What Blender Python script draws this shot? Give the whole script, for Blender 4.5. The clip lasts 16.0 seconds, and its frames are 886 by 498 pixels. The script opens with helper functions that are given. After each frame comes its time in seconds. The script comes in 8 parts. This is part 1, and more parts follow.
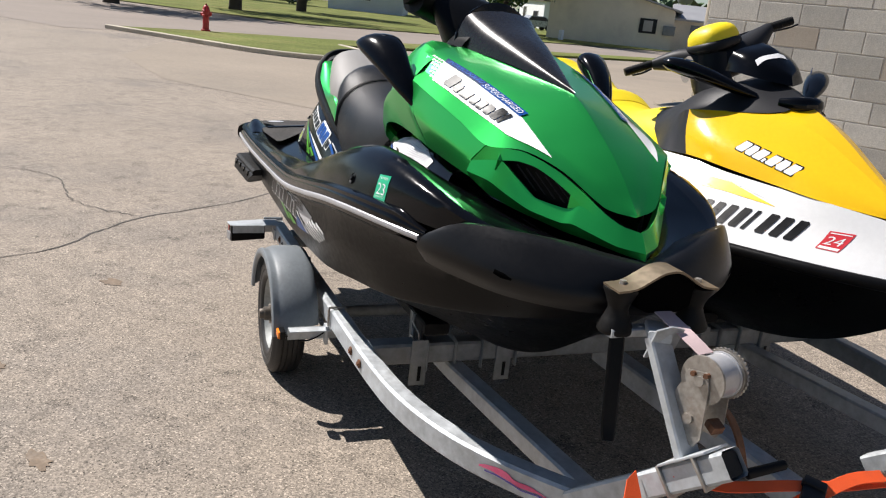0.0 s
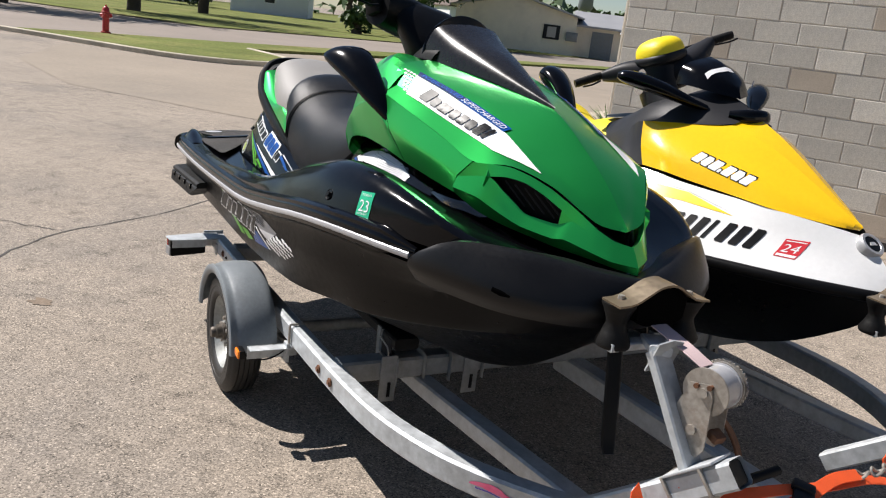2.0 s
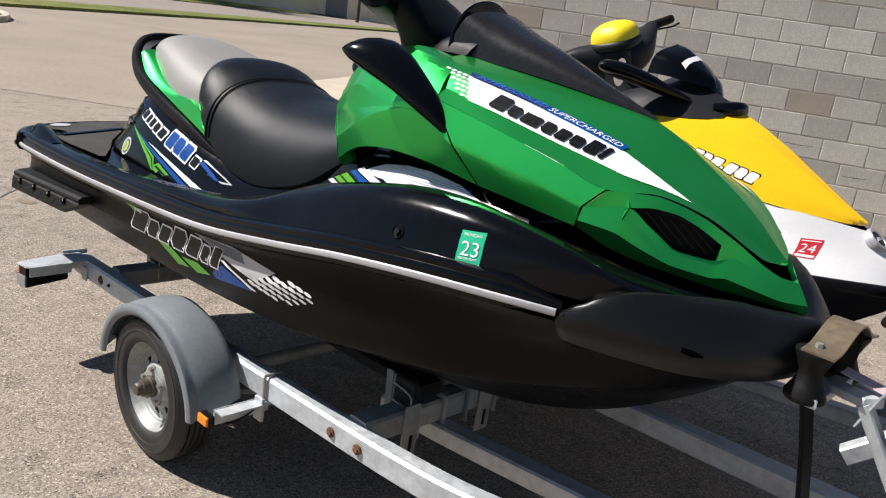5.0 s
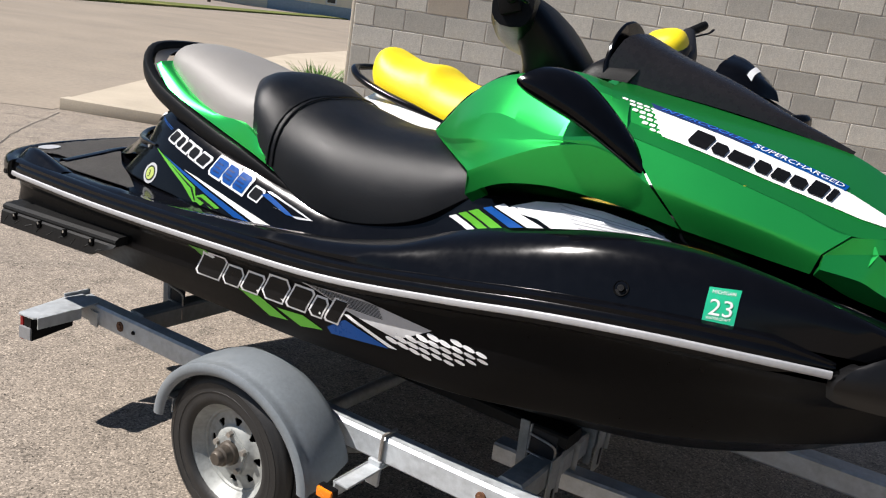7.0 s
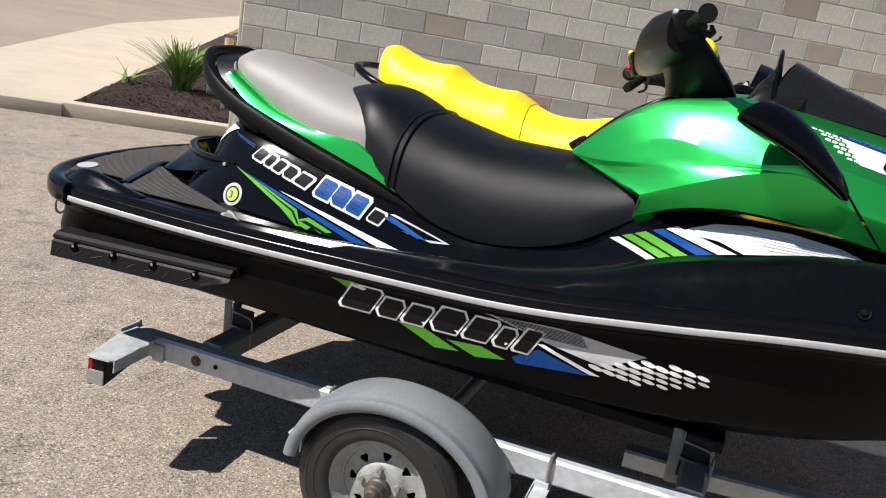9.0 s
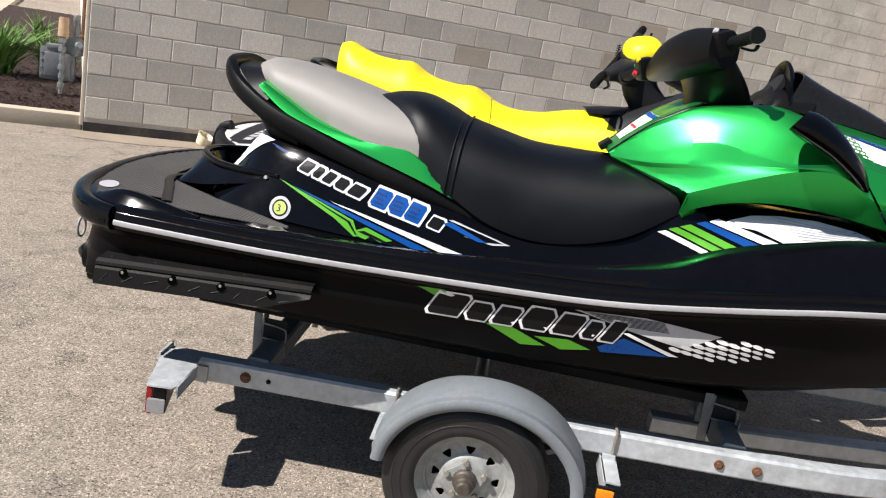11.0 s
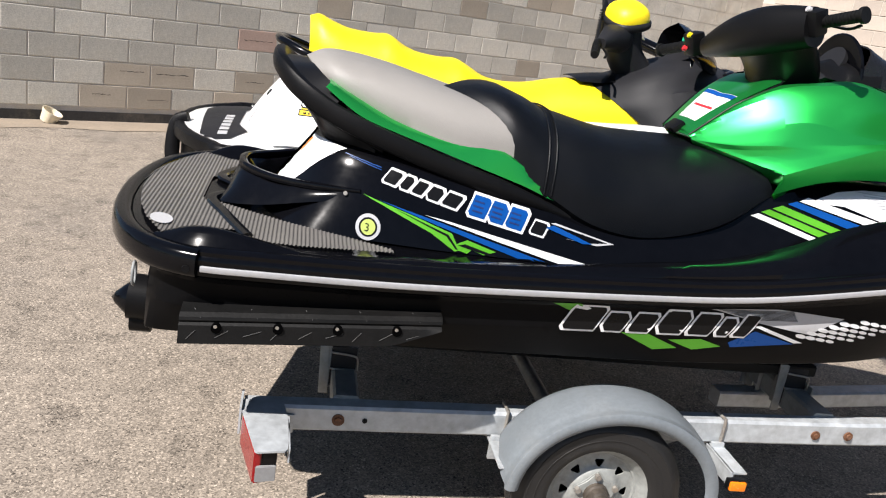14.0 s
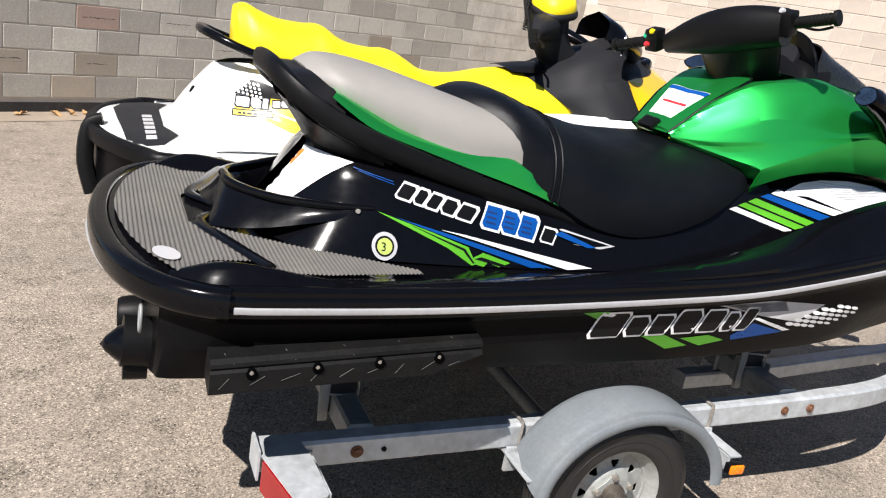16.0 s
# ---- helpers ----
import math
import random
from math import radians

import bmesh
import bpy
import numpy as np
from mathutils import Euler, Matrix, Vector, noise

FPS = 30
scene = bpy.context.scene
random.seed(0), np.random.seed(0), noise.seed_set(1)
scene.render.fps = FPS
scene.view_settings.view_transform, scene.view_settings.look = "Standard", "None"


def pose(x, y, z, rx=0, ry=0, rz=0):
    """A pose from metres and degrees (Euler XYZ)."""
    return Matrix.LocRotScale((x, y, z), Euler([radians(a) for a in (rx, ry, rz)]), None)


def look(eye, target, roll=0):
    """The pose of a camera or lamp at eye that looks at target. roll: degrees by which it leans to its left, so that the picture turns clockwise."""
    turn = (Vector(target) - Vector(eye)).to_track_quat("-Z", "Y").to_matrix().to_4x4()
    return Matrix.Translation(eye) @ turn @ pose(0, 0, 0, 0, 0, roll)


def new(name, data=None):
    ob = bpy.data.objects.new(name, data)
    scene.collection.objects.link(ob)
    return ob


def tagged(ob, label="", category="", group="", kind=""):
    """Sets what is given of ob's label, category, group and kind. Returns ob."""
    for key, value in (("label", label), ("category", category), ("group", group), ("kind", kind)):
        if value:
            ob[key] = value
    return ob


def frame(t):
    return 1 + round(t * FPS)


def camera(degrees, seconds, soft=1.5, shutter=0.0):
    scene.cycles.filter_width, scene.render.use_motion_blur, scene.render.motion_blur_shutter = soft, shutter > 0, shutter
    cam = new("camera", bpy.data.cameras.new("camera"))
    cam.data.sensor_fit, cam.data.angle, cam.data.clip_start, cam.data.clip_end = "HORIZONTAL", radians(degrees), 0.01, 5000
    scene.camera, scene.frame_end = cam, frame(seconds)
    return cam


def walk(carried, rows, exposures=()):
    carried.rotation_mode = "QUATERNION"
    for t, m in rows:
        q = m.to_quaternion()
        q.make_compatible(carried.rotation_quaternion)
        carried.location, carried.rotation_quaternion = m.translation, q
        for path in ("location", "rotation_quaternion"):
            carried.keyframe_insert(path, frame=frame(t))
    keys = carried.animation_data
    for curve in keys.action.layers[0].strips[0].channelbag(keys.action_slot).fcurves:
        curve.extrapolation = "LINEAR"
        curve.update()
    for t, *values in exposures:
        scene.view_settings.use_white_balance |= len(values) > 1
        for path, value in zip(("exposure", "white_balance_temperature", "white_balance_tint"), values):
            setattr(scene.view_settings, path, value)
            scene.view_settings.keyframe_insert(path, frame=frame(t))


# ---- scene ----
cam = camera(56.9, 16.0, 1.15)
PATH = [
    (0, (2.885, -1.976, 1.581), (1.684, -0.481, 1.013), 6.2),
    (0.5, (2.932, -1.981, 1.58), (1.8, -0.439, 0.996), 6.4),
    (1, (2.887, -2.007, 1.597), (1.8, -0.427, 1.029), 6.2),
    (1.5, (2.809, -2.028, 1.593), (1.751, -0.42, 1.049), 6.5),
    (2, (2.704, -2.078, 1.586), (1.677, -0.447, 1.051), 6.9),
    (2.5, (2.591, -2.074, 1.575), (1.587, -0.425, 1.051), 7.7),
    (3, (2.444, -2.011, 1.574), (1.445, -0.355, 1.063), 7.8),
    (3.5, (2.286, -1.997, 1.584), (1.348, -0.303, 1.083), 7.4),
    (4, (2.101, -2.049, 1.579), (1.334, -0.276, 1.064), 7.3),
    (6.5, (1.135, -1.981, 1.54), (0.978, -0.066, 0.983), 9.5),
    (7, (0.918, -1.946, 1.55), (0.827, -0.024, 1.006), 8.9),
    (7.5, (0.632, -1.951, 1.551), (0.704, -0.032, 0.992), 9.1),
    (8, (0.395, -1.92, 1.534), (0.561, -0.008, 0.973), 9.7),
    (8.5, (0.197, -1.87, 1.546), (0.398, 0.044, 0.999), 10.0),
    (9, (-0.038, -1.86, 1.534), (0.336, 0.029, 0.994), 10.3),
    (11.5, (-0.939, -1.65, 1.524), (-0.063, 0.066, 0.987), 10.3),
    (12, (-1.025, -1.535, 1.51), (-0.124, 0.159, 0.944), 9.7),
    (12.5, (-1.134, -1.429, 1.52), (-0.126, 0.197, 0.938), 9.0),
    (13, (-1.311, -1.316, 1.53), (-0.161, 0.216, 0.956), 8.0),
    (13.5, (-1.414, -1.208, 1.518), (-0.206, 0.281, 0.949), 8.5),
    (14, (-1.452, -1.061, 1.518), (-0.2, 0.385, 0.935), 9.4),
    (14.5, (-1.539, -0.938, 1.516), (-0.182, 0.406, 0.921), 10.2),
    (15, (-1.677, -0.829, 1.522), (-0.199, 0.376, 0.92), 9.4),
    (15.5, (-1.744, -0.741, 1.515), (-0.22, 0.408, 0.916), 9.5),
    (16, (-1.738, -0.595, 1.521), (-0.187, 0.525, 0.937), 10.0),
]
walk(cam, [(t, look(eye, target, roll)) for t, eye, target, roll in PATH], ((0.0, 0.67), (4.0, 0.67), (9.0, 0.70), (16.0, 0.84)))

# ---- world, sun and exposure ----
SUN_EL, SUN_AZ = 48.5, 8.3          # height of the sun, and the heading of its light on the ground from +X
world = bpy.data.worlds.new("sky")
scene.world = world
world.use_nodes = True
wn = world.node_tree
sky = wn.nodes.new("ShaderNodeTexSky")
sky.sky_type, sky.sun_disc = "NISHITA", False
sky.sun_elevation, sky.sun_rotation = radians(SUN_EL), radians(-90 - SUN_AZ)
sky.dust_density, sky.ozone_density, sky.altitude = 0.6, 2.0, 1200
wn.links.new(sky.outputs[0], wn.nodes["Background"].inputs[0])
wn.nodes["Background"].inputs[1].default_value = 0.050
sun = new("sun", bpy.data.lights.new("sun", "SUN"))
sun.data.energy, sun.data.angle, sun.data.color = 5.0, radians(0.53), (1.0, 0.945, 0.905)
_a, _e = radians(SUN_AZ), radians(SUN_EL)
_way = Vector((math.cos(_a) * math.cos(_e), math.sin(_a) * math.cos(_e), -math.sin(_e)))
sun.matrix_world = look((-8, -2, 9), Vector((-8, -2, 9)) + _way)

# ---- building tools ----
# the rig frame: x forward along the trailer, y to its port side, origin on the ground by the starboard wheel
RIG = pose(0.37, 0.26, 0, 0, 0, -29.4)
BASE = {}


def thing(name, base, label, category, group="", m=RIG):
    """An Empty at the base of a thing; its parts are meshes under it, given in the frame m."""
    ob = new(name)
    ob.matrix_world = m @ Matrix.Translation(base)
    ob.empty_display_size = 0.1
    BASE[ob.name] = Vector(base)
    return tagged(ob, label, category, group)


def finish(bm, name, material, smooth=40):
    me = bpy.data.meshes.new(name)
    bm.normal_update()
    bm.to_mesh(me)
    bm.free()
    if smooth:
        me.polygons.foreach_set("use_smooth", [True] * len(me.polygons))
        me.set_sharp_from_angle(angle=radians(smooth))
    for mt in material if isinstance(material, (list, tuple)) else (material,):
        me.materials.append(mt)
    return me


def part(name, bm, material, parent, label="", smooth=40):
    """One mesh object under a thing or a part; bm is in the frame of the thing."""
    b = BASE[parent.name]
    bmesh.ops.translate(bm, vec=-b, verts=bm.verts)
    ob = new(name, finish(bm, name, material, smooth))
    ob.parent = parent
    BASE[ob.name] = b
    return tagged(ob, label)


def solo(name, bm, material, label, category="", group="", kind="", smooth=40, m=None):
    """A thing that is one mesh, in world metres or in the frame m."""
    ob = new(name, finish(bm, name, material, smooth))
    if m is not None:
        ob.matrix_world = m
    BASE[ob.name] = Vector((0, 0, 0))
    return tagged(ob, label, category, group, kind)


def box(size, at=(0, 0, 0), bevel=0.0, rot=(0, 0, 0), bm=None, seg=2):
    b = bmesh.new()
    bmesh.ops.create_cube(b, size=1)
    bmesh.ops.scale(b, vec=size, verts=b.verts)
    if bevel:
        bmesh.ops.bevel(b, geom=b.edges[:], offset=bevel, segments=seg, profile=0.6, affect="EDGES")
    b.transform(pose(*at, *rot))
    return merge(bm, b)


def merge(bm, b):
    if bm is None:
        return b
    me = bpy.data.meshes.new("tmp")
    b.to_mesh(me)
    b.free()
    bm.from_mesh(me)
    bpy.data.meshes.remove(me)
    return bm


def frame_to(a, b):
    """A matrix at a whose z axis points to b."""
    a, b = Vector(a), Vector(b)
    return Matrix.Translation(a) @ (b - a).to_track_quat("Z", "Y").to_matrix().to_4x4()


def rod(a, b, r1, r2=None, seg=14, bm=None, bevel=0.0):
    q = bmesh.new()
    L = (Vector(b) - Vector(a)).length
    bmesh.ops.create_cone(q, cap_ends=True, segments=seg, radius1=r1, radius2=r1 if r2 is None else r2, depth=L)
    if bevel:
        bmesh.ops.bevel(q, geom=[e for e in q.edges if len(e.link_faces) == 2 and e.calc_face_angle(0) > 1.0], offset=bevel, segments=2, affect="EDGES")
    bmesh.ops.translate(q, vec=(0, 0, L / 2), verts=q.verts)
    q.transform(frame_to(a, b))
    return merge(bm, q)


def crom(pts, n, linear=False):
    """n points along a smooth line through pts, evenly spread."""
    P = np.array(pts, float)
    if len(P) == 2 or linear:
        d = np.r_[0, np.cumsum(np.linalg.norm(np.diff(P, axis=0), axis=1))]
        s = np.linspace(0, d[-1], n)
        return np.stack([np.interp(s, d, P[:, k]) for k in range(P.shape[1])], 1)
    Q = np.vstack([2 * P[0] - P[1], P, 2 * P[-1] - P[-2]])
    out = []
    for i in range(1, len(Q) - 2):
        p0, p1, p2, p3 = Q[i - 1:i + 3]
        for u in np.linspace(0, 1, 16, endpoint=False):
            out.append(0.5 * (2 * p1 + (p2 - p0) * u + (2 * p0 - 5 * p1 + 4 * p2 - p3) * u * u + (3 * p1 - p0 - 3 * p2 + p3) * u ** 3))
    out.append(P[-1])
    return crom(out, n, True)


def grid(bm, G, closed=False):
    """Quads over a grid of places G[row][column]; closed joins the last column to the first."""
    V = [[bm.verts.new(p) for p in row] for row in G]
    w = len(V[0])
    for i in range(len(V) - 1):
        for j in range(w if closed else w - 1):
            k = (j + 1) % w
            try:
                bm.faces.new((V[i][j], V[i][k], V[i + 1][k], V[i + 1][j]))
            except ValueError:
                pass
    return V


def skin(lines, n=44, sub=1, c=None, bm=None, weld=0.0008):
    """A surface through guide lines of (x, out, z), given from bottom or outside inwards; with c it is mirrored about y = c."""
    b = bmesh.new()
    R = [crom(l, n) for l in lines]
    cols = []
    for i in range(n):
        cross = np.array([r[i] for r in R])
        cols.append(crom(cross, (len(lines) - 1) * sub + 1) if sub > 1 else cross)
    for s in ((-1, 1) if c is not None else (1,)):
        G = [[(p[0], (c if c is not None else 0) + s * p[1], p[2]) for p in row] for row in cols]
        grid(b, G if s < 0 or c is None else [r[::-1] for r in G])
    bmesh.ops.remove_doubles(b, verts=b.verts, dist=weld)
    bmesh.ops.recalc_face_normals(b, faces=b.faces)
    return merge(bm, b)


def soften(bm, angle, offset):
    """Rounds the creases of a skin that are sharper than an angle."""
    bm.normal_update()
    es = [e for e in bm.edges if len(e.link_faces) == 2 and math.degrees(e.calc_face_angle(0)) > angle]
    if es:
        bmesh.ops.bevel(bm, geom=es, offset=offset, segments=3, profile=0.5, affect="EDGES", clamp_overlap=True)
    return bm


def thick(bm, t):
    """Gives an open skin a thickness t, inwards."""
    bmesh.ops.solidify(bm, geom=bm.faces[:], thickness=t)
    return bm


def sweep(pts, section, n=40, closed=False, bm=None, up=(0, 0, 1), caps=True, linear=False, scale=None):
    """A section of (side, up) points carried along a line."""
    b = bmesh.new()
    P = crom(list(pts) + ([pts[0]] if closed else []), n + (1 if closed else 0), linear)
    if closed:
        P = P[:-1]
    N, G = len(P), []
    for i in range(N):
        t = Vector(P[(i + 1) % N] - P[i - 1]) if closed else Vector(P[min(i + 1, N - 1)] - P[max(i - 1, 0)])
        t.normalize()
        side = t.cross(Vector(up)).normalized()
        u = side.cross(t)
        k = 1 if scale is None else scale(i / (N - 1))
        G.append([Vector(P[i]) + side * (a * k) + u * (bb * k) for a, bb in section])
    V = grid(b, G + ([G[0]] if closed else []), True)
    if closed:
        bmesh.ops.remove_doubles(b, verts=b.verts, dist=1e-5)
    elif caps:
        b.faces.new(V[0][::-1]), b.faces.new(V[-1])
    bmesh.ops.recalc_face_normals(b, faces=b.faces)
    return merge(bm, b)


def ring(rx, ry=None, n=12, power=2.0):
    ry = rx if ry is None else ry
    out = []
    for i in range(n):
        a = 2 * math.pi * i / n
        ca, sa = math.cos(a), math.sin(a)
        out.append((rx * math.copysign(abs(ca) ** (2 / power), ca), ry * math.copysign(abs(sa) ** (2 / power), sa)))
    return out


def rect(w, h, r=0.006):
    """A tube's outline with small rounded corners."""
    a, b = w / 2, h / 2
    return [(-a + r, -b), (a - r, -b), (a, -b + r), (a, b - r), (a - r, b), (-a + r, b), (-a, b - r), (-a, -b + r)]


def cushion(stations, c, m=9, bm=None, under=0.03):
    """A stuffed form: stations of (x at the middle, x at the side, half width, z of the lower edge, z of the top, squareness)."""
    b, G = bmesh.new(), []
    S = crom(stations, 5 * len(stations))
    for xc, xs, w, zb, zt, p in S:
        row = []
        for i in range(-m, m + 1):
            a = i / m * math.pi / 2
            h = w * math.copysign(abs(math.sin(a)) ** (2 / p), a)
            z = zb + (zt - zb) * abs(math.cos(a)) ** (2 / p)
            row.append((xc + (xs - xc) * (abs(h) / w) ** 1.5, c + h, z))
        x, _, _ = row[0]
        row = [(row[0][0], c - w * 0.9, zb - under)] + row + [(row[-1][0], c + w * 0.9, zb - under)]
        G.append(row)
    V = grid(b, G, True)
    b.faces.new(V[0][::-1]), b.faces.new(V[-1])
    bmesh.ops.recalc_face_normals(b, faces=b.faces)
    return merge(bm, b)


def lathe(profile, seg=32, bm=None, m=None, closed=False):
    """A turned form: profile of (radius, height) about z, laid by m."""
    b = bmesh.new()
    G = [[(r * math.cos(2 * math.pi * j / seg), r * math.sin(2 * math.pi * j / seg), z) for j in range(seg)] for r, z in profile]
    V = grid(b, G + ([G[0]] if closed else []), True)
    bmesh.ops.remove_doubles(b, verts=b.verts, dist=1e-5)
    bmesh.ops.recalc_face_normals(b, faces=b.faces)
    if m is not None:
        b.transform(m)
    return merge(bm, b)


def prism(outline, depth, m=None, bm=None, bevel=0.0):
    """A flat outline of (u, v) with a depth along w, laid by m."""
    b = bmesh.new()
    f = b.faces.new([b.verts.new((u, v, 0)) for u, v in outline])
    r = bmesh.ops.extrude_face_region(b, geom=[f])
    bmesh.ops.translate(b, vec=(0, 0, depth), verts=[v for v in r["geom"] if isinstance(v, bmesh.types.BMVert)])
    bmesh.ops.recalc_face_normals(b, faces=b.faces)
    if bevel:
        bmesh.ops.bevel(b, geom=b.edges[:], offset=bevel, segments=2, affect="EDGES")
    if m is not None:
        b.transform(m)
    return merge(bm, b)


# --- thin stickers that lie on a form ---
from mathutils.bvhtree import BVHTree
from mathutils.geometry import tessellate_polygon


def tree(*obs):
    """The surface of some parts of one thing, in the frame of the thing, to lay stickers on."""
    vs, fs = [], []
    for ob in obs:
        b = BASE[ob.name]
        k = len(vs)
        vs += [v.co + b for v in ob.data.vertices]
        fs += [[i + k for i in p.vertices] for p in ob.data.polygons]
    return BVHTree.FromPolygons(vs, fs)


def lay(polys, onto, origin, u, v, way, lift=0.002, cell=0.03):
    """Flat polygons of (a, b), placed at origin + a u + b v, dropped along way onto a surface and lifted off it a little."""
    o, u, v, w = Vector(origin), Vector(u), Vector(v), Vector(way).normalized()
    b = bmesh.new()
    for poly in polys:
        vs = [b.verts.new((p[0], p[1], 0)) for p in poly]
        for tri in tessellate_polygon([[Vector((p[0], p[1], 0)) for p in poly]]):
            try:
                b.faces.new([vs[i] for i in tri])
            except ValueError:
                pass
    for _ in range(5):
        long = [e for e in b.edges if e.calc_length() > cell]
        if not long:
            break
        bmesh.ops.subdivide_edges(b, edges=long, cuts=1)
        bmesh.ops.triangulate(b, faces=b.faces)
    drop = []
    for q in b.verts:
        p = o + u * q.co.x + v * q.co.y
        hit, nor, _, _ = onto.ray_cast(p - w * 0.6, w, 1.6)
        if hit is None:
            drop.append(q)
            continue
        q.co = hit - w * lift
    if drop:
        bmesh.ops.delete(b, geom=drop, context="VERTS")
    bmesh.ops.recalc_face_normals(b, faces=b.faces)
    for f in b.faces:
        if f.normal.dot(w) > 0:
            f.normal_flip()
    return b


def letters(text, size, shear=0.0, width=None):
    """The outline mesh of a word in the built-in font, as triangles of (a, b) from its lower left corner."""
    cu = bpy.data.curves.new("word", "FONT")
    cu.body, cu.size, cu.shear, cu.resolution_u = text, size, shear, 3
    ob = bpy.data.objects.new("word", cu)
    me = ob.to_mesh()
    co = [(v.co.x, v.co.y) for v in me.vertices]
    me.calc_loop_triangles()
    tri = [[co[i] for i in t.vertices] for t in me.loop_triangles]
    ob.to_mesh_clear()
    bpy.data.objects.remove(ob)
    bpy.data.curves.remove(cu)
    if not tri:
        return tri
    x0, x1 = min(p[0] for p in co), max(p[0] for p in co)
    k = (width / (x1 - x0)) if width else 1
    return [[((p[0] - x0) * k, p[1]) for p in t] for t in tri]


def moved(polys, dx, dy, ang=0.0, k=1.0):
    ca, sa = math.cos(radians(ang)), math.sin(radians(ang))
    return [[(dx + k * (p[0] * ca - p[1] * sa), dy + k * (p[0] * sa + p[1] * ca)) for p in q] for q in polys]


def slab(x, w, h, lean=0.25, y=0.0, cut=0.2):
    """A leaning bar with clipped corners, for lettering that is drawn as plain shapes."""
    c = cut * min(w, h)
    pts = [(c, 0), (w, 0), (w, h - c), (w - c, h), (0, h), (0, c)]
    return [(x + a + lean * b, y + b) for a, b in pts]


def blocks(widths, h, lean=0.25, x=0.0, y=0.0, gap=0.003, grow=0.0, tall=()):
    """A row of leaning plain shapes with clipped corners, for lettering that is drawn as plain shapes."""
    out = []
    for i, w in enumerate(widths):
        hh = h * (tall[i] if i < len(tall) else 1.0)
        out.append(slab(x - grow, w + 2 * grow, hh + 2 * grow, lean, y - grow, 0.30 if i % 2 else 0.16))
        x += w + gap
    return out


# ---- materials ----
def node(nt, kind, **kw):
    n = nt.nodes.new(kind)
    for k, v in kw.items():
        n.inputs[k.replace("_", " ")].default_value = v
    return n


def mat(name, colour, rough=0.5, metal=0.0, vary=0.15, scale=6.0, fine=60.0, bump=0.0, coat=0.0, rvary=0.1, dirt=None, dirt_amount=0.0, random_amount=0.0, spec=0.5):
    """A surface with two scales of unevenness in colour, gloss and relief; dirt: a second colour that lies in patches."""
    m = bpy.data.materials.new(name)
    m.use_nodes = True
    nt = m.node_tree
    p = nt.nodes["Principled BSDF"]
    tc = nt.nodes.new("ShaderNodeTexCoord")
    n1 = node(nt, "ShaderNodeTexNoise", Scale=scale, Detail=5.0, Roughness=0.6)
    n2 = node(nt, "ShaderNodeTexNoise", Scale=fine, Detail=4.0, Roughness=0.6)
    for n in (n1, n2):
        nt.links.new(tc.outputs["Object"], n.inputs["Vector"])
    mix = nt.nodes.new("ShaderNodeMath")
    mix.operation = "ADD"
    nt.links.new(n1.outputs["Fac"], mix.inputs[0]), nt.links.new(n2.outputs["Fac"], mix.inputs[1])
    mr = node(nt, "ShaderNodeMapRange", From_Min=0.7, From_Max=1.3, To_Min=1 - vary, To_Max=1 + vary)
    nt.links.new(mix.outputs[0], mr.inputs["Value"])
    value = mr.outputs[0]
    if random_amount:
        oi = nt.nodes.new("ShaderNodeObjectInfo")
        r2 = node(nt, "ShaderNodeMapRange", To_Min=1 - random_amount, To_Max=1 + random_amount)
        nt.links.new(oi.outputs["Random"], r2.inputs["Value"])
        mu = nt.nodes.new("ShaderNodeMath")
        mu.operation = "MULTIPLY"
        nt.links.new(value, mu.inputs[0]), nt.links.new(r2.outputs[0], mu.inputs[1])
        value = mu.outputs[0]
    base = nt.nodes.new("ShaderNodeRGB")
    base.outputs[0].default_value = (*colour, 1)
    colour_out = base.outputs[0]
    if dirt:
        dn = node(nt, "ShaderNodeTexNoise", Scale=scale * 0.7, Detail=8.0, Roughness=0.7)
        nt.links.new(tc.outputs["Object"], dn.inputs["Vector"])
        dr = node(nt, "ShaderNodeMapRange", From_Min=0.5, From_Max=0.72, To_Min=0.0, To_Max=dirt_amount)
        nt.links.new(dn.outputs["Fac"], dr.inputs["Value"])
        mx = nt.nodes.new("ShaderNodeMix")
        mx.data_type = "RGBA"
        mx.inputs["B"].default_value = (*dirt, 1)
        nt.links.new(dr.outputs[0], mx.inputs["Factor"]), nt.links.new(colour_out, mx.inputs["A"])
        colour_out = mx.outputs["Result"]
    vm = nt.nodes.new("ShaderNodeVectorMath")
    vm.operation = "SCALE"
    nt.links.new(colour_out, vm.inputs[0]), nt.links.new(value, vm.inputs["Scale"])
    nt.links.new(vm.outputs[0], p.inputs["Base Color"])
    rr = node(nt, "ShaderNodeMapRange", From_Min=0.7, From_Max=1.3, To_Min=max(0.02, rough - rvary), To_Max=min(1, rough + rvary))
    nt.links.new(mix.outputs[0], rr.inputs["Value"]), nt.links.new(rr.outputs[0], p.inputs["Roughness"])
    p.inputs["Metallic"].default_value = metal
    p.inputs["Specular IOR Level"].default_value = spec
    p.inputs["Coat Weight"].default_value = coat
    p.inputs["Coat Roughness"].default_value = 0.09
    if bump:
        bp = node(nt, "ShaderNodeBump", Strength=1.0, Distance=bump)
        nt.links.new(n2.outputs["Fac"], bp.inputs["Height"]), nt.links.new(bp.outputs[0], p.inputs["Normal"])
    return m


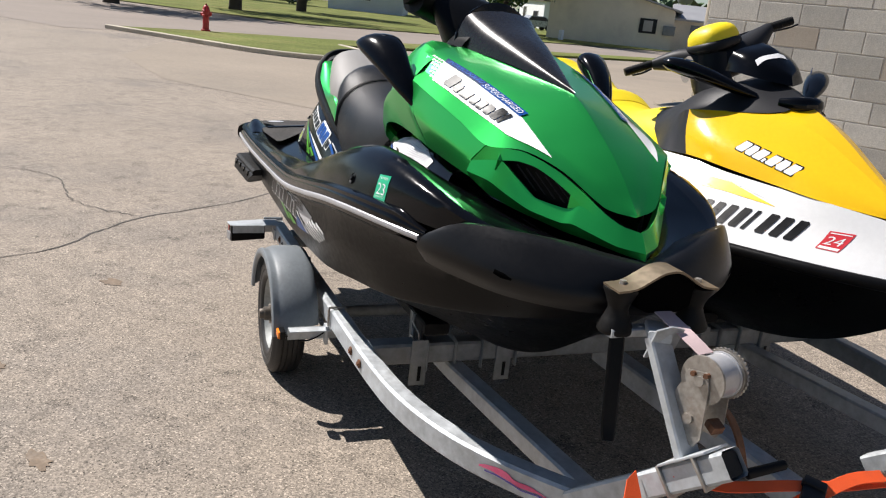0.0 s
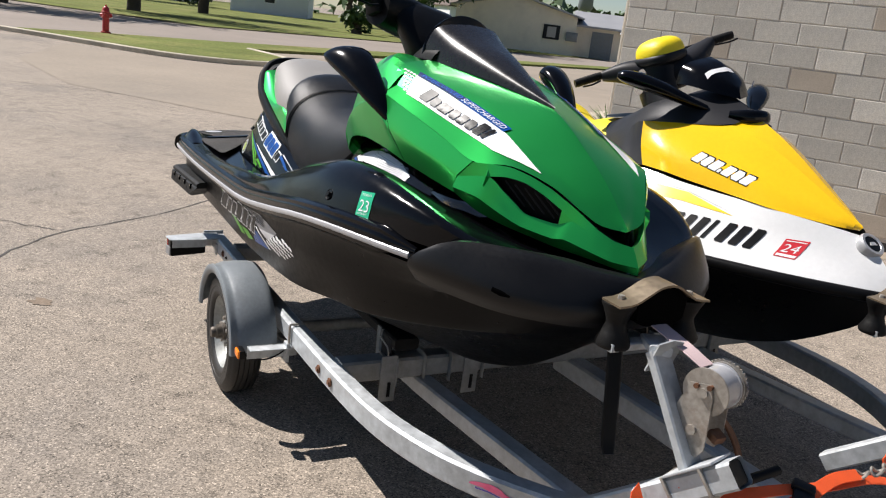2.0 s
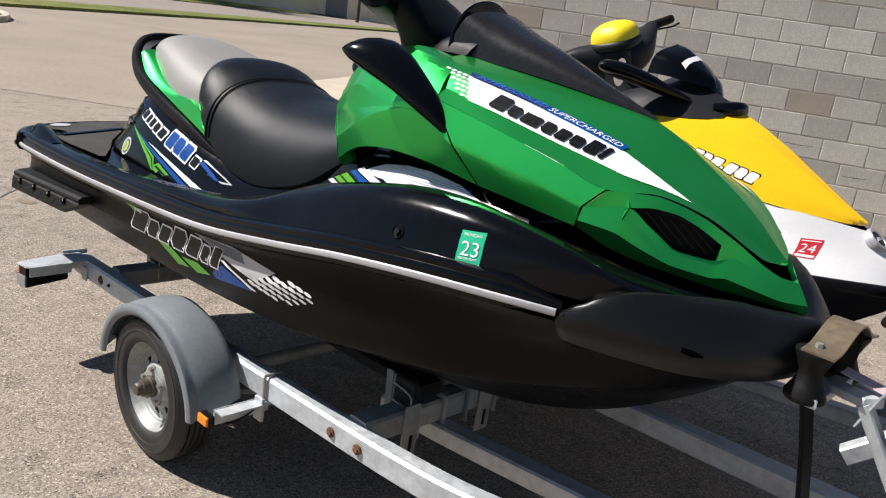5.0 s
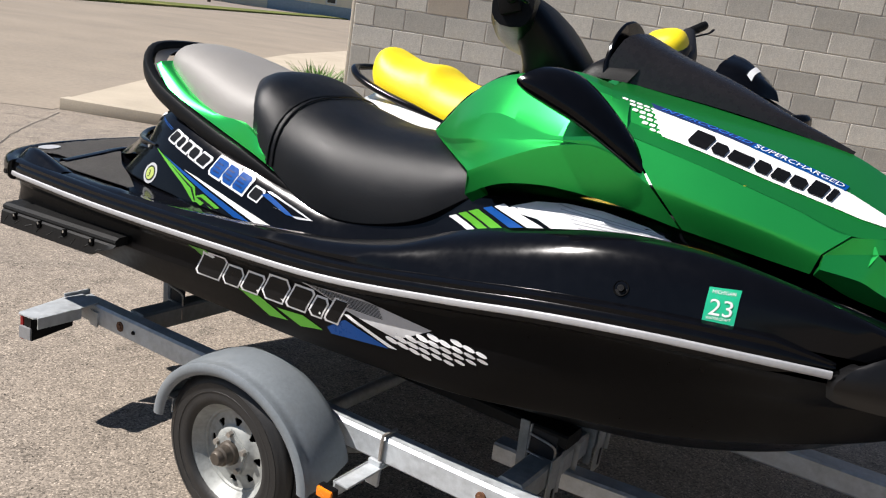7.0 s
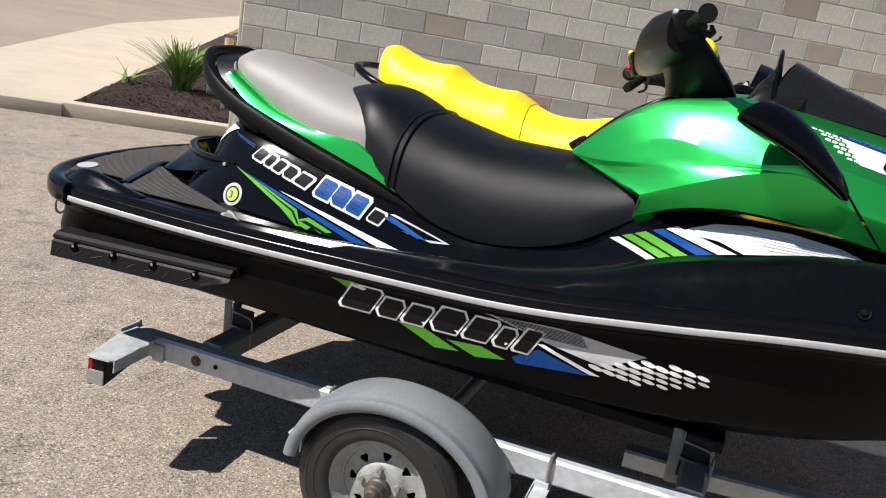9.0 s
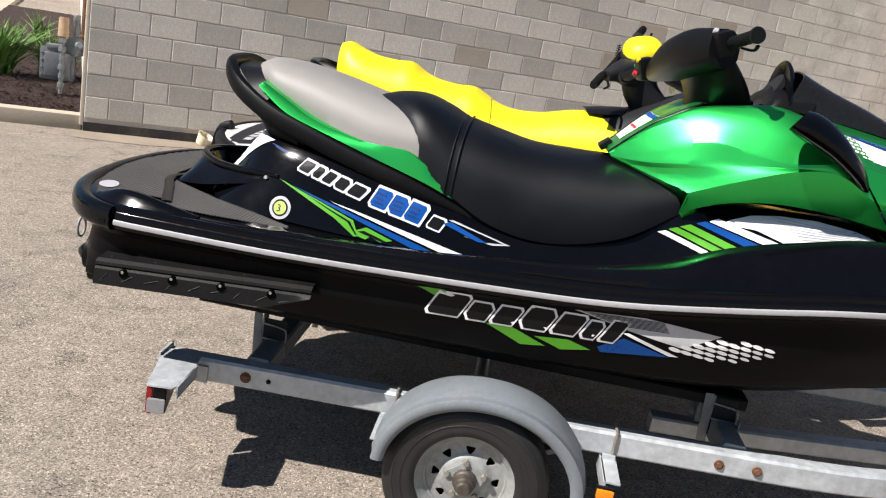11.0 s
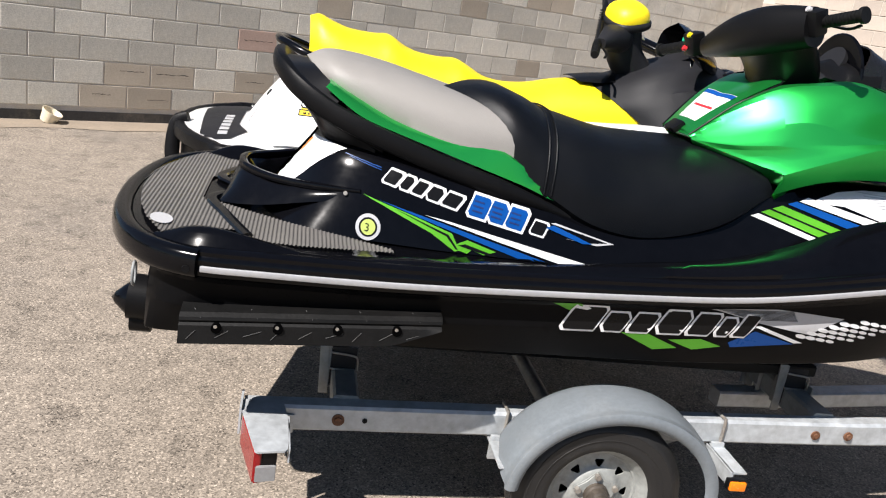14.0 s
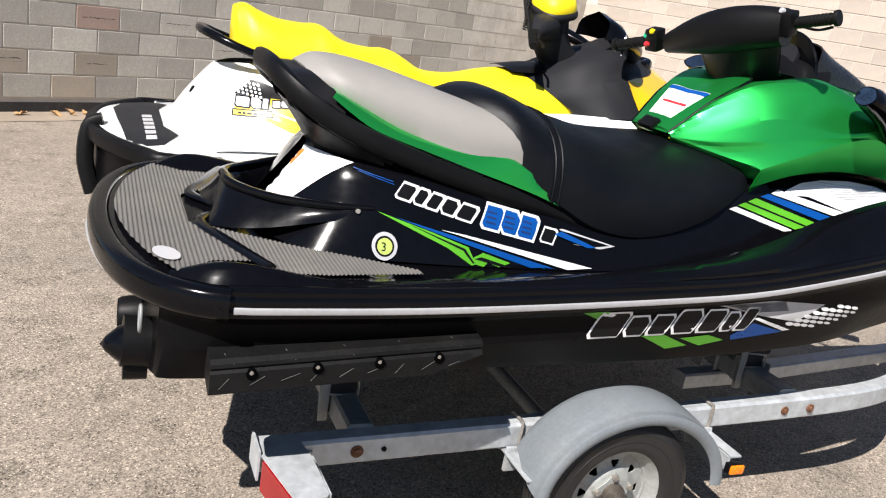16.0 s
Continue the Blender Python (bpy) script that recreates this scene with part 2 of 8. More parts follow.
def flake(name, colour, rough=0.3):
    """A metallic paint under clear coat, with fine sparkle."""
    m = mat(name, colour, rough, 0.88, 0.06, 2.0, 900, 0, 0.35, 0.05)
    return m


GREEN = flake("metallic_green_paint", (0.034, 0.59, 0.104), 0.33)
BLACK = mat("black_gelcoat", (0.0024, 0.0025, 0.0034), 0.14, 0, 0.2, 2, 40, 0, 0, 0.03, (0.008, 0.008, 0.008), 0.05, spec=0.21)
BLACK_DULL = mat("dull_black_hull", (0.0030, 0.0030, 0.0034), 0.34, 0, 0.2, 3, 50, 0.0002, 0, 0.08, (0.006, 0.006, 0.006), 0.15, spec=0.08)
PLASTIC = mat("grained_black_plastic", (0.005, 0.005, 0.0055), 0.42, 0, 0.2, 5, 300, 0.0004, 0, 0.08, (0.02, 0.018, 0.016), 0.2, spec=0.13)
SATIN = mat("satin_black_plastic", (0.0055, 0.0055, 0.0062), 0.40, 0, 0.2, 4, 120, 0.0001, 0, 0.05, (0.015, 0.014, 0.013), 0.12, spec=0.30)
GREYBLACK = mat("charcoal_plastic", (0.015, 0.015, 0.017), 0.5, 0, 0.15, 4, 260, 0.0003, 0, 0.07, spec=0.22)
RUBBER = mat("black_rubber", (0.0045, 0.0045, 0.0045), 0.55, 0, 0.25, 6, 120, 0.0005, 0, 0.1, (0.018, 0.016, 0.015), 0.25, spec=0.2)
VINYL = mat("black_vinyl", (0.0024, 0.0029, 0.0042), 0.42, 0, 0.2, 5, 420, 0.0009, 0, 0.12, (0.008, 0.008, 0.009), 0.15, spec=0.27)
GREYVINYL = mat("grey_vinyl", (0.25, 0.237, 0.22), 0.5, 0, 0.08, 3, 420, 0.0008, 0, 0.06, (0.2, 0.19, 0.17), 0.3)
YELLOWVINYL = mat("yellow_vinyl", (0.86, 0.66, 0.01), 0.45, 0, 0.05, 3, 420, 0.0007, 0, 0.06)
YELLOW = mat("yellow_gelcoat", (0.85, 0.50, 0.008), 0.2, 0, 0.05, 2, 60, 0, 0.4, 0.05)
WHITE = mat("white_gelcoat", (0.76, 0.76, 0.75), 0.22, 0, 0.04, 2, 60, 0, 0.4, 0.06, (0.55, 0.53, 0.48), 0.2)
SILVER = mat("silver_trim", (0.42, 0.42, 0.43), 0.38, 0.3, 0.1, 4, 80, 0, 0, 0.08)
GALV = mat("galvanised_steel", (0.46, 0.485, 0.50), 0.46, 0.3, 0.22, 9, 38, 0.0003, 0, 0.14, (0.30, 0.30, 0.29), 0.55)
# about half as bright as GALV, with brown mottling, for undercarriage and tow eye
GALVDARK = mat("dark_mottled_galvanised_steel", (0.24, 0.25, 0.25), 0.6, 0.2, 0.25, 7, 40, 0.0003, 0, 0.12, (0.16, 0.14, 0.11), 0.5)
FENDERGREY = mat("grey_plastic_fender", (0.165, 0.185, 0.20), 0.42, 0, 0.12, 5, 90, 0.0002, 0, 0.1, (0.2, 0.2, 0.19), 0.4)
ZINC = mat("zinc_plated_steel", (0.36, 0.335, 0.30), 0.42, 0.55, 0.22, 22, 90, 0.0002, 0, 0.12, (0.2, 0.12, 0.07), 0.5)
RUST = mat("rusty_steel", (0.16, 0.075, 0.04), 0.75, 0.4, 0.4, 14, 90, 0.0005, 0, 0.1, (0.3, 0.26, 0.22), 0.4)
RIM = mat("galvanised_rim", (0.31, 0.32, 0.305), 0.48, 0.2, 0.2, 14, 60, 0.0002, 0, 0.12, (0.16, 0.14, 0.11), 0.45)
TYRE = mat("tyre_rubber", (0.0135, 0.013, 0.0128), 0.55, 0, 0.3, 8, 120, 0.0006, 0, 0.08, (0.065, 0.056, 0.045), 0.35)
ORANGE = mat("orange_webbing", (0.78, 0.09, 0.012), 0.75, 0, 0.12, 10, 500, 0.0006, 0, 0.05, (0.5, 0.06, 0.02), 0.3)
AMBER = mat("amber_lens", (0.85, 0.22, 0.01), 0.2, 0, 0.05, 10, 80)
REDLENS = mat("red_lens", (0.27, 0.010, 0.012), 0.15, 0, 0.1, 10, 80)
CLEARLENS = mat("clear_lens", (0.28, 0.28, 0.28), 0.12, 0, 0.1, 10, 80)
WINDSCREEN = mat("smoked_windscreen", (0.013, 0.012, 0.013), 0.28, 0, 0.12, 3, 60, 0, 0.0, 0.05, spec=0.32)
# unreflecting black for shade inside bolt holes and notch, and for the bow stop
RECESS = mat("recess_shade_and_rubber", (0.0012, 0.0012, 0.0013), 0.8, 0, 0.1, 10, 60, spec=0.02)
MIRROR = mat("mirror_glass", (0.7, 0.72, 0.74), 0.04, 1.0, 0.02, 4, 30, 0, 0, 0.02)
MAT_GREY = mat("ribbed_deck_mat", (0.115, 0.108, 0.10), 0.75, 0, 0.15, 6, 200, 0.0005, 0, 0.06, (0.2, 0.18, 0.15), 0.3)
SCUFF = mat("pale_scuff", (0.07, 0.07, 0.068), 0.7, 0, 0.2, 20, 90, spec=0.2)
S_WHITE = mat("white_sticker", (0.78, 0.78, 0.78), 0.35, 0, 0.04, 6, 90)
S_SILVER = mat("pale_grey_sticker", (0.48, 0.48, 0.49), 0.35, 0.1, 0.06, 6, 90)
S_BLACK = mat("black_sticker", (0.005, 0.005, 0.0055), 0.35, 0, 0.1, 6, 90, spec=0.2)
S_GREEN = mat("lime_sticker", (0.09, 0.37, 0.018), 0.35, 0, 0.06, 6, 90)
S_BLUE = mat("blue_sticker", (0.0025, 0.062, 0.27), 0.35, 0, 0.06, 6, 90, spec=0.25)
S_NAVY = mat("navy_sticker", (0.015, 0.03, 0.12), 0.35, 0, 0.06, 6, 90)
S_TEAL = mat("teal_green_sticker", (0.01, 0.42, 0.22), 0.4, 0, 0.06, 6, 90)
S_RED = mat("red_sticker", (0.55, 0.025, 0.035), 0.4, 0, 0.06, 6, 90)
S_YELLOW = mat("yellow_sticker", (0.85, 0.6, 0.01), 0.35, 0, 0.06, 6, 90)
S_PINK = mat("pink_sticker", (0.75, 0.10, 0.22), 0.45, 0, 0.15, 6, 90, 0, 0, 0.1, (0.5, 0.4, 0.42), 0.4)
S_PURPLE = mat("purple_sticker", (0.10, 0.06, 0.32), 0.45, 0, 0.15, 6, 90)

# ---- ground and building ----
def asphalt():
    m = mat("worn_asphalt", (0.245, 0.208, 0.168), 0.85, 0, 0.16, 0.7, 9, 0, 0, 0.05, (0.12, 0.112, 0.105), 0.55, spec=0.3)
    nt = m.node_tree
    p = nt.nodes["Principled BSDF"]
    tc = nt.nodes.new("ShaderNodeTexCoord")
    vo = node(nt, "ShaderNodeTexVoronoi", Scale=170.0, Randomness=1.0)
    v2 = node(nt, "ShaderNodeTexVoronoi", Scale=150.0, Randomness=1.0)
    nt.links.new(tc.outputs["Object"], vo.inputs["Vector"]), nt.links.new(tc.outputs["Object"], v2.inputs["Vector"])
    sep = nt.nodes.new("ShaderNodeSeparateColor")
    nt.links.new(vo.outputs["Color"], sep.inputs[0])
    mr = node(nt, "ShaderNodeMapRange", From_Min=0.0, From_Max=1.0, To_Min=0.58, To_Max=1.40)
    nt.links.new(sep.outputs[0], mr.inputs["Value"])
    old = p.inputs["Base Color"].links[0].from_socket
    sc = nt.nodes.new("ShaderNodeVectorMath")
    sc.operation = "SCALE"
    # pale and dark chips of stone, and hand-wide patches where the binder still shows
    chip = node(nt, "ShaderNodeMapRange", From_Min=0.9, From_Max=0.93, To_Min=0.0, To_Max=0.75)
    nt.links.new(sep.outputs[1], chip.inputs["Value"])
    dark = node(nt, "ShaderNodeMapRange", From_Min=0.9, From_Max=0.93, To_Min=0.0, To_Max=-0.3)
    nt.links.new(sep.outputs[2], dark.inputs["Value"])
    pn = node(nt, "ShaderNodeTexNoise", Scale=5.5, Detail=6.0, Roughness=0.65)
    nt.links.new(tc.outputs["Object"], pn.inputs["Vector"])
    patch = node(nt, "ShaderNodeMapRange", From_Min=0.52, From_Max=0.7, To_Min=0.02, To_Max=-0.36)
    nt.links.new(pn.outputs["Fac"], patch.inputs["Value"])
    total = mr.outputs[0]
    for extra in (chip, dark, patch):
        ad = nt.nodes.new("ShaderNodeMath")
        nt.links.new(total, ad.inputs[0]), nt.links.new(extra.outputs[0], ad.inputs[1])
        total = ad.outputs[0]
    nt.links.new(old, sc.inputs[0]), nt.links.new(total, sc.inputs["Scale"])
    nt.links.new(sc.outputs[0], p.inputs["Base Color"])
    bp = node(nt, "ShaderNodeBump", Strength=0.6, Distance=0.002)
    nt.links.new(v2.outputs["Distance"], bp.inputs["Height"]), nt.links.new(bp.outputs[0], p.inputs["Normal"])
    return m


ASPHALT = asphalt()
CONCRETE = mat("pale_concrete", (0.41, 0.355, 0.275), 0.85, 0, 0.12, 1.5, 60, 0.0006, 0, 0.05, (0.30, 0.26, 0.20), 0.5)
BLOCK = mat("grey_concrete_block", (0.545, 0.515, 0.452), 0.9, 0, 0.26, 3.0, 90, 0.0010, 0, 0.04, (0.40, 0.355, 0.285), 0.7, random_amount=0.22)
BLOCK_BROWN = mat("reddish_concrete_block", (0.40, 0.29, 0.24), 0.9, 0, 0.15, 3.0, 90, 0.0012, 0, 0.04, random_amount=0.15)
BLOCK_TAN = mat("tan_concrete_block", (0.44, 0.38, 0.305), 0.9, 0, 0.15, 3.0, 90, 0.0012, 0, 0.04, random_amount=0.15)
BLOCK_BEIGE = mat("beige_concrete_block", (0.43, 0.37, 0.315), 0.9, 0, 0.14, 3.0, 90, 0.0012, 0, 0.04, (0.36, 0.29, 0.22), 0.4, random_amount=0.10)
MORTAR = mat("pale_mortar", (0.53, 0.485, 0.425), 0.95, 0, 0.15, 5.0, 120, 0.001, 0, 0.03)
# near-black for the shadow line at the wall foot; also the scored marks
FOOTING = mat("shade_line_and_score_dark", (0.035, 0.032, 0.03), 0.85, 0, 0.4, 5, 60, 0.001, 0, 0.05, (0.16, 0.13, 0.1), 0.5)

bm = bmesh.new()
bmesh.ops.create_grid(bm, x_segments=40, y_segments=40, size=450)
solo("ground", bm, ASPHALT, "worn sun-bleached asphalt lot with visible aggregate", "ground", kind="structure")

WALL_Y, WALL_X0 = 6.4, -0.711
COURSE, BLOCKLEN = 0.2032, 0.4064
WALL_X1, ROWS_UP = 10.72, 17

# ---- trailer ----
MID = 1.02
trailer = thing("boat_trailer", (0, MID, 0), "galvanised steel two-place watercraft trailer parked on asphalt", "trailer")


def rise(x):
    return 0.375 + 0.034 * x


def rail_line(s):
    pts = [(-1.0, 0.03), (-0.5, 0.03), (0.0, 0.03), (0.5, 0.03), (0.95, 0.036), (1.2, 0.058), (1.4, 0.108), (1.55, 0.175), (1.7, 0.272), (1.9, 0.43), (2.2, 0.675), (2.5, 0.925)]
    return [(x, y if s > 0 else 2 * MID - y, rise(x)) for x, y in pts]


RAILS = []
for s in (1, -1):
    RAILS.append(part("side_rail", sweep(rail_line(s), rect(0.06, 0.078, 0.008), 70), GALV, trailer, "mottled galvanised side rail"))
    sy = (lambda v: v) if s > 0 else (lambda v: 2 * MID - v)
    # bolts through the rail
    for x, r in ((-0.74, 0.012), (-0.665, 0.005), (0.75, 0.010), (0.865, 0.010)):
        b = rod((x, sy(0.004), rise(x)), (x, sy(-0.008), rise(x)), r, r * 0.9, 6)
        b = rod((x, sy(0.002), rise(x)), (x, sy(-0.003), rise(x)), r * 1.5, r * 1.5, 16, b)
        part("rail_bolt", b, RUST if r > 0.008 else S_BLACK, trailer)
    # u-bolts round the rail at the fender brackets
    for x in (-0.255, 0.43):
        z = rise(x)
        part("u_bolt", sweep([(x, sy(0.056), z - 0.06), (x, sy(0.056), z + 0.046), (x, sy(-0.007), z + 0.046), (x, sy(-0.007), z - 0.06)], ring(0.005, n=8), 24, linear=True, up=(1, 0, 0.01)), ZINC, trailer, "zinc-plated u-bolt")
    # fender brackets, stepped plates
    for x, k in ((-0.275, -1), (0.42, 1)):
        z = rise(x) - 0.075
        b = box((0.05, 0.20, 0.006), (x, sy(-0.055), z + 0.03), 0.001)
        b = box((0.006, 0.19, 0.05), (x + k * -0.02, sy(-0.06), z + 0.008), 0.001, bm=b)
        b = box((0.04, 0.012, 0.075), (x, sy(-0.012), z + 0.01), 0.001, bm=b)
        part("fender_bracket", b, GALV, trailer, "folded galvanised fender bracket")
    # tail light on its plate
    zt = rise(-0.95) + 0.043
    def tail_form(outline, z0, depth, bevel=0.0):
        q = prism(outline, depth, Matrix.Translation((0, 0, z0)), bevel=bevel)
        if s < 0:
            q.transform(Matrix.Translation((0, 2 * MID, 0)) @ Matrix.Diagonal((1, -1, 1, 1)))
            bmesh.ops.reverse_faces(q, faces=q.faces)
        return q
    b = tail_form([(-1.004, 0.02), (-1.002, -0.045), (-0.957, -0.238), (-0.950, -0.243), (-0.883, -0.232), (-0.876, -0.222), (-0.874, -0.105), (-0.882, -0.055), (-0.895, 0.02)], zt - 0.005, 0.005)
    b = merge(b, tail_form([(-0.880, -0.06), (-0.876, -0.06), (-0.870, -0.222), (-0.874, -0.222)], zt - 0.04, 0.04))
    plate = part("light_plate", b, GALV, trailer, "galvanised light guard plate")
    b = tail_form([(-1.010, 0.055), (-1.004, 0.055), (-1.004, -0.045), (-1.010, -0.045)], zt - 0.072, 0.082)
    part("light_bracket", b, GALV, trailer, "bent galvanised end plate")
    part("bracket_tab", tail_form([(-0.905, -0.002), (-0.862, -0.002), (-0.862, -0.008), (-0.905, -0.008)], zt - 0.08, 0.055), GALV, trailer, "small bent tab on the rail")
    tl = part("tail_light", tail_form([(-0.985, -0.05), (-0.940, -0.232), (-0.900, -0.226), (-0.945, -0.045)], zt - 0.094, 0.087, 0.004), S_BLACK, trailer, "square trailer tail light")
    part("lens", tail_form([(-1.001, -0.05), (-0.957, -0.236), (-0.938, -0.232), (-0.983, -0.046)], zt - 0.098, 0.090, 0.004), REDLENS, tl, "red plastic lens")
    part("side_lens", tail_form([(-0.952, -0.242), (-0.900, -0.230), (-0.904, -0.222), (-0.950, -0.232)], zt - 0.090, 0.045, 0.002), CLEARLENS, tl, "clear plastic side lens")
    am = part("side_marker", box((0.055, 0.022, 0.032), (0.40, sy(-0.178), 0.325), 0.004), S_BLACK, trailer, "amber side marker lamp")
    part("lens", box((0.05, 0.012, 0.028), (0.40, sy(-0.190), 0.325), 0.004), AMBER, am, "amber plastic lens")
    part("marker_wire", sweep([(0.40, sy(-0.16), 0.315), (0.40, sy(-0.10), 0.29), (0.41, sy(-0.05), 0.305), (0.42, sy(0.0), 0.345)], ring(0.003, n=6), 16), S_BLACK, trailer)


def cross(x, clamps):
    z = rise(x) + 0.012
    part("cross_member", sweep([(x, 0.052, z), (x, 2 * MID - 0.052, z)], rect(0.075, 0.075, 0.008), 4), GALVDARK, trailer, "dark mottled galvanised cross member")
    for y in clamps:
        part("clamp", sweep([(x - 0.042, y, z - 0.06), (x - 0.042, y, z + 0.042), (x + 0.042, y, z + 0.042), (x + 0.042, y, z - 0.06)], ring(0.011, 0.004, 8), 24, linear=True, up=(0, 1, 0.01)), GALVDARK, trailer, "zinc-plated u-bolt")


cross(-0.72, (0.64, 1.3, 1.4, 1.75, 1.85))
cross(0.80, (0.25, 0.356, 0.458, 0.594, 1.40, 1.50, 1.60, 1.71))
for y in (0.22, 0.545, 1.415, 1.74):
    b = box((0.006, 0.06, 0.17), (0.843, y, 0.385), 0.002)
    part("slotted_plate", b, GALVDARK, trailer, "slotted bracket plate on the cross member")
    part("plate_slot", box((0.003, 0.012, 0.055), (0.8475, y + 0.004, 0.345), 0.001), S_BLACK, trailer)
part("tongue", sweep([(0.75, MID, rise(0.6) - 0.05), (3.6, MID, rise(3.2) - 0.05)], rect(0.078, 0.078, 0.008), 6), GALV, trailer, "galvanised tongue beam")
part("brace", sweep([(0.60, 0.358, rise(0.6) - 0.058), (0.84, 0.365, rise(0.8) - 0.058), (1.74, 0.392, rise(1.7) - 0.02)], rect(0.066, 0.06, 0.007), 6), GALV, trailer)
part("brace", sweep([(0.60, 2 * MID - 0.358, rise(0.6) - 0.058), (0.84, 2 * MID - 0.365, rise(0.8) - 0.058), (1.74, 2 * MID - 0.392, rise(1.7) - 0.02)], rect(0.066, 0.06, 0.007), 6), GALV, trailer)
part("axle", sweep([(0.0, -0.05, 0.245), (0.0, 2 * MID + 0.05, 0.245)], ring(0.026), 4), GALVDARK, trailer)
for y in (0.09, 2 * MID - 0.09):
    part("leaf_spring", sweep([(-0.33, y, 0.315), (-0.15, y, 0.245), (0.0, y, 0.225), (0.15, y, 0.245), (0.33, y, 0.32)], rect(0.045, 0.018, 0.002), 16), GALVDARK, trailer)
# bunks under both hulls, on upright brackets
for y in (0.27, 0.55, 1.41, 1.69):
    part("bunk", sweep([(-1.0, y, 0.500), (0.0, y, 0.508), (0.86, y, 0.515)], rect(0.09, 0.04, 0.006), 10), RUBBER, trailer, "carpeted black bunk board")
    for x in (-0.72, 0.80):
        q = y - 0.05 if y < 0.4 or 1.2 < y < 1.5 else y + 0.05
        b = box((0.028, 0.006, 0.17), (x - 0.062, q, rise(x) + 0.050), 0.002, (0, -3, 0))
        b = box((0.006, 0.05, 0.15), (x - 0.047, q + (0.025 if q < y else -0.025), rise(x) + 0.055), 0.001, bm=b)
        br = part("bunk_bracket", b, GALVDARK, trailer, "folded galvanised bunk bracket")
        part("bracket_plate", box((0.078, 0.005, 0.13), (x - 0.005, q + (0.006 if q < y else -0.006), rise(x) + 0.055), 0.002), GREYBLACK, br, "dark side plate")
        k = -1 if q < y else 1
        for dz in (0.045, 0.098):
            part("wire_clip", sweep([(x - 0.045, q + k * 0.004, rise(x) + dz + 0.006), (x + 0.02, q + k * 0.008, rise(x) + dz), (x + 0.036, q + k * 0.006, rise(x) + dz - 0.012), (x + 0.038, q + k * 0.004, rise(x) + dz - 0.05)], ring(0.0032, n=6), 16), ZINC, br, "bent steel clip")


def wheel(s):
    y0 = -0.112 if s > 0 else 2 * MID + 0.112
    m = Matrix.Translation((0, y0, 0.247)) @ pose(0, 0, 0, 90 * s, 0, 0)
    prof = [(0.150, -0.05), (0.158, -0.060), (0.175, -0.064), (0.18, -0.0625), (0.190, -0.0642), (0.1905, -0.0655), (0.193, -0.0655), (0.1935, -0.065), (0.214, -0.0652), (0.2145, -0.0662), (0.217, -0.066), (0.2175, -0.0645), (0.228, -0.061), (0.23, -0.058), (0.24, -0.054), (0.248, -0.046)]
    for g in (-0.03, -0.01, 0.01, 0.03):
        prof += [(0.2495, g - 0.008), (0.2495, g - 0.003), (0.243, g - 0.002), (0.243, g + 0.002), (0.2495, g + 0.003), (0.2495, g + 0.008)]
    prof += [(0.248, 0.046), (0.24, 0.054), (0.23, 0.058), (0.228, 0.061), (0.2175, 0.0645), (0.217, 0.066), (0.2145, 0.0662), (0.214, 0.0652), (0.1935, 0.065), (0.193, 0.0655), (0.1905, 0.0655), (0.190, 0.0642), (0.18, 0.0625), (0.175, 0.064), (0.158, 0.060), (0.150, 0.05)]
    w = part("wheel", lathe(prof, 56, m=m), TYRE, trailer, "worn black rubber trailer tyre")
    # pressed rim: a dish with eight small rounded windows, stepped up to the lip; third number: half angle of a window
    n, b = 8, bmesh.new()
    rings = [(0.0, 0.026, 0.1), (0.03, 0.026, 0.1), (0.060, 0.028, 0.1), (0.070, 0.024, 0.06), (0.079, 0.016, 0.045), (0.083, 0.014, 0.085), (0.097, 0.012, 0.150), (0.102, 0.012, 0.125), (0.112, 0.011, 0.13), (0.118, 0.011, 0.13), (0.121, 0.017, 0.13), (0.126, 0.018, 0.13), (0.134, 0.030, 0.13), (0.148, 0.046, 0.13), (0.156, 0.056, 0.13), (0.161, 0.056, 0.13), (0.162, 0.050, 0.13), (0.153, 0.040, 0.13)]
    seg, G = n * 10, []
    for r, z, wide in rings:
        row = []
        for j in range(seg):
            c, q, half = j // 10, j % 10, math.pi / n
            u = -half + (half - wide) * q / 3 if q <= 3 else -wide + 2 * wide * (q - 3) / 4 if q <= 7 else wide + (half - wide) * (q - 7) / 3
            a = 2 * half * c + u
            row.append((r * math.cos(a), r * math.sin(a), z))
        G.append(row)
    V = [[b.verts.new(p) for p in row] for row in G]
    for i in range(len(V) - 1):
        for j in range(seg):
            if i in (4, 5, 6) and 3 <= j % 10 <= 6:
                continue
            k = (j + 1) % seg
            b.faces.new((V[i][j], V[i][k], V[i + 1][k], V[i + 1][j]))
    bmesh.ops.remove_doubles(b, verts=b.verts, dist=1e-5)
    bmesh.ops.recalc_face_normals(b, faces=b.faces)
    bmesh.ops.solidify(b, geom=b.faces[:], thickness=0.004)
    b.transform(m)
    rim = part("rim", b, RIM, w, "dull galvanised spoked steel rim")
    part("drum", lathe([(0.0, -0.01), (0.14, -0.012), (0.142, -0.05), (0.0, -0.055)], 32, m=m), S_BLACK, w)
    h = lathe([(0.0, 0.092), (0.018, 0.092), (0.022, 0.086), (0.023, 0.075), (0.029, 0.071), (0.031, 0.05), (0.036, 0.046), (0.038, 0.026)], 24, m=m)
    part("hub_cap", h, mat("dark_hub", (0.09, 0.075, 0.06), 0.5, 0.4, 0.3, 14, 80), w, "dirty grease cap on the hub")
    for i in range(5):
        a = 2 * math.pi * i / 5 + 0.4
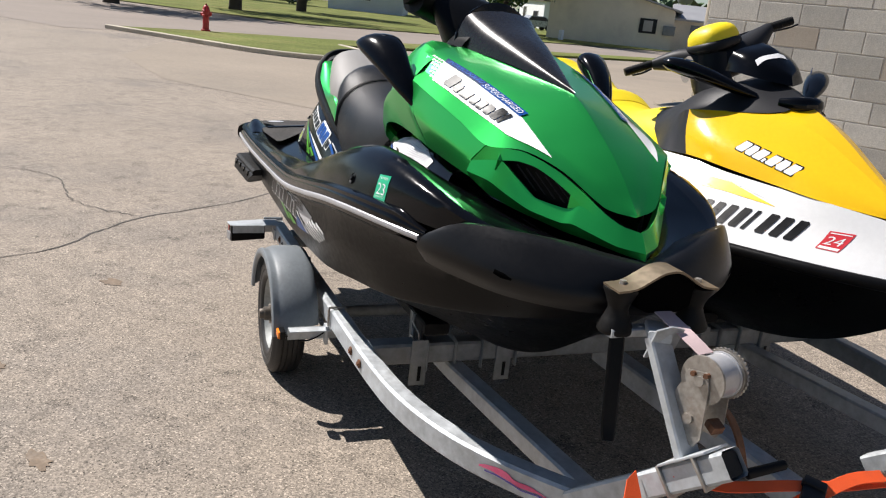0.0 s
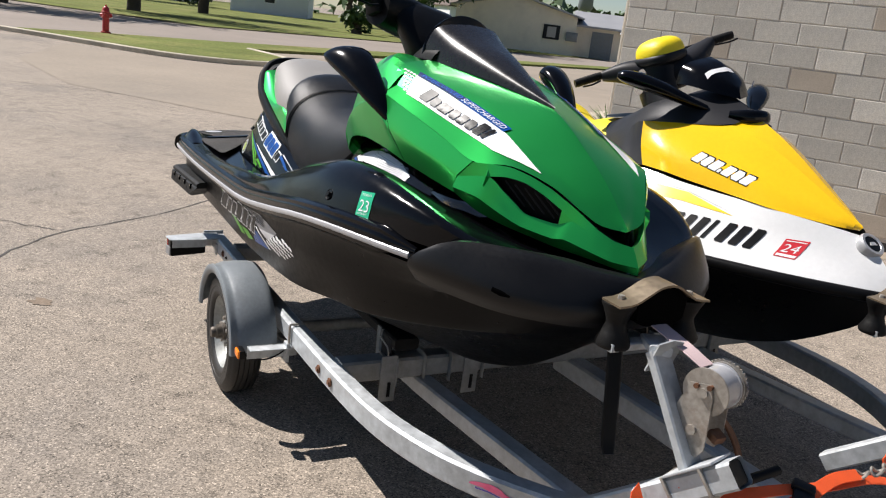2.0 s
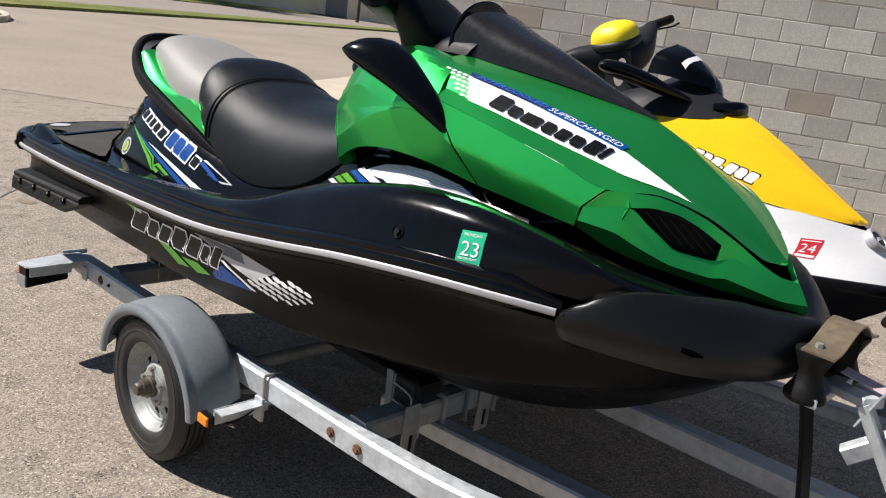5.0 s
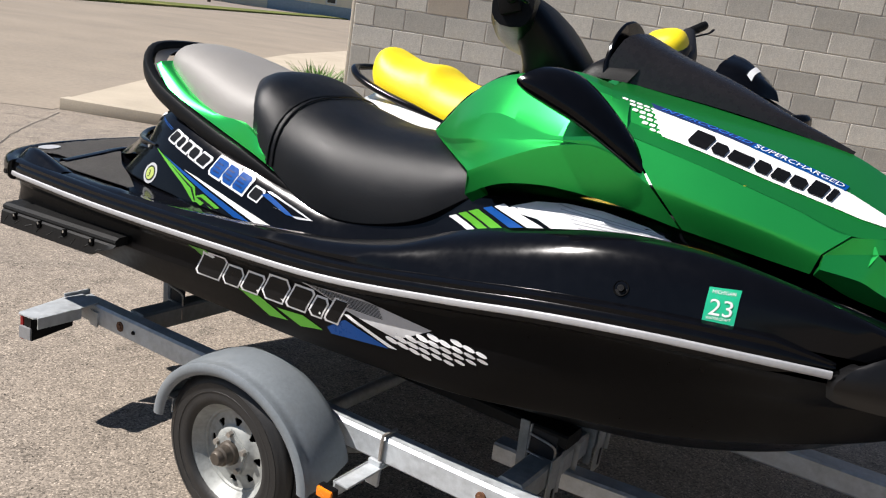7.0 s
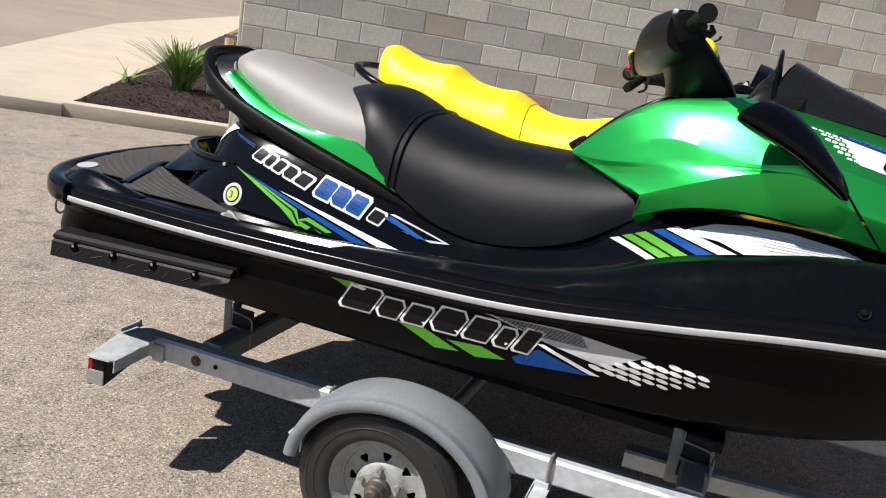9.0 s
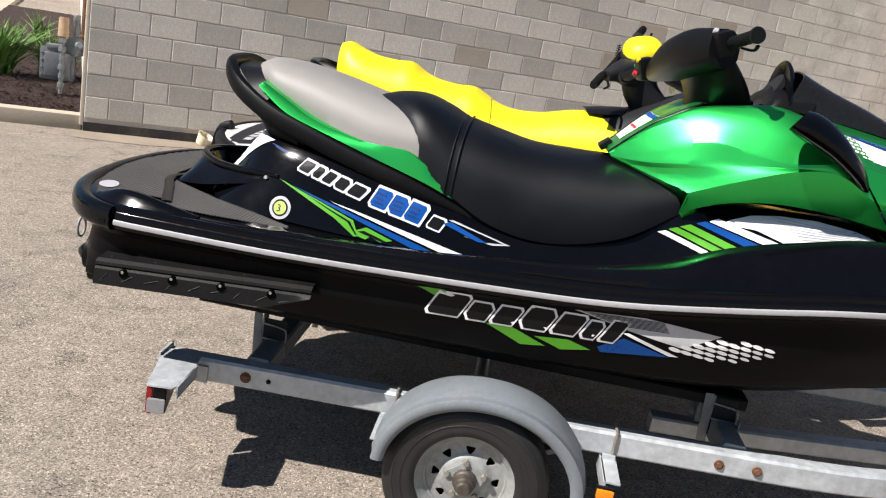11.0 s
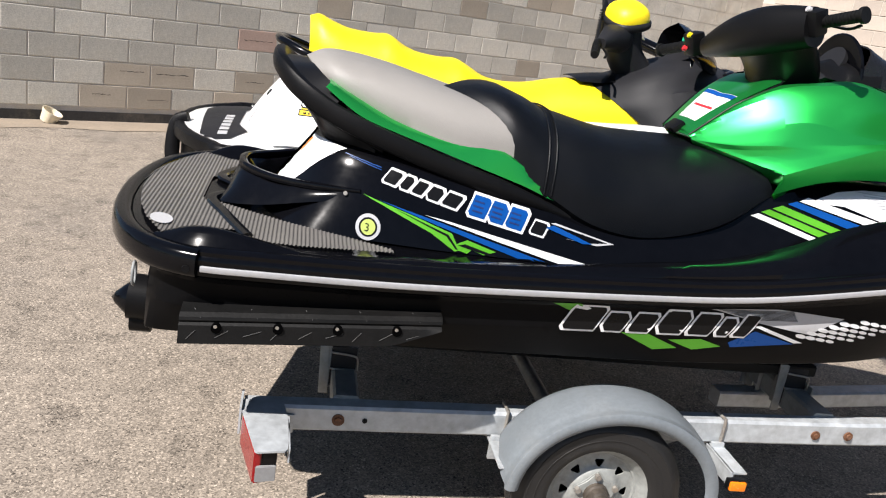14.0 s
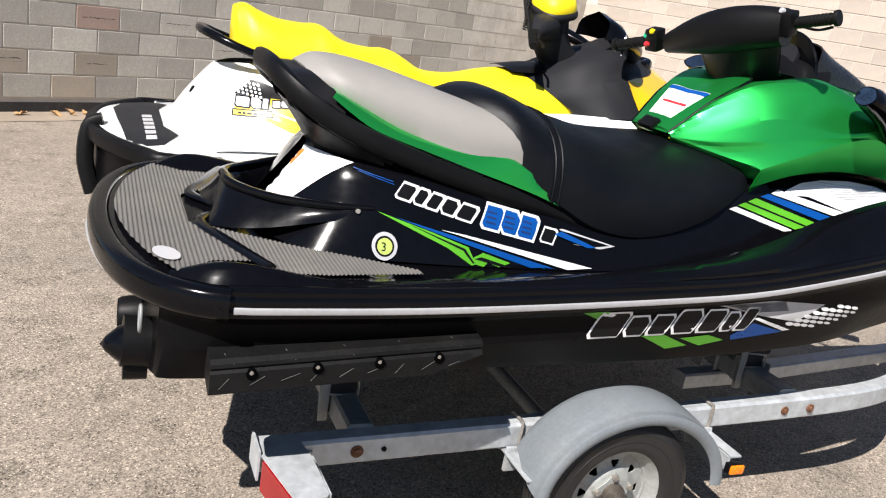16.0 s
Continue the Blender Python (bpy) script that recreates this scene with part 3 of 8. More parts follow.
        o = Vector((0.058 * math.cos(a), 0.058 * math.sin(a), 0.02))
        nb = rod(o, o + Vector((0, 0, 0.024)), 0.0105, 0.009, 6)
        nb.transform(m)
        part("lug_nut", nb, ZINC, w)
    # raised five-armed centre of the dish
    star = [(r * math.cos(2 * math.pi * i / 10 + 0.4), r * math.sin(2 * math.pi * i / 10 + 0.4)) for i in range(10) for r in [0.074 if i % 2 == 0 else 0.054]]
    part("rim_centre", prism(star, 0.010, m @ Matrix.Translation((0, 0, 0.024)), bevel=0.004), RIM, w)


wheel(1), wheel(-1)


def fender(s):
    yy = (lambda v: v) if s > 0 else (lambda v: 2 * MID - v)
    G = []
    prof = [(-0.192, -0.040), (-0.198, -0.036), (-0.203, -0.026), (-0.204, -0.012), (-0.199, -0.003), (-0.190, -0.001), (-0.180, -0.004), (-0.168, 0.000), (-0.150, 0.006), (-0.1, 0.009), (-0.05, 0.007), (-0.03, 0.003), (-0.022, -0.006)]
    for i in range(41):
        row = []
        for v, k in prof:
            inner = min(1, max(0, (v + 0.19) / 0.15))
            a0, a1 = 4 + 9 * inner, 177 - 15 * inner
            a = radians(a0 + (a1 - a0) * i / 40)
            row.append((0.318 * math.cos(a) + 0.030 + math.cos(a) * k, yy(v), 0.268 + 0.268 * math.sin(a) + math.sin(a) * k))
        G.append(row)
    b = bmesh.new()
    grid(b, G)
    bmesh.ops.recalc_face_normals(b, faces=b.faces)
    thick(b, 0.005)
    part("fender", b, FENDERGREY, trailer, "faded grey plastic fender")


fender(1), fender(-1)

# stickers on the curved front of the starboard rail
def rail_face(x0, x1, low, high, n=14, out=0.0022):
    """A strip on the outer face of the starboard rail between two stations; low and high give its edges along it."""
    L = crom(rail_line(1), 400)
    sel = [L[int(i)] for i in np.linspace(np.searchsorted(L[:, 0], x0), np.searchsorted(L[:, 0], x1), n)]
    b, G = bmesh.new(), []
    for i, p in enumerate(sel):
        q = sel[min(i + 1, n - 1)] - sel[max(i - 1, 0)]
        nn = Vector((q[1], -q[0], 0)).normalized() * (0.030 + out)
        f = i / (n - 1)
        G.append([(p[0] + nn.x, p[1] + nn.y, p[2] + low(f)), (p[0] + nn.x, p[1] + nn.y, p[2] + high(f))])
    grid(b, G)
    bmesh.ops.recalc_face_normals(b, faces=b.faces)
    return b


jag = lambda f: float(np.interp(f, [0, 0.12, 0.3, 0.42, 0.5, 0.7, 1.0], [0.0, 0.012, 0.020, 0.016, 0.004, 0.006, -0.012]))
jag_lo = lambda f: float(np.interp(f, [0, 0.2, 0.45, 0.55, 0.8, 1.0], [-0.001, 0.002, -0.004, -0.010, -0.006, -0.0125]))
part("rail_flash", rail_face(1.545, 1.735, jag_lo, jag, 26), S_PINK, trailer, "faded pink flash sticker", 0)
part("rail_flash_line", rail_face(1.56, 1.73, lambda f: jag_lo(f) - 0.007, lambda f: jag_lo(f) - 0.003, 26, 0.0026), S_PURPLE, trailer, "", 0)
for x, w, z0, z1 in ((1.768, 0.014, -0.026, 0.022), (1.786, 0.022, -0.028, -0.018), (1.812, 0.010, -0.02, 0.012), (1.832, 0.020, -0.022, 0.016), (1.862, 0.026, -0.022, 0.018)):
    part("rail_mark", rail_face(x, x + w, lambda f: z0, lambda f: z1, 4, 0.0024), S_PURPLE, trailer, "purple sticker mark", 0)


def winch_stand(c, dx, dz, strap_side):
    """A bow stop with two rollers, its post and, on the near one, the winch."""
    def P(x, y, z):
        return (x + dx, y + c - 0.405, z + dz)
    st = thing("winch_stand", P(1.97, 0.37, 0.42), "galvanised winch stand with black rubber bow rollers", "winch stand", "winch stands")
    part("base_tube", sweep([P(1.80, 0.30, 0.455), P(2.165, 0.410, 0.770)], rect(0.06, 0.06, 0.006), 4, caps=False), GALV, st, "square galvanised base tube")
    part("base_tube_inside", sweep([P(1.80, 0.30, 0.455), P(2.160, 0.409, 0.766)], rect(0.05, 0.05, 0.006), 4), S_BLACK, st)
    for f in (0.66, 0.86):
        o = Vector(P(1.80, 0.30, 0.455)).lerp(Vector(P(2.165, 0.410, 0.770)), f)
        part("u_bolt", box((0.008, 0.075, 0.075), o, 0.003, (0, -40, 21)), ZINC, st)
    part("clamp_plate", box((0.13, 0.085, 0.006), P(2.07, 0.385, 0.735), 0.002, (0, -40, 17)), GALV, st)
    part("post", sweep([P(2.062, 0.386, 0.715), P(1.925, 0.352, 0.945)], rect(0.062, 0.024, 0.004), 4), GALV, st, "flat galvanised post")
    b = prism([(-0.035, -0.03), (0.035, -0.03), (0.035, 0.05), (0.0, 0.06), (-0.035, 0.05)], 0.004, frame_to(P(1.94, 0.36, 0.925), P(1.89, 0.36, 0.945)))
    part("head_plate", b, GALV, st)
    arm = sweep([P(1.945, 0.345, 0.950), P(1.845, 0.405, 0.935)], rect(0.05, 0.02, 0.003), 4)
    part("head_arm", arm, GALV, st)
    part("cross_arm", sweep([P(1.845, 0.28, 0.925), P(1.845, 0.53, 0.925)], rect(0.035, 0.02, 0.003), 4), GALV, st)
    for y in (0.308, 0.512):
        r = lathe([(0.0, 0.0), (0.038, 0.0), (0.041, 0.004), (0.042, 0.012), (0.030, 0.036), (0.0235, 0.054), (0.0245, 0.064), (0.034, 0.088), (0.040, 0.100), (0.040, 0.106), (0.0, 0.110)], 28, m=Matrix.Translation(P(1.828, y, 0.918)))
        ro = part("bow_roller", r, RUBBER, st, "waisted black rubber roller")
        part("roller_bolt", rod(P(1.830, y, 1.030), P(1.830, y, 1.041), 0.009, 0.008, 6), ZINC, ro)
    G = []
    arch = [(0.272, 1.030), (0.315, 1.035), (0.35, 1.053), (0.385, 1.071), (0.425, 1.074), (0.46, 1.058), (0.495, 1.038), (0.538, 1.032)]
    C = crom(arch, 20)
    for y, z in C:
        G.append([P(1.808, y, z), P(1.874, y, z)])
    b = bmesh.new()
    grid(b, G)
    bmesh.ops.recalc_face_normals(b, faces=b.faces)
    thick(b, 0.005)
    V = [(y, z - 0.008) for y, z in C[4:-4]]
    part("bow_stop", prism([(y, z) for y, z in V] + [(0.475, 0.985), (0.445, 0.972), (0.365, 0.972), (0.335, 0.985)], 0.05, Matrix.Translation(P(1.812, 0, 0)) @ Matrix(((0, 0, 1, 0), (1, 0, 0, 0), (0, 1, 0, 0), (0, 0, 0, 1))), bevel=0.003), RECESS, st, "black rubber bow stop")
    part("bridge_strap", b, mat("bronzed_plate", (0.17, 0.13, 0.085), 0.45, 0.4, 0.2, 8, 60, 0.0002, 0, 0.1), st, "worn tan rubber bridge between the rollers")
    part("strap_tail", sweep([P(1.83, 0.405 - 0.09 * strap_side, 0.93), P(1.86, 0.405 - 0.10 * strap_side, 0.82), P(1.885, 0.405 - 0.108 * strap_side, 0.71), P(1.90, 0.405 - 0.113 * strap_side, 0.68)], rect(0.036, 0.012, 0.004), 14, scale=lambda f: 1 if f < 0.9 else 1 - 2.5 * (f - 0.9)), PLASTIC, st, "hanging black rubber strap")
    return st, P


st, P = winch_stand(0.405, 0.0, 0.0, 1)
wi = thing("hand_winch", P(2.03, 0.43, 0.80), "zinc-plated hand winch with a crank bolted to the stand", "winch")
ax = Vector(P(2.04, 0.42, 0.898))
side = Vector((-0.30, 0.95, 0)).normalized()
along_ = Vector((0.95, 0.30, 0)).normalized()
for k in (-0.030, 0.040):
    m = Matrix.Translation(ax + side * k) @ Matrix((along_, Vector((0, 0, 1)), -side)).transposed().to_4x4()
    part("spool_disc", prism([(0.053 * math.cos(2 * math.pi * i / 28), 0.053 * math.sin(2 * math.pi * i / 28)) for i in range(28)], 0.004, m, bevel=0.0008), ZINC, wi, "round zinc-plated spool disc")
    pts = [(-0.045, -0.02), (-0.035, 0.012), (0.012, 0.022), (0.022, -0.01), (0.026, -0.125), (0.012, -0.148), (-0.03, -0.145), (-0.052, -0.10), (-0.055, -0.045)]
    part("side_plate", prism(pts, 0.004, m @ Matrix.Translation((0, 0, 0.005 if k < 0 else -0.005)), bevel=0.0008), ZINC, wi, "folded zinc-plated side plate")
m = frame_to(ax + side * -0.025, ax + side * 0.038)
part("spool", lathe([(0.0, 0.0), (0.05, 0.0), (0.05, 0.003), (0.046, 0.004), (0.047, 0.055), (0.05, 0.056), (0.05, 0.06), (0.0, 0.06)], 32, m=m), SILVER, wi, "spool of pale grey strap")
prof = []
for i in range(72):
    r = 0.056 if i % 2 else 0.0525
    prof.append((r * math.cos(2 * math.pi * i / 72), r * math.sin(2 * math.pi * i / 72)))
part("gear", prism(prof, 0.006, frame_to(ax + side * 0.046, ax + side * 0.052)), ZINC, wi, "toothed zinc gear")
for dx_, dz_, r in ((0.0, 0.0, 0.011), (-0.01, -0.09, 0.012), (0.012, 0.016, 0.006), (-0.018, 0.010, 0.006)):
    o = ax + along_ * dx_ + Vector((0, 0, dz_))
    part("bolt", rod(o - side * 0.046, o - side * 0.028, r, r * 0.9, 8), RUST if r < 0.01 else ZINC, wi)
o = ax + along_ * 0.03 + Vector((0, 0, -0.10))
part("pawl", box((0.03, 0.03, 0.02), o + side * 0.0, 0.004, (0, 20, 0)), RUST, wi)
c0 = ax + side * 0.07 + Vector((0, 0, -0.085))
part("crank_arm", sweep([c0 + Vector((-0.01, -0.05, 0.03)), c0, c0 + Vector((0.04, 0.02, -0.05)), c0 + Vector((0.075, 0.03, -0.13))], rect(0.022, 0.006, 0.001), 12), RUST, wi, "rusty crank arm")
part("crank_handle", rod(c0 + Vector((0.075, 0.03, -0.125)), c0 + Vector((0.085, 0.125, -0.105)), 0.012, 0.011, 14, bevel=0.003), RUBBER, wi, "black crank handle")
part("winch_strap", sweep([ax + Vector((-0.02, -0.01, 0.045)), P(1.96, 0.40, 0.962), P(1.86, 0.405, 0.975)], rect(0.045, 0.003, 0.0008), 8), mat("pale_pink_strap", (0.5, 0.38, 0.38), 0.8, 0, 0.1, 10, 300, 0.0004), wi, "pale strap to the bow eye")
winch_stand(1.535, -0.125, -0.10, -1)

# orange tie-down straps at the front
ts = thing("tie_down_strap", (2.15, 0.60, 0.55), "orange ratchet tie-down strap hooked to the trailer frame", "strap")
part("webbing", sweep([P(2.06, 0.36, 0.690), P(2.12, 0.431, 0.686), P(2.10, 0.639, 0.649), P(2.08, 0.824, 0.612), P(2.05, 1.05, 0.575), P(2.0, 1.327, 0.479)], rect(0.03, 0.003, 0.0008), 40, up=(0.35, 0, 1)), ORANGE, ts)
part("webbing", sweep([P(2.0, 0.56, 0.46), P(2.02, 0.60, 0.505), P(2.078, 0.649, 0.57), P(2.12, 0.70, 0.628), P(2.07, 0.87, 0.618), P(2.06, 0.98, 0.608)], rect(0.032, 0.003, 0.0008), 30, up=(0.5, 0, 1)), ORANGE, ts)
o = P(2.125, 0.690, 0.635)
b = box((0.085, 0.05, 0.018), o, 0.008, (10, -8, 130))
b = box((0.03, 0.052, 0.03), (o[0] - 0.02, o[1] + 0.02, o[2] + 0.006), 0.006, (10, -8, 130), bm=b)
part("buckle", b, GREYBLACK, ts, "black cam buckle")
for i, (dx, dy) in enumerate(((0.0, 0.0), (-0.02, 0.04), (-0.045, 0.075))):
    c0 = Vector(P(2.055 + dx * 0.5, 1.0 + dy * 2.0, 0.603 - 0.25 * dy))
    ln = [c0 + Vector((0.011 * math.cos(a), 0.022 * math.sin(a), 0.008 * math.sin(2 * a))) for a in [2 * math.pi * j / 10 for j in range(10)]]
    part("hook_link", sweep(ln, ring(0.004, n=8), 20, closed=True), ZINC, ts, "steel hook link")
part("webbing", sweep([P(2.01, 1.16, 0.580), P(1.97, 1.26, 0.578), P(1.93, 1.40, 0.585), P(1.9, 1.5, 0.60)], rect(0.028, 0.004, 0.001), 16, up=(1, 0, 0.4)), ORANGE, ts)
b = bmesh.new()
grid(b, [[P(1.985, 0.318, 0.655), P(1.995, 0.292, 0.640)], [P(2.02, 0.316, 0.615), P(2.035, 0.262, 0.600)], [P(2.06, 0.308, 0.575), P(2.075, 0.232, 0.560)], [P(2.10, 0.285, 0.525), P(2.115, 0.215, 0.510)]])
bmesh.ops.recalc_face_normals(b, faces=b.faces)
part("loop", thick(b, 0.003), ORANGE, ts, "orange webbing loop round the base tube")

# ---- green watercraft ----
GC = 0.41
ski = thing("green_personal_watercraft", (0.1, GC, 0.40), "metallic green and black personal watercraft resting on the trailer", "personal watercraft")


def at(c, x, h, z):
    return (x, c - h, z)


keel = [(-1.27, 0, 0.42), (-0.6, 0, 0.42), (0, 0, 0.43), (0.6, 0, 0.46), (1.0, 0, 0.52), (1.3, 0, 0.62), (1.52, 0, 0.75), (1.68, 0, 0.88), (1.77, 0, 0.96)]
chine = [(-1.268, 0.44, 0.61), (-1.225, 0.475, 0.612), (-0.9, 0.495, 0.625), (-0.1, 0.51, 0.648), (0.24, 0.51, 0.66), (0.66, 0.50, 0.69), (0.93, 0.465, 0.728), (1.16, 0.415, 0.758), (1.4, 0.31, 0.805), (1.6, 0.17, 0.86), (1.77, 0, 0.962)]
lip = [(x, max(0, h - 0.055) if h else 0, z - 0.022 * (h > 0)) for x, h, z in chine]
waist = [(-1.264, 0.455, 0.70), (-1.225, 0.50, 0.702), (-1.12, 0.53, 0.706), (-0.6, 0.545, 0.72), (0, 0.546, 0.755), (0.66, 0.54, 0.815), (1.0, 0.505, 0.86), (1.3, 0.42, 0.905), (1.52, 0.30, 0.93), (1.68, 0.17, 0.95), (1.78, 0, 0.978)]
rub = [(-1.262, 0.455, 0.795), (-1.225, 0.51, 0.796), (-1.15, 0.554, 0.798), (-1.02, 0.566, 0.80), (-0.6, 0.569, 0.808), (0, 0.569, 0.838), (0.32, 0.569, 0.864), (0.64, 0.567, 0.915), (0.88, 0.557, 0.957), (1.1, 0.533, 0.984), (1.3, 0.485, 0.995), (1.46, 0.42, 0.995), (1.62, 0.32, 0.985), (1.74, 0.18, 0.975), (1.79, 0.0, 0.975)]
under = [(x, max(0, h - 0.022), z - 0.022) for x, h, z in rub]
bm = skin([waist, under, rub], 130, 3, GC, skin([chine, waist], 130, 4, GC, skin([lip, chine], 130, 2, GC, skin([keel, lip], 130, 5, GC))))
bmesh.ops.remove_doubles(bm, verts=bm.verts, dist=0.0008)
vs = [crom(l, 130)[0] for l in (keel, lip, chine, waist, under, rub)]
bm.faces.new([bm.verts.new(at(GC, *v)) for v in vs[::-1]] + [bm.verts.new(at(GC, v[0], -v[1], v[2])) for v in vs[1:]])
bmesh.ops.recalc_face_normals(bm, faces=bm.faces)
soften(bm, 24, 0.004)
hull = part("hull", bm, BLACK_DULL, ski, "black hull with scuffs and sticker graphics", 18)
# rubbing strake with its silver insert
strake = [at(GC, x, h, z + 0.030) for x, h, z in crom(rub, 320)[:264] if x > -1.140]
for s in (1, -1):
    line = [(x, GC + s * (y - GC), z) for x, y, z in strake]
    part("rub_rail", sweep(line, [(0.0, -0.030), (0.012, -0.026), (0.017, -0.012), (0.013, -0.006), (0.017, 0.004), (0.016, 0.018), (0.011, 0.024), (0.012, 0.034), (0.0, 0.042), (-0.02, 0.04), (-0.02, -0.030)] if s > 0 else [(0.0, -0.030), (-0.012, -0.026), (-0.017, -0.012), (-0.013, -0.006), (-0.017, 0.004), (-0.016, 0.018), (-0.011, 0.024), (-0.012, 0.034), (0.0, 0.042), (0.02, 0.04), (0.02, -0.030)], 90, scale=lambda f: 1 if f < 0.955 else 1 - 0.7 * (f - 0.955) / 0.045), BLACK, ski, "black rubbing strake")
    part("rail_insert", sweep([(x, y - s * 0.019, z - 0.006) for x, y, z in line if x > -1.127], ring(0.005, 0.0085, 8), 60), SILVER, ski, "silver-grey rub rail insert")
# deck
rubtop = [(x, h - 0.006, z + 0.055) for x, h, z in rub]
crest = [(-1.22, 0.45, 0.866), (-1.13, 0.52, 0.868), (-0.9, 0.548, 0.868), (-0.32, 0.545, 0.905), (0, 0.54, 0.935), (0.23, 0.525, 0.955), (0.44, 0.51, 1.0), (0.58, 0.475, 1.058), (0.72, 0.47, 1.103), (0.94, 0.463, 1.158), (1.11, 0.446, 1.174), (1.24, 0.430, 1.168), (1.4, 0.405, 1.140), (1.5, 0.382, 1.110), (1.58, 0.325, 1.086), (1.68, 0.21, 1.068), (1.76, 0.0, 1.05)]
inner = [(-1.22, 0.44, 0.872), (-0.9, 0.50, 0.872), (-0.32, 0.505, 0.895), (0, 0.49, 0.925), (0.23, 0.465, 0.95), (0.44, 0.445, 1.0), (0.58, 0.43, 1.052), (0.72, 0.42, 1.095), (0.94, 0.408, 1.146), (1.11, 0.385, 1.158), (1.24, 0.352, 1.146), (1.4, 0.31, 1.122), (1.5, 0.275, 1.10), (1.6, 0.20, 1.078), (1.66, 0.12, 1.065), (1.72, 0.0, 1.05)]
floor_o = [(-1.2, 0.40, 0.862), (-0.6, 0.46, 0.855), (0, 0.44, 0.85), (0.5, 0.40, 0.87), (0.9, 0.37, 1.0), (1.2, 0.29, 1.10), (1.5, 0.14, 1.06), (1.7, 0.0, 1.03)]
floor_i = [(-1.2, 0.0, 0.862), (-0.9, 0.0, 0.862), (-0.5, 0.2, 0.858), (0, 0.25, 0.85), (0.5, 0.25, 0.87), (0.9, 0.24, 1.0), (1.2, 0.2, 1.08), (1.5, 0.1, 1.04), (1.66, 0.0, 1.02)]
shoulder = []
for x, h, z in crest:
    hr, zr = (float(np.interp(x, [p[0] for p in rubtop], [p[k] for p in rubtop])) for k in (1, 2))
    shoulder.append((x, h + min(0.045, max(0.0, 0.92 * (hr - h))), zr + 0.74 * (z - zr)))
deck = part("deck", skin([rubtop, shoulder, crest, inner, floor_o, floor_i], 70, 3, GC), BLACK, ski, "glossy black deck with raised side walls")
# stern platform and its rounded bumper


STERN = [(-1.388, 0.0), (-1.384, 0.10), (-1.374, 0.20), (-1.355, 0.30), (-1.325, 0.39), (-1.285, 0.46), (-1.235, 0.515), (-1.18, 0.548), (-1.13, 0.564)]


def stern_x(h):
    return float(np.interp(abs(h), [p[1] for p in STERN], [p[0] for p in STERN]))


edge = [at(GC, x, -h, 0.832) for x, h in STERN[:0:-1]] + [at(GC, x, h, 0.832) for x, h in STERN]
part("stern_bumper", sweep(edge, ring(0.028, 0.036, 16, 2.8), 90), BLACK, ski, "scuffed black stern bumper")
for s in (1, -1):
    part("bumper_screw", rod(at(GC, -1.158, s * 0.575, 0.822), at(GC, -1.158, s * 0.588, 0.822), 0.010, 0.009, 14), PLASTIC, ski)
hs = [0.560 - 1.12 * i / 40 for i in range(41)]
part("bumper_trim", sweep([at(GC, stern_x(h) - 0.028 + 0.012 * abs(h), h * 0.98, 0.812) for h in hs[7:-7]], ring(0.004, 0.007, 6), 40), SILVER, ski)
G = []
for i in range(13):
    f = i / 12
    G.append([at(GC, stern_x(h) * (1 - f) + (-0.95) * f + 0.02 * (1 - f), h * (1 - 0.04 * f), 0.858 + 0.008 * math.sin(f * 3.1)) for h in hs])
b = bmesh.new()
grid(b, G)
bmesh.ops.recalc_face_normals(b, faces=b.faces)
part("stern_platform", b, BLACK, ski)
for s in (1, -1):
    rid = skin([[(-1.255, s * 0.475, 0.862), (-1.13, s * 0.545, 0.866), (-0.90, s * 0.548, 0.870)], [(-1.245, s * 0.455, 0.866), (-1.128, s * 0.503, 0.906), (-0.96, s * 0.525, 0.884), (-0.90, s * 0.53, 0.874)], [(-1.235, s * 0.44, 0.862), (-1.12, s * 0.442, 0.866), (-0.90, s * 0.49, 0.870)]], 16, 4)
    bmesh.ops.translate(rid, vec=(0, GC, 0), verts=rid.verts)
    part("deck_ridge", rid, BLACK, ski)


def ribbed(fun, x0, x1, pitch=0.0105, bm=None):
    b, G = bmesh.new(), []
    n = int((x1 - x0) / pitch)
    for i in range(n * 4 + 1):
        x = x0 + (x1 - x0) * i / (n * 4)
        a, c2, z = fun(x)
        k = (0.0, 0.0026, 0.0026, 0.0)[i % 4]
        G.append([at(GC, x, a + (c2 - a) * j / 6, z + k) for j in range(7)])
    grid(b, G)
    bmesh.ops.recalc_face_normals(b, faces=b.faces)
    return merge(bm, b)


def mat_half(x):
    return float(np.interp(x, [-1.352, -1.345, -1.325, -1.29, -1.235, -1.19, -1.15, -1.03], [0.04, 0.12, 0.24, 0.36, 0.475, 0.44, 0.405, 0.40]))


b = ribbed(lambda x: (-mat_half(x), mat_half(x), 0.871), -1.352, -1.178)
for s in (1, -1):
    b = ribbed(lambda x: (s * (0.12 + 0.30 * (x + 1.178) / 0.14), s * mat_half(x), 0.871), -1.178, -1.045, bm=b)
part("stern_mat", b, MAT_GREY, ski, "grey ribbed rubber deck mat", 0)
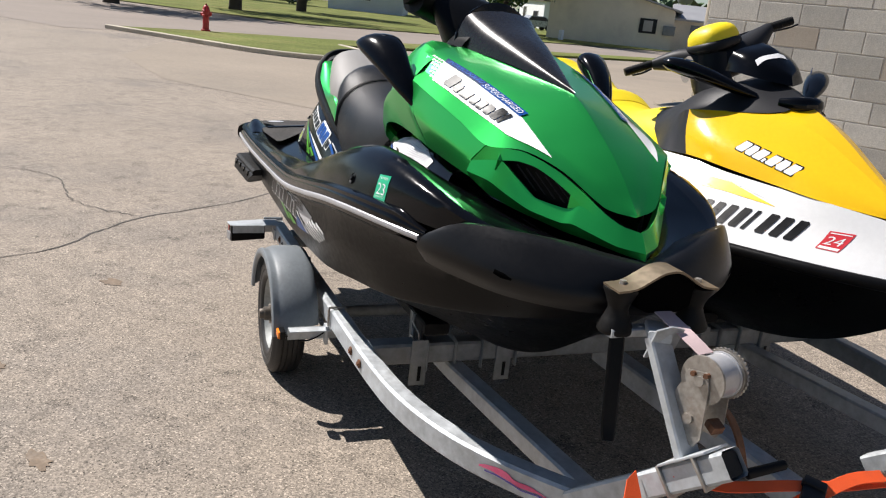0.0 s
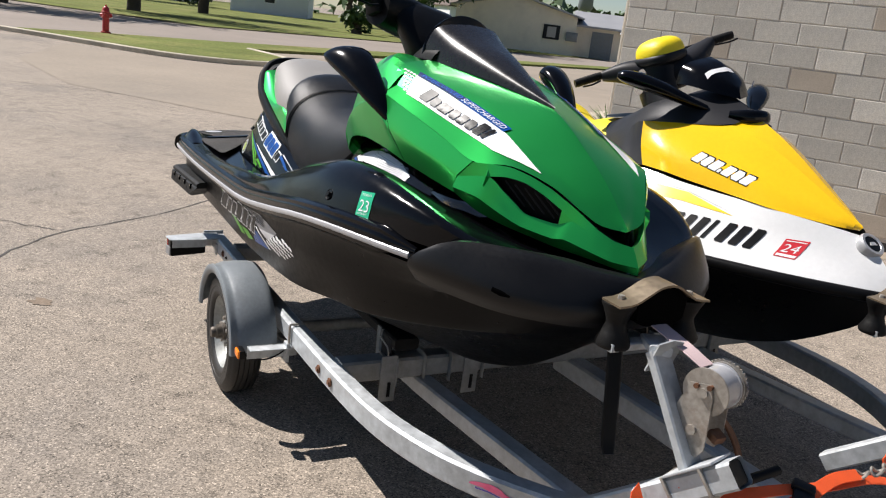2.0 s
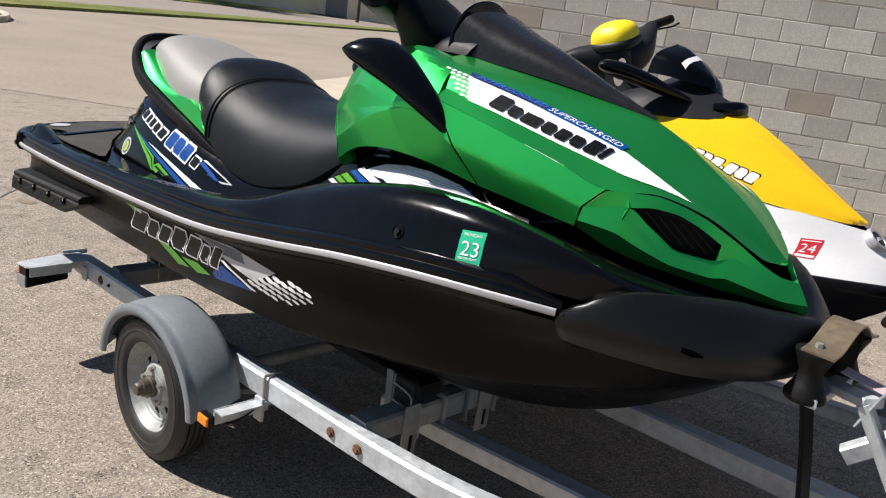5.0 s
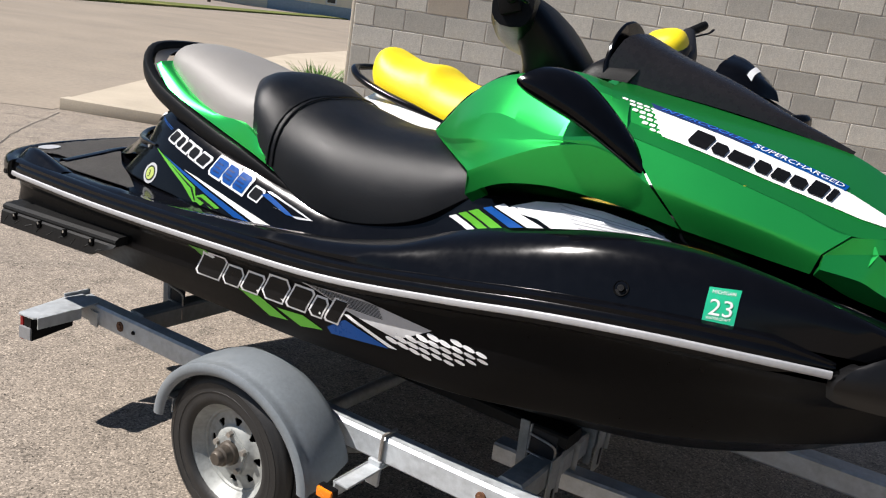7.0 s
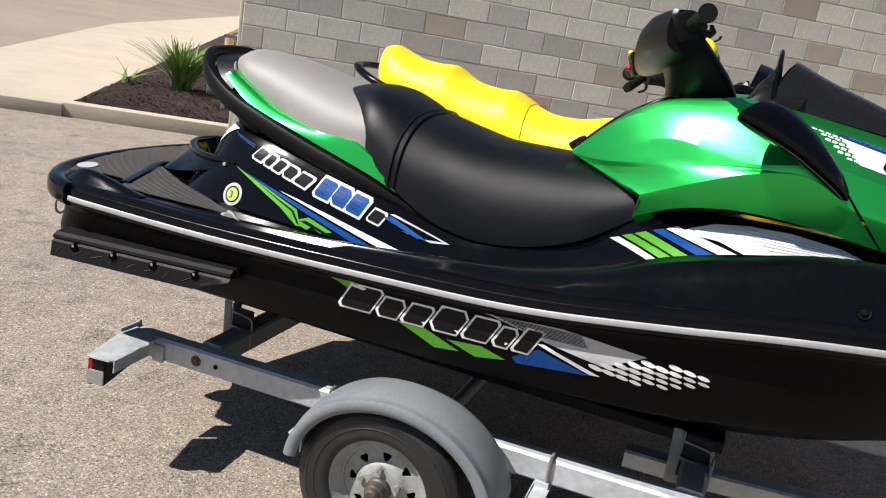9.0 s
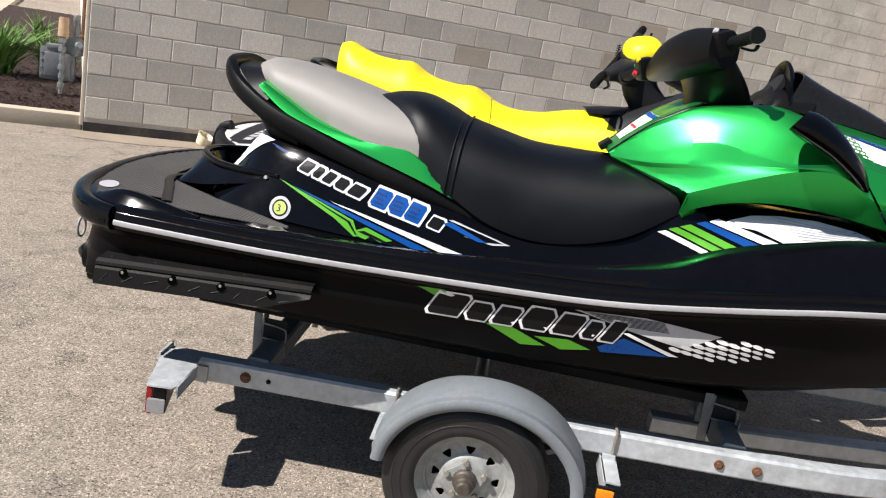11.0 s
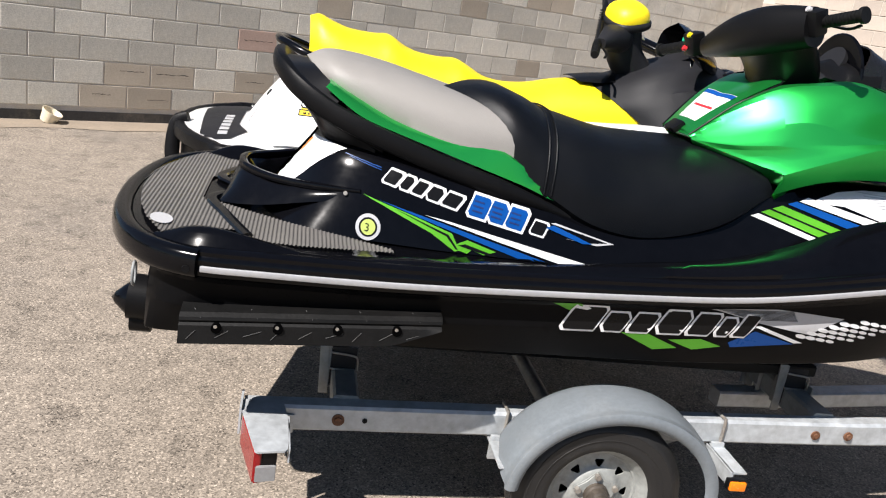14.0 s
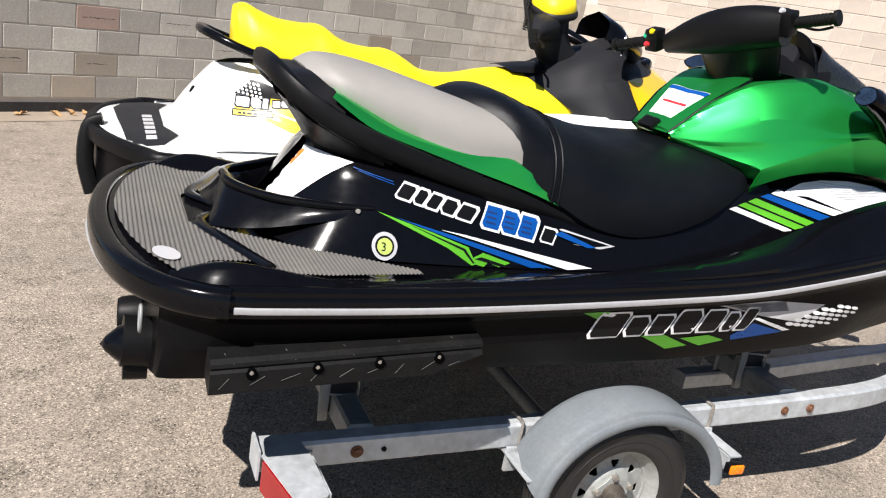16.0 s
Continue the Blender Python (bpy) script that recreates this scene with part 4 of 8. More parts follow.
for s in (1, -1):
    part("side_mat", ribbed(lambda x: (s * float(np.interp(x, [-1.125, -0.94, -0.79, -0.66], [0.165, 0.29, 0.365, 0.44])), s * float(np.interp(x, [-1.125, -1.02, -0.9, -0.66], [0.19, 0.485, 0.49, 0.465])), 0.874), -1.125, -0.66), MAT_GREY, ski, "grey ribbed rubber deck mat", 0)
    groove = [at(GC, -1.10, s * 0.045, 0.876), at(GC, -1.152, s * 0.135, 0.877), at(GC, -1.10, s * 0.28, 0.876), at(GC, -1.03, s * 0.455, 0.876)]
    part("mat_divider", sweep(groove, ring(0.016, 0.008, 8, 2.4), 20), BLACK, ski, "black pointed ridge between the mats")
oval = [[(0.022 * math.cos(a) * 1.6, 0.022 * math.sin(a)) for a in [2 * math.pi * i / 24 for i in range(24)]]]
b = bmesh.new()
b.faces.new([b.verts.new((-1.250 + p[1] * 1.3 - p[0] * 0.25, GC - 0.375 + p[0] * 1.3, 0.8765)) for p in oval[0]])
part("oval_badge", b, S_SILVER, ski)
# pedestal
side_lo = [(-1.03, 0.05, 0.872), (-0.985, 0.20, 0.87), (-0.87, 0.32, 0.868), (-0.6, 0.35, 0.86), (-0.3, 0.345, 0.853), (0, 0.335, 0.853), (0.4, 0.31, 0.90), (0.8, 0.335, 1.02), (1.0, 0.335, 1.09), (1.25, 0.31, 1.12)]
side_mid = [(-1.0, 0.04, 0.915), (-0.945, 0.165, 0.93), (-0.83, 0.285, 0.945), (-0.6, 0.32, 0.945), (-0.3, 0.322, 0.92), (0, 0.31, 0.90), (0.4, 0.258, 1.0), (0.65, 0.288, 1.07), (0.9, 0.302, 1.105), (1.22, 0.30, 1.12)]
side_hi = [(-0.885, 0.03, 1.075), (-0.86, 0.14, 1.085), (-0.79, 0.215, 1.09), (-0.6, 0.255, 1.075), (-0.3, 0.272, 1.01), (-0.1, 0.275, 0.965), (0.1, 0.27, 0.955), (0.35, 0.225, 1.06), (0.5, 0.236, 1.12), (0.65, 0.248, 1.148), (0.85, 0.264, 1.172), (1.05, 0.264, 1.165), (1.2, 0.26, 1.15)]
top_in = [(-0.86, 0.0, 1.13), (-0.6, 0.1, 1.13), (-0.3, 0.1, 1.1), (0, 0.1, 1.08), (0.5, 0.1, 1.15), (1.2, 0.1, 1.17)]
pedestal = part("pedestal", skin([side_lo, side_mid, side_hi, top_in], 60, 3, GC), BLACK, ski, "glossy black seat pedestal with sticker stripes")
# boarding rim round the back of the pedestal
r_up = [(-1.082, 0.0, 0.966), (-1.066, 0.08, 0.963), (-0.99, 0.168, 0.960), (-0.88, 0.242, 0.968), (-0.75, 0.292, 0.980)]
r_out = [(-1.096, 0.0, 0.955), (-1.078, 0.09, 0.950), (-1.0, 0.185, 0.938), (-0.885, 0.258, 0.954), (-0.75, 0.296, 0.972)]
r_low = [(-1.112, 0.0, 0.878), (-1.128, 0.15, 0.876), (-1.02, 0.215, 0.893), (-0.89, 0.268, 0.930), (-0.75, 0.298, 0.962)]
r_in = [(-1.068, 0.0, 0.958), (-1.052, 0.072, 0.955), (-0.978, 0.155, 0.948), (-0.87, 0.228, 0.960), (-0.745, 0.282, 0.976)]
r_deep = [(-1.05, 0.0, 0.905), (-1.03, 0.06, 0.905), (-0.965, 0.14, 0.91), (-0.865, 0.22, 0.93), (-0.745, 0.275, 0.965)]
part("boarding_rim", skin([r_low, r_out, r_up, r_in, r_deep], 40, 2, GC), BLACK, ski, "black moulded boarding rim", 30)
part("rim_lip", sweep([at(GC, x, h, z + 0.004) for x, h, z in r_up[::-1]] + [at(GC, x, -h, z + 0.004) for x, h, z in r_up[1:]], ring(0.013, 0.011, 10, 2.4), 60, scale=lambda f: 0.45 + 0.55 * min(1, 7 * min(f, 1 - f))), BLACK, ski, "rounded lip of the boarding rim")
for s in (1, -1):
    for p in ((-0.787, 0.281, 0.971), (-0.941, 0.216, 0.914)):
        part("rim_bolt", rod(at(GC, p[0], s * (p[1] - 0.02), p[2] - 0.006), at(GC, p[0] - 0.004, s * (p[1] + 0.012), p[2] + 0.003), 0.0075, 0.006, 12), ZINC, ski)
part("front_seat", cushion([(0.240, 0.478, 0.246, 1.105, 1.212, 2.6), (0.13, 0.32, 0.274, 1.0, 1.207, 2.6), (0.0, 0.11, 0.291, 0.945, 1.205, 2.6), (-0.10, -0.07, 0.291, 0.962, 1.222, 2.6), (-0.211, -0.221, 0.281, 1.03, 1.244, 2.6)], GC), VINYL, ski, "black vinyl rider saddle")
part("middle_seat", cushion([(-0.204, -0.214, 0.278, 1.035, 1.242, 2.6), (-0.222, -0.232, 0.281, 1.03, 1.246, 2.6), (-0.28, -0.265, 0.274, 1.06, 1.270, 2.6), (-0.37, -0.315, 0.264, 1.10, 1.294, 2.6), (-0.45, -0.35, 0.252, 1.12, 1.290, 2.6), (-0.53, -0.385, 0.225, 1.135, 1.262, 2.4)], GC), VINYL, ski, "black vinyl seat bolster")
for dx in (-0.010, 0.012):
    prof = []
    for i in range(-12, 13):
        a = i / 12 * math.pi / 2
        h = 0.282 * math.copysign(abs(math.sin(a)) ** (2 / 2.6), a)
        prof.append((-0.214 - dx - 0.010 * (abs(h) / 0.282) ** 1.5, GC + h * 1.002, 1.032 + 0.2145 * abs(math.cos(a)) ** (2 / 2.6)))
    part("seat_seam", sweep(prof, ring(0.0032, 0.003, 6), 48, up=(1, 0, 0.01)), VINYL, ski, "stitched piping across the saddle")
part("rear_seat", cushion([(-0.505, -0.335, 0.258, 1.122, 1.262, 2.6), (-0.60, -0.47, 0.258, 1.108, 1.285, 2.6), (-0.70, -0.62, 0.232, 1.15, 1.308, 2.6), (-0.80, -0.74, 0.203, 1.20, 1.322, 2.5), (-0.88, -0.84, 0.172, 1.245, 1.322, 2.3), (-0.93, -0.905, 0.115, 1.265, 1.298, 2.0)], GC), GREYVINYL, ski, "grey vinyl passenger seat")
# grab hoop and green trim below the seat
hoop = [(-0.14, 0.268, 0.972), (-0.27, 0.272, 1.010), (-0.5, 0.268, 1.068), (-0.70, 0.258, 1.126), (-0.83, 0.24, 1.170), (-0.93, 0.205, 1.222), (-0.985, 0.15, 1.266), (-1.003, 0.075, 1.284)]
line = [at(GC, *p) for p in hoop] + [at(GC, x, -h, z) for x, h, z in hoop[::-1]]
part("grab_hoop", sweep(line, ring(0.019, 0.028, 12, 2.6), 90, scale=lambda f: 0.35 + 0.65 * min(1, 9 * min(f, 1 - f))), PLASTIC, ski, "black passenger grab hoop")
g_lo = [(-0.872, 0.216, 1.240), (-0.82, 0.232, 1.206), (-0.753, 0.248, 1.172), (-0.6, 0.262, 1.130), (-0.439, 0.270, 1.087), (-0.3, 0.276, 1.050), (-0.198, 0.279, 1.016)]
g_hi = [(-0.862, 0.206, 1.252), (-0.80, 0.212, 1.224), (-0.67, 0.232, 1.172), (-0.52, 0.254, 1.140), (-0.42, 0.256, 1.140), (-0.345, 0.262, 1.130), (-0.205, 0.278, 1.024)]
g_in = [(x, h - 0.05, z + 0.005) for x, h, z in g_hi]
part("seat_trim", skin([g_lo, g_hi, g_in], 34, 2, GC), GREEN, ski, "metallic green trim below the seat")
part("tail_cover", skin([[(-0.845, 0.226, 1.190), (-0.91, 0.195, 1.238), (-0.965, 0.135, 1.278), (-0.992, 0.0, 1.292)], [(-0.82, 0.205, 1.228), (-0.868, 0.178, 1.258), (-0.905, 0.11, 1.284), (-0.92, 0.0, 1.290)]], 20, 3, GC), SATIN, ski, "black moulded cover behind the seat")
part("tail_panel", skin([[(-0.955, 0.0, 1.20), (-0.945, 0.11, 1.195), (-0.90, 0.185, 1.165), (-0.72, 0.235, 1.09)], [(-0.90, 0.0, 1.13), (-0.885, 0.11, 1.125), (-0.83, 0.185, 1.11), (-0.72, 0.238, 1.075)], [(-0.85, 0.0, 1.06), (-0.84, 0.12, 1.06), (-0.79, 0.2, 1.06), (-0.7, 0.24, 1.05)]], 20, 3, GC), PLASTIC, ski)
part("hoop_stay", skin([[(-0.99, 0.10, 1.262), (-0.93, 0.19, 1.21), (-0.83, 0.232, 1.158), (-0.70, 0.25, 1.112)], [(-0.95, 0.09, 1.19), (-0.89, 0.18, 1.16), (-0.81, 0.222, 1.125), (-0.70, 0.24, 1.085)]], 14, 3, GC), PLASTIC, ski, "black web below the grab hoop")
# tank
t_lo = [(0.470, 0.262, 1.112), (0.56, 0.292, 1.160), (0.64, 0.310, 1.186), (0.75, 0.318, 1.202), (0.90, 0.320, 1.200), (1.056, 0.311, 1.182)]
t_out = [(0.478, 0.281, 1.178), (0.611, 0.322, 1.247), (0.742, 0.342, 1.303), (0.86, 0.346, 1.318), (0.979, 0.338, 1.262)]
t_in = [(0.252, 0.108, 1.222), (0.343, 0.184, 1.232), (0.452, 0.249, 1.256), (0.58, 0.292, 1.285), (0.703, 0.322, 1.309), (0.82, 0.338, 1.330), (0.899, 0.332, 1.3585)]
t_face = [(0.250, 0.106, 1.226), (0.343, 0.174, 1.264), (0.43, 0.222, 1.306), (0.522, 0.260, 1.336), (0.62, 0.292, 1.331), (0.72, 0.322, 1.322), (0.82, 0.336, 1.340), (0.898, 0.331, 1.3595)]
t_mid = [(0.247, 0.104, 1.229), (0.355, 0.158, 1.320), (0.46, 0.196, 1.384), (0.58, 0.228, 1.420), (0.72, 0.262, 1.424), (0.85, 0.293, 1.392), (0.893, 0.318, 1.366)]
t_sh = [(0.244, 0.100, 1.232), (0.355, 0.132, 1.346), (0.46, 0.148, 1.418), (0.586, 0.165, 1.45), (0.695, 0.18, 1.468), (0.86, 0.22, 1.432)]
t_top = [(0.235, 0.0, 1.232), (0.35, 0.0, 1.335), (0.45, 0.0, 1.385), (0.6, 0.0, 1.40), (0.78, 0.0, 1.42), (0.9, 0.0, 1.42)]
b = None
for two in ((t_lo, t_out), (t_out, t_in), (t_in, t_face)):
    b = skin(two, 44, 4, GC, b)
b = skin([t_face, t_mid, t_sh, t_top], 44, 4, GC, b)
bmesh.ops.remove_doubles(b, verts=b.verts, dist=0.0008)
bmesh.ops.recalc_face_normals(b, faces=b.faces)
tank = part("tank_cover", soften(b, 13, 0.007), GREEN, ski, "metallic green tank cover with a scooped flank", 35)
back = [(0.247, 0.104, 1.226), (0.343, 0.181, 1.204), (0.42, 0.242, 1.190), (0.478, 0.281, 1.176), (0.470, 0.262, 1.112)]
part("tank_skirt", skin([back, [(x + 0.05, h - 0.04, z - 0.05) for x, h, z in back]], 20, 2, GC), GREEN, ski)
lid = skin([[(0.246, 0.094, 1.238), (0.355, 0.127, 1.352), (0.452, 0.140, 1.420), (0.50, 0.12, 1.437)], [(0.243, 0.05, 1.243), (0.355, 0.07, 1.356), (0.455, 0.075, 1.424), (0.5, 0.06, 1.44)], [(0.24, 0.0, 1.243), (0.355, 0.0, 1.354), (0.455, 0.0, 1.414), (0.5, 0.0, 1.432)]], 18, 4, GC)
lidp = part("tank_lid", lid, GREEN, ski)
for s in (1, -1):
    part("lid_seam", sweep([at(GC, 0.243, s * 0.098, 1.2335), at(GC, 0.30, s * 0.117, 1.2955), at(GC, 0.355, s * 0.1305, 1.3495), at(GC, 0.41, s * 0.141, 1.387), at(GC, 0.452, s * 0.1455, 1.4155), at(GC, 0.477, s * 0.139, 1.430), at(GC, 0.490, s * 0.12, 1.437)], ring(0.003, 0.003, 6), 34), S_BLACK, ski, "dark gap round the lid")
part("lid_latch", box((0.045, 0.075, 0.020), at(GC, 0.238, 0.0, 1.246), 0.007, (0, -42, 0)), PLASTIC, ski, "black lid latch")
# hood with its side panels and front mask
h_side = [(0.90, 0.33, 1.36), (1.1, 0.312, 1.32), (1.25, 0.293, 1.286), (1.386, 0.274, 1.252), (1.476, 0.211, 1.258), (1.565, 0.146, 1.228), (1.64, 0.092, 1.178), (1.668, 0.06, 1.157), (1.69, 0.0, 1.146)]
h_low = [(0.86, 0.285, 1.388), (1.012, 0.270, 1.362), (1.2, 0.236, 1.323), (1.39, 0.205, 1.284), (1.507, 0.138, 1.258), (1.60, 0.085, 1.212), (1.66, 0.04, 1.168), (1.692, 0.0, 1.149)]
h_up = [(0.80, 0.225, 1.445), (0.912, 0.213, 1.424), (1.1, 0.19, 1.388), (1.332, 0.153, 1.328), (1.5, 0.085, 1.276), (1.6, 0.045, 1.224), (1.66, 0.02, 1.176), (1.694, 0.0, 1.151)]
h_top = [(0.78, 0.0, 1.478), (1.0, 0.0, 1.455), (1.31, 0.0, 1.388), (1.5, 0.0, 1.296), (1.6, 0.0, 1.232), (1.66, 0.0, 1.182), (1.696, 0.0, 1.153)]
b = skin([h_low, h_up, h_top], 60, 5, GC, skin([h_side, h_low], 60, 4, GC))
bmesh.ops.remove_doubles(b, verts=b.verts, dist=0.0008)
hood = part("hood", soften(b, 12, 0.007), GREEN, ski, "metallic green hood with white logo bands", 30)
p_lo = [(1.062, 0.312, 1.182), (1.13, 0.307, 1.176), (1.24, 0.298, 1.166), (1.330, 0.288, 1.158)]
p_mid = [(0.985, 0.340, 1.265), (1.1, 0.330, 1.248), (1.22, 0.314, 1.230), (1.341, 0.294, 1.205)]
p_hi = [(0.90, 0.331, 1.359), (1.06, 0.3165, 1.328), (1.22, 0.2975, 1.2925), (1.383, 0.275, 1.252)]
for s in (1, -1):
    b = None
    for pair in ((p_lo, p_mid), (p_mid, p_hi)):
        b = skin([[(x, s * -h, z) for x, h, z in l] for l in pair], 24, 3, bm=b)
    bmesh.ops.remove_doubles(b, verts=b.verts, dist=0.0008)
    bmesh.ops.recalc_face_normals(b, faces=b.faces)
    bmesh.ops.translate(b, vec=(0, GC, 0), verts=b.verts)
    part("side_panel", thick(soften(b, 10, 0.006), 0.006), GREEN, ski, "metallic green side panel", 30)


def strip(rows, k=5):
    """Smooth lines through rows of equally many points, keeping them in step."""
    out = []
    for r in rows:
        P = np.array(r, float)
        Q = np.vstack([2 * P[0] - P[1], P, 2 * P[-1] - P[-2]])
        o = []
        for i in range(1, len(Q) - 2):
            p0, p1, p2, p3 = Q[i - 1:i + 3]
            for u in np.linspace(0, 1, k, endpoint=False):
                o.append(0.5 * (2 * p1 + 0.6 * (p2 - p0) * u + (3 * (p2 - p1) * 2 - 0.6 * (2 * (p2 - p0) + p3 - p1)) * u * u + (-4 * (p2 - p1) + 0.6 * (p2 - p0 + p3 - p1)) * u ** 3))
        o.append(P[-1])
        out.append(o)
    return out


# the mask: a lip under the hood, the intake opening, and a lower wing
m_lip = [(1.388, 0.277, 1.249), (1.425, 0.252, 1.254), (1.476, 0.2165, 1.256), (1.52, 0.184, 1.244), (1.565, 0.151, 1.224), (1.607, 0.119, 1.196), (1.625, 0.106, 1.184), (1.668, 0.073, 1.150), (1.70, 0.04, 1.128), (1.725, 0.0, 1.118)]
m_top = [(1.347, 0.293, 1.205), (1.434, 0.251, 1.223), (1.475, 0.225, 1.231), (1.518, 0.195, 1.226), (1.558, 0.164, 1.206), (1.597, 0.131, 1.177), (1.622, 0.112, 1.156), (1.667, 0.081, 1.132), (1.707, 0.045, 1.111), (1.738, 0.0, 1.103)]
m_bot = [(1.347, 0.293, 1.205), (1.434, 0.251, 1.223), (1.466, 0.227, 1.197), (1.495, 0.205, 1.172), (1.525, 0.184, 1.149), (1.594, 0.133, 1.141), (1.622, 0.112, 1.156), (1.667, 0.081, 1.132), (1.707, 0.045, 1.111), (1.738, 0.0, 1.103)]
m_low = [(1.337, 0.288, 1.157), (1.40, 0.262, 1.130), (1.44, 0.236, 1.116), (1.48, 0.21, 1.105), (1.52, 0.183, 1.097), (1.585, 0.137, 1.084), (1.61, 0.118, 1.080), (1.66, 0.08, 1.073), (1.715, 0.04, 1.064), (1.758, 0.0, 1.058)]
m_ridge = [(0.4 * a[0] + 0.6 * c[0] + 0.006, 0.4 * a[1] + 0.6 * c[1] + (0.014 if c[1] else 0), 0.4 * a[2] + 0.6 * c[2]) for a, c in zip(m_bot, m_low)]
b = bmesh.new()
for s in (1, -1):
    for two in ((m_lip, m_top), (m_bot, m_ridge), (m_ridge, m_low)):
        grid(b, [[at(GC, x, s * h, z) for x, h, z in r] for r in strip(two)])
    b.faces.new([b.verts.new(at(GC, p[0], s * p[1], p[2])) for p in (m_top[5], m_bot[5], m_bot[6])])
bmesh.ops.remove_doubles(b, verts=b.verts, dist=0.0006)
bmesh.ops.recalc_face_normals(b, faces=b.faces)
part("front_mask", thick(b, 0.012), GREEN, ski, "metallic green front mask round the intakes", 26)
i_lo = [(x - 0.022, max(0, h - 0.024), z + 0.006) for x, h, z in m_low]
i_hi = [(x - 0.020, max(0, h - 0.022), z - 0.004) for x, h, z in m_lip]
part("air_intake", skin([i_lo, i_hi], 30, 1, GC), PLASTIC, ski, "black mesh air intake")
for s in (1, -1):
    for i in range(5):
        f = 0.18 + 0.16 * i
        a_ = Vector(at(GC, 1.43 + 0.13 * f, s * (0.232 - 0.105 * f), 1.224 - 0.03 * f))
        part("intake_slat", rod(a_, a_ + Vector((0.05, s * 0.036, -0.055)), 0.0022, seg=6), GREYBLACK, ski)
# black bow cap
c_lo = [(1.436, 0.410, 0.972), (1.446, 0.435, 0.965), (1.55, 0.385, 0.955), (1.67, 0.295, 0.945), (1.76, 0.16, 0.94), (1.80, 0.0, 0.94)]
c_mid = [(1.430, 0.425, 1.006), (1.447, 0.459, 1.008), (1.56, 0.411, 1.011), (1.68, 0.322, 1.0), (1.775, 0.178, 0.985), (1.825, 0.0, 0.98)]
c_hi = [(1.458, 0.410, 1.040), (1.476, 0.436, 1.048), (1.55, 0.388, 1.088), (1.63, 0.30, 1.089), (1.70, 0.19, 1.078), (1.755, 0.10, 1.06), (1.795, 0.0, 1.048)]
c_in = [(1.468, 0.400, 1.036), (1.488, 0.412, 1.046), (1.548, 0.362, 1.086), (1.60, 0.26, 1.085), (1.66, 0.15, 1.078), (1.71, 0.08, 1.066), (1.75, 0.0, 1.056)]
cap = part("bow_cap", skin([c_lo, c_mid, c_hi, c_in], 32, 4, GC), SATIN, ski, "scuffed black bow bumper cap")
# solid black bolt and notch forms carry the shade of their recesses
for s in (1, -1):
    for x, h, z, r in ((1.668, 0.318, 1.003, 0.012), (1.455, 0.448, 1.02, 0.007)):
        part("cap_bolt", rod(at(GC, x - 0.02, s * (h - 0.022), z), at(GC, x + 0.006, s * (h + 0.004), z), r, r * 0.8, 12), RECESS, ski)
    part("cap_notch", sweep([at(GC, 1.655, s * 0.332, 1.004), at(GC, 1.672, s * 0.322, 1.000), at(GC, 1.690, s * 0.306, 0.995)], ring(0.010, 0.013, 10), 8, scale=lambda f: 1.0 - 0.65 * f), RECESS, ski, "near-black oval for the shade in the bow cap notch")
# windscreen and dash
w0 = [(0.725, 0.138, 1.468), (0.85, 0.118, 1.455), (1.0, 0.085, 1.440), (1.15, 0.045, 1.418), (1.312, 0.0, 1.386)]
w1 = [(0.758, 0.120, 1.552), (0.85, 0.107, 1.508), (1.0, 0.076, 1.476), (1.15, 0.040, 1.435), (1.314, 0.0, 1.391)]
w2 = [(0.770, 0.080, 1.574), (0.87, 0.070, 1.536), (1.0, 0.050, 1.498), (1.15, 0.028, 1.447), (1.315, 0.0, 1.393)]
w3 = [(0.776, 0.0, 1.582), (0.88, 0.0, 1.543), (1.02, 0.0, 1.501), (1.15, 0.0, 1.452), (1.316, 0.0, 1.394)]
part("windscreen", thick(skin([w0, w1, w2, w3], 26, 3, GC), 0.005), WINDSCREEN, ski, "smoked black windscreen")
d0 = [(0.66, 0.15, 1.44), (0.71, 0.15, 1.46), (0.80, 0.14, 1.46)]
d1 = [(0.67, 0.13, 1.46), (0.71, 0.12, 1.50), (0.82, 0.11, 1.50)]
d2_ = [(0.68, 0.0, 1.465), (0.71, 0.0, 1.525), (0.83, 0.0, 1.52)]
part("dashboard", skin([d0, d1, d2_], 10, 4, GC), PLASTIC, ski, "black instrument pod")
part("gauge", rod(at(GC, 0.715, 0.0, 1.500), at(GC, 0.700, 0.0, 1.508), 0.062, 0.064, 24), GREYBLACK, ski, "round instrument gauge")
part("gauge_hood", sweep([at(GC, 0.735, 0.105 * math.cos(a), 1.465 + 0.105 * math.sin(a)) for a in [math.pi * i / 10 for i in range(11)]], rect(0.075, 0.012, 0.004), 26, up=(1, 0, 0.15)), BLACK, ski, "arched black hood over the gauge")
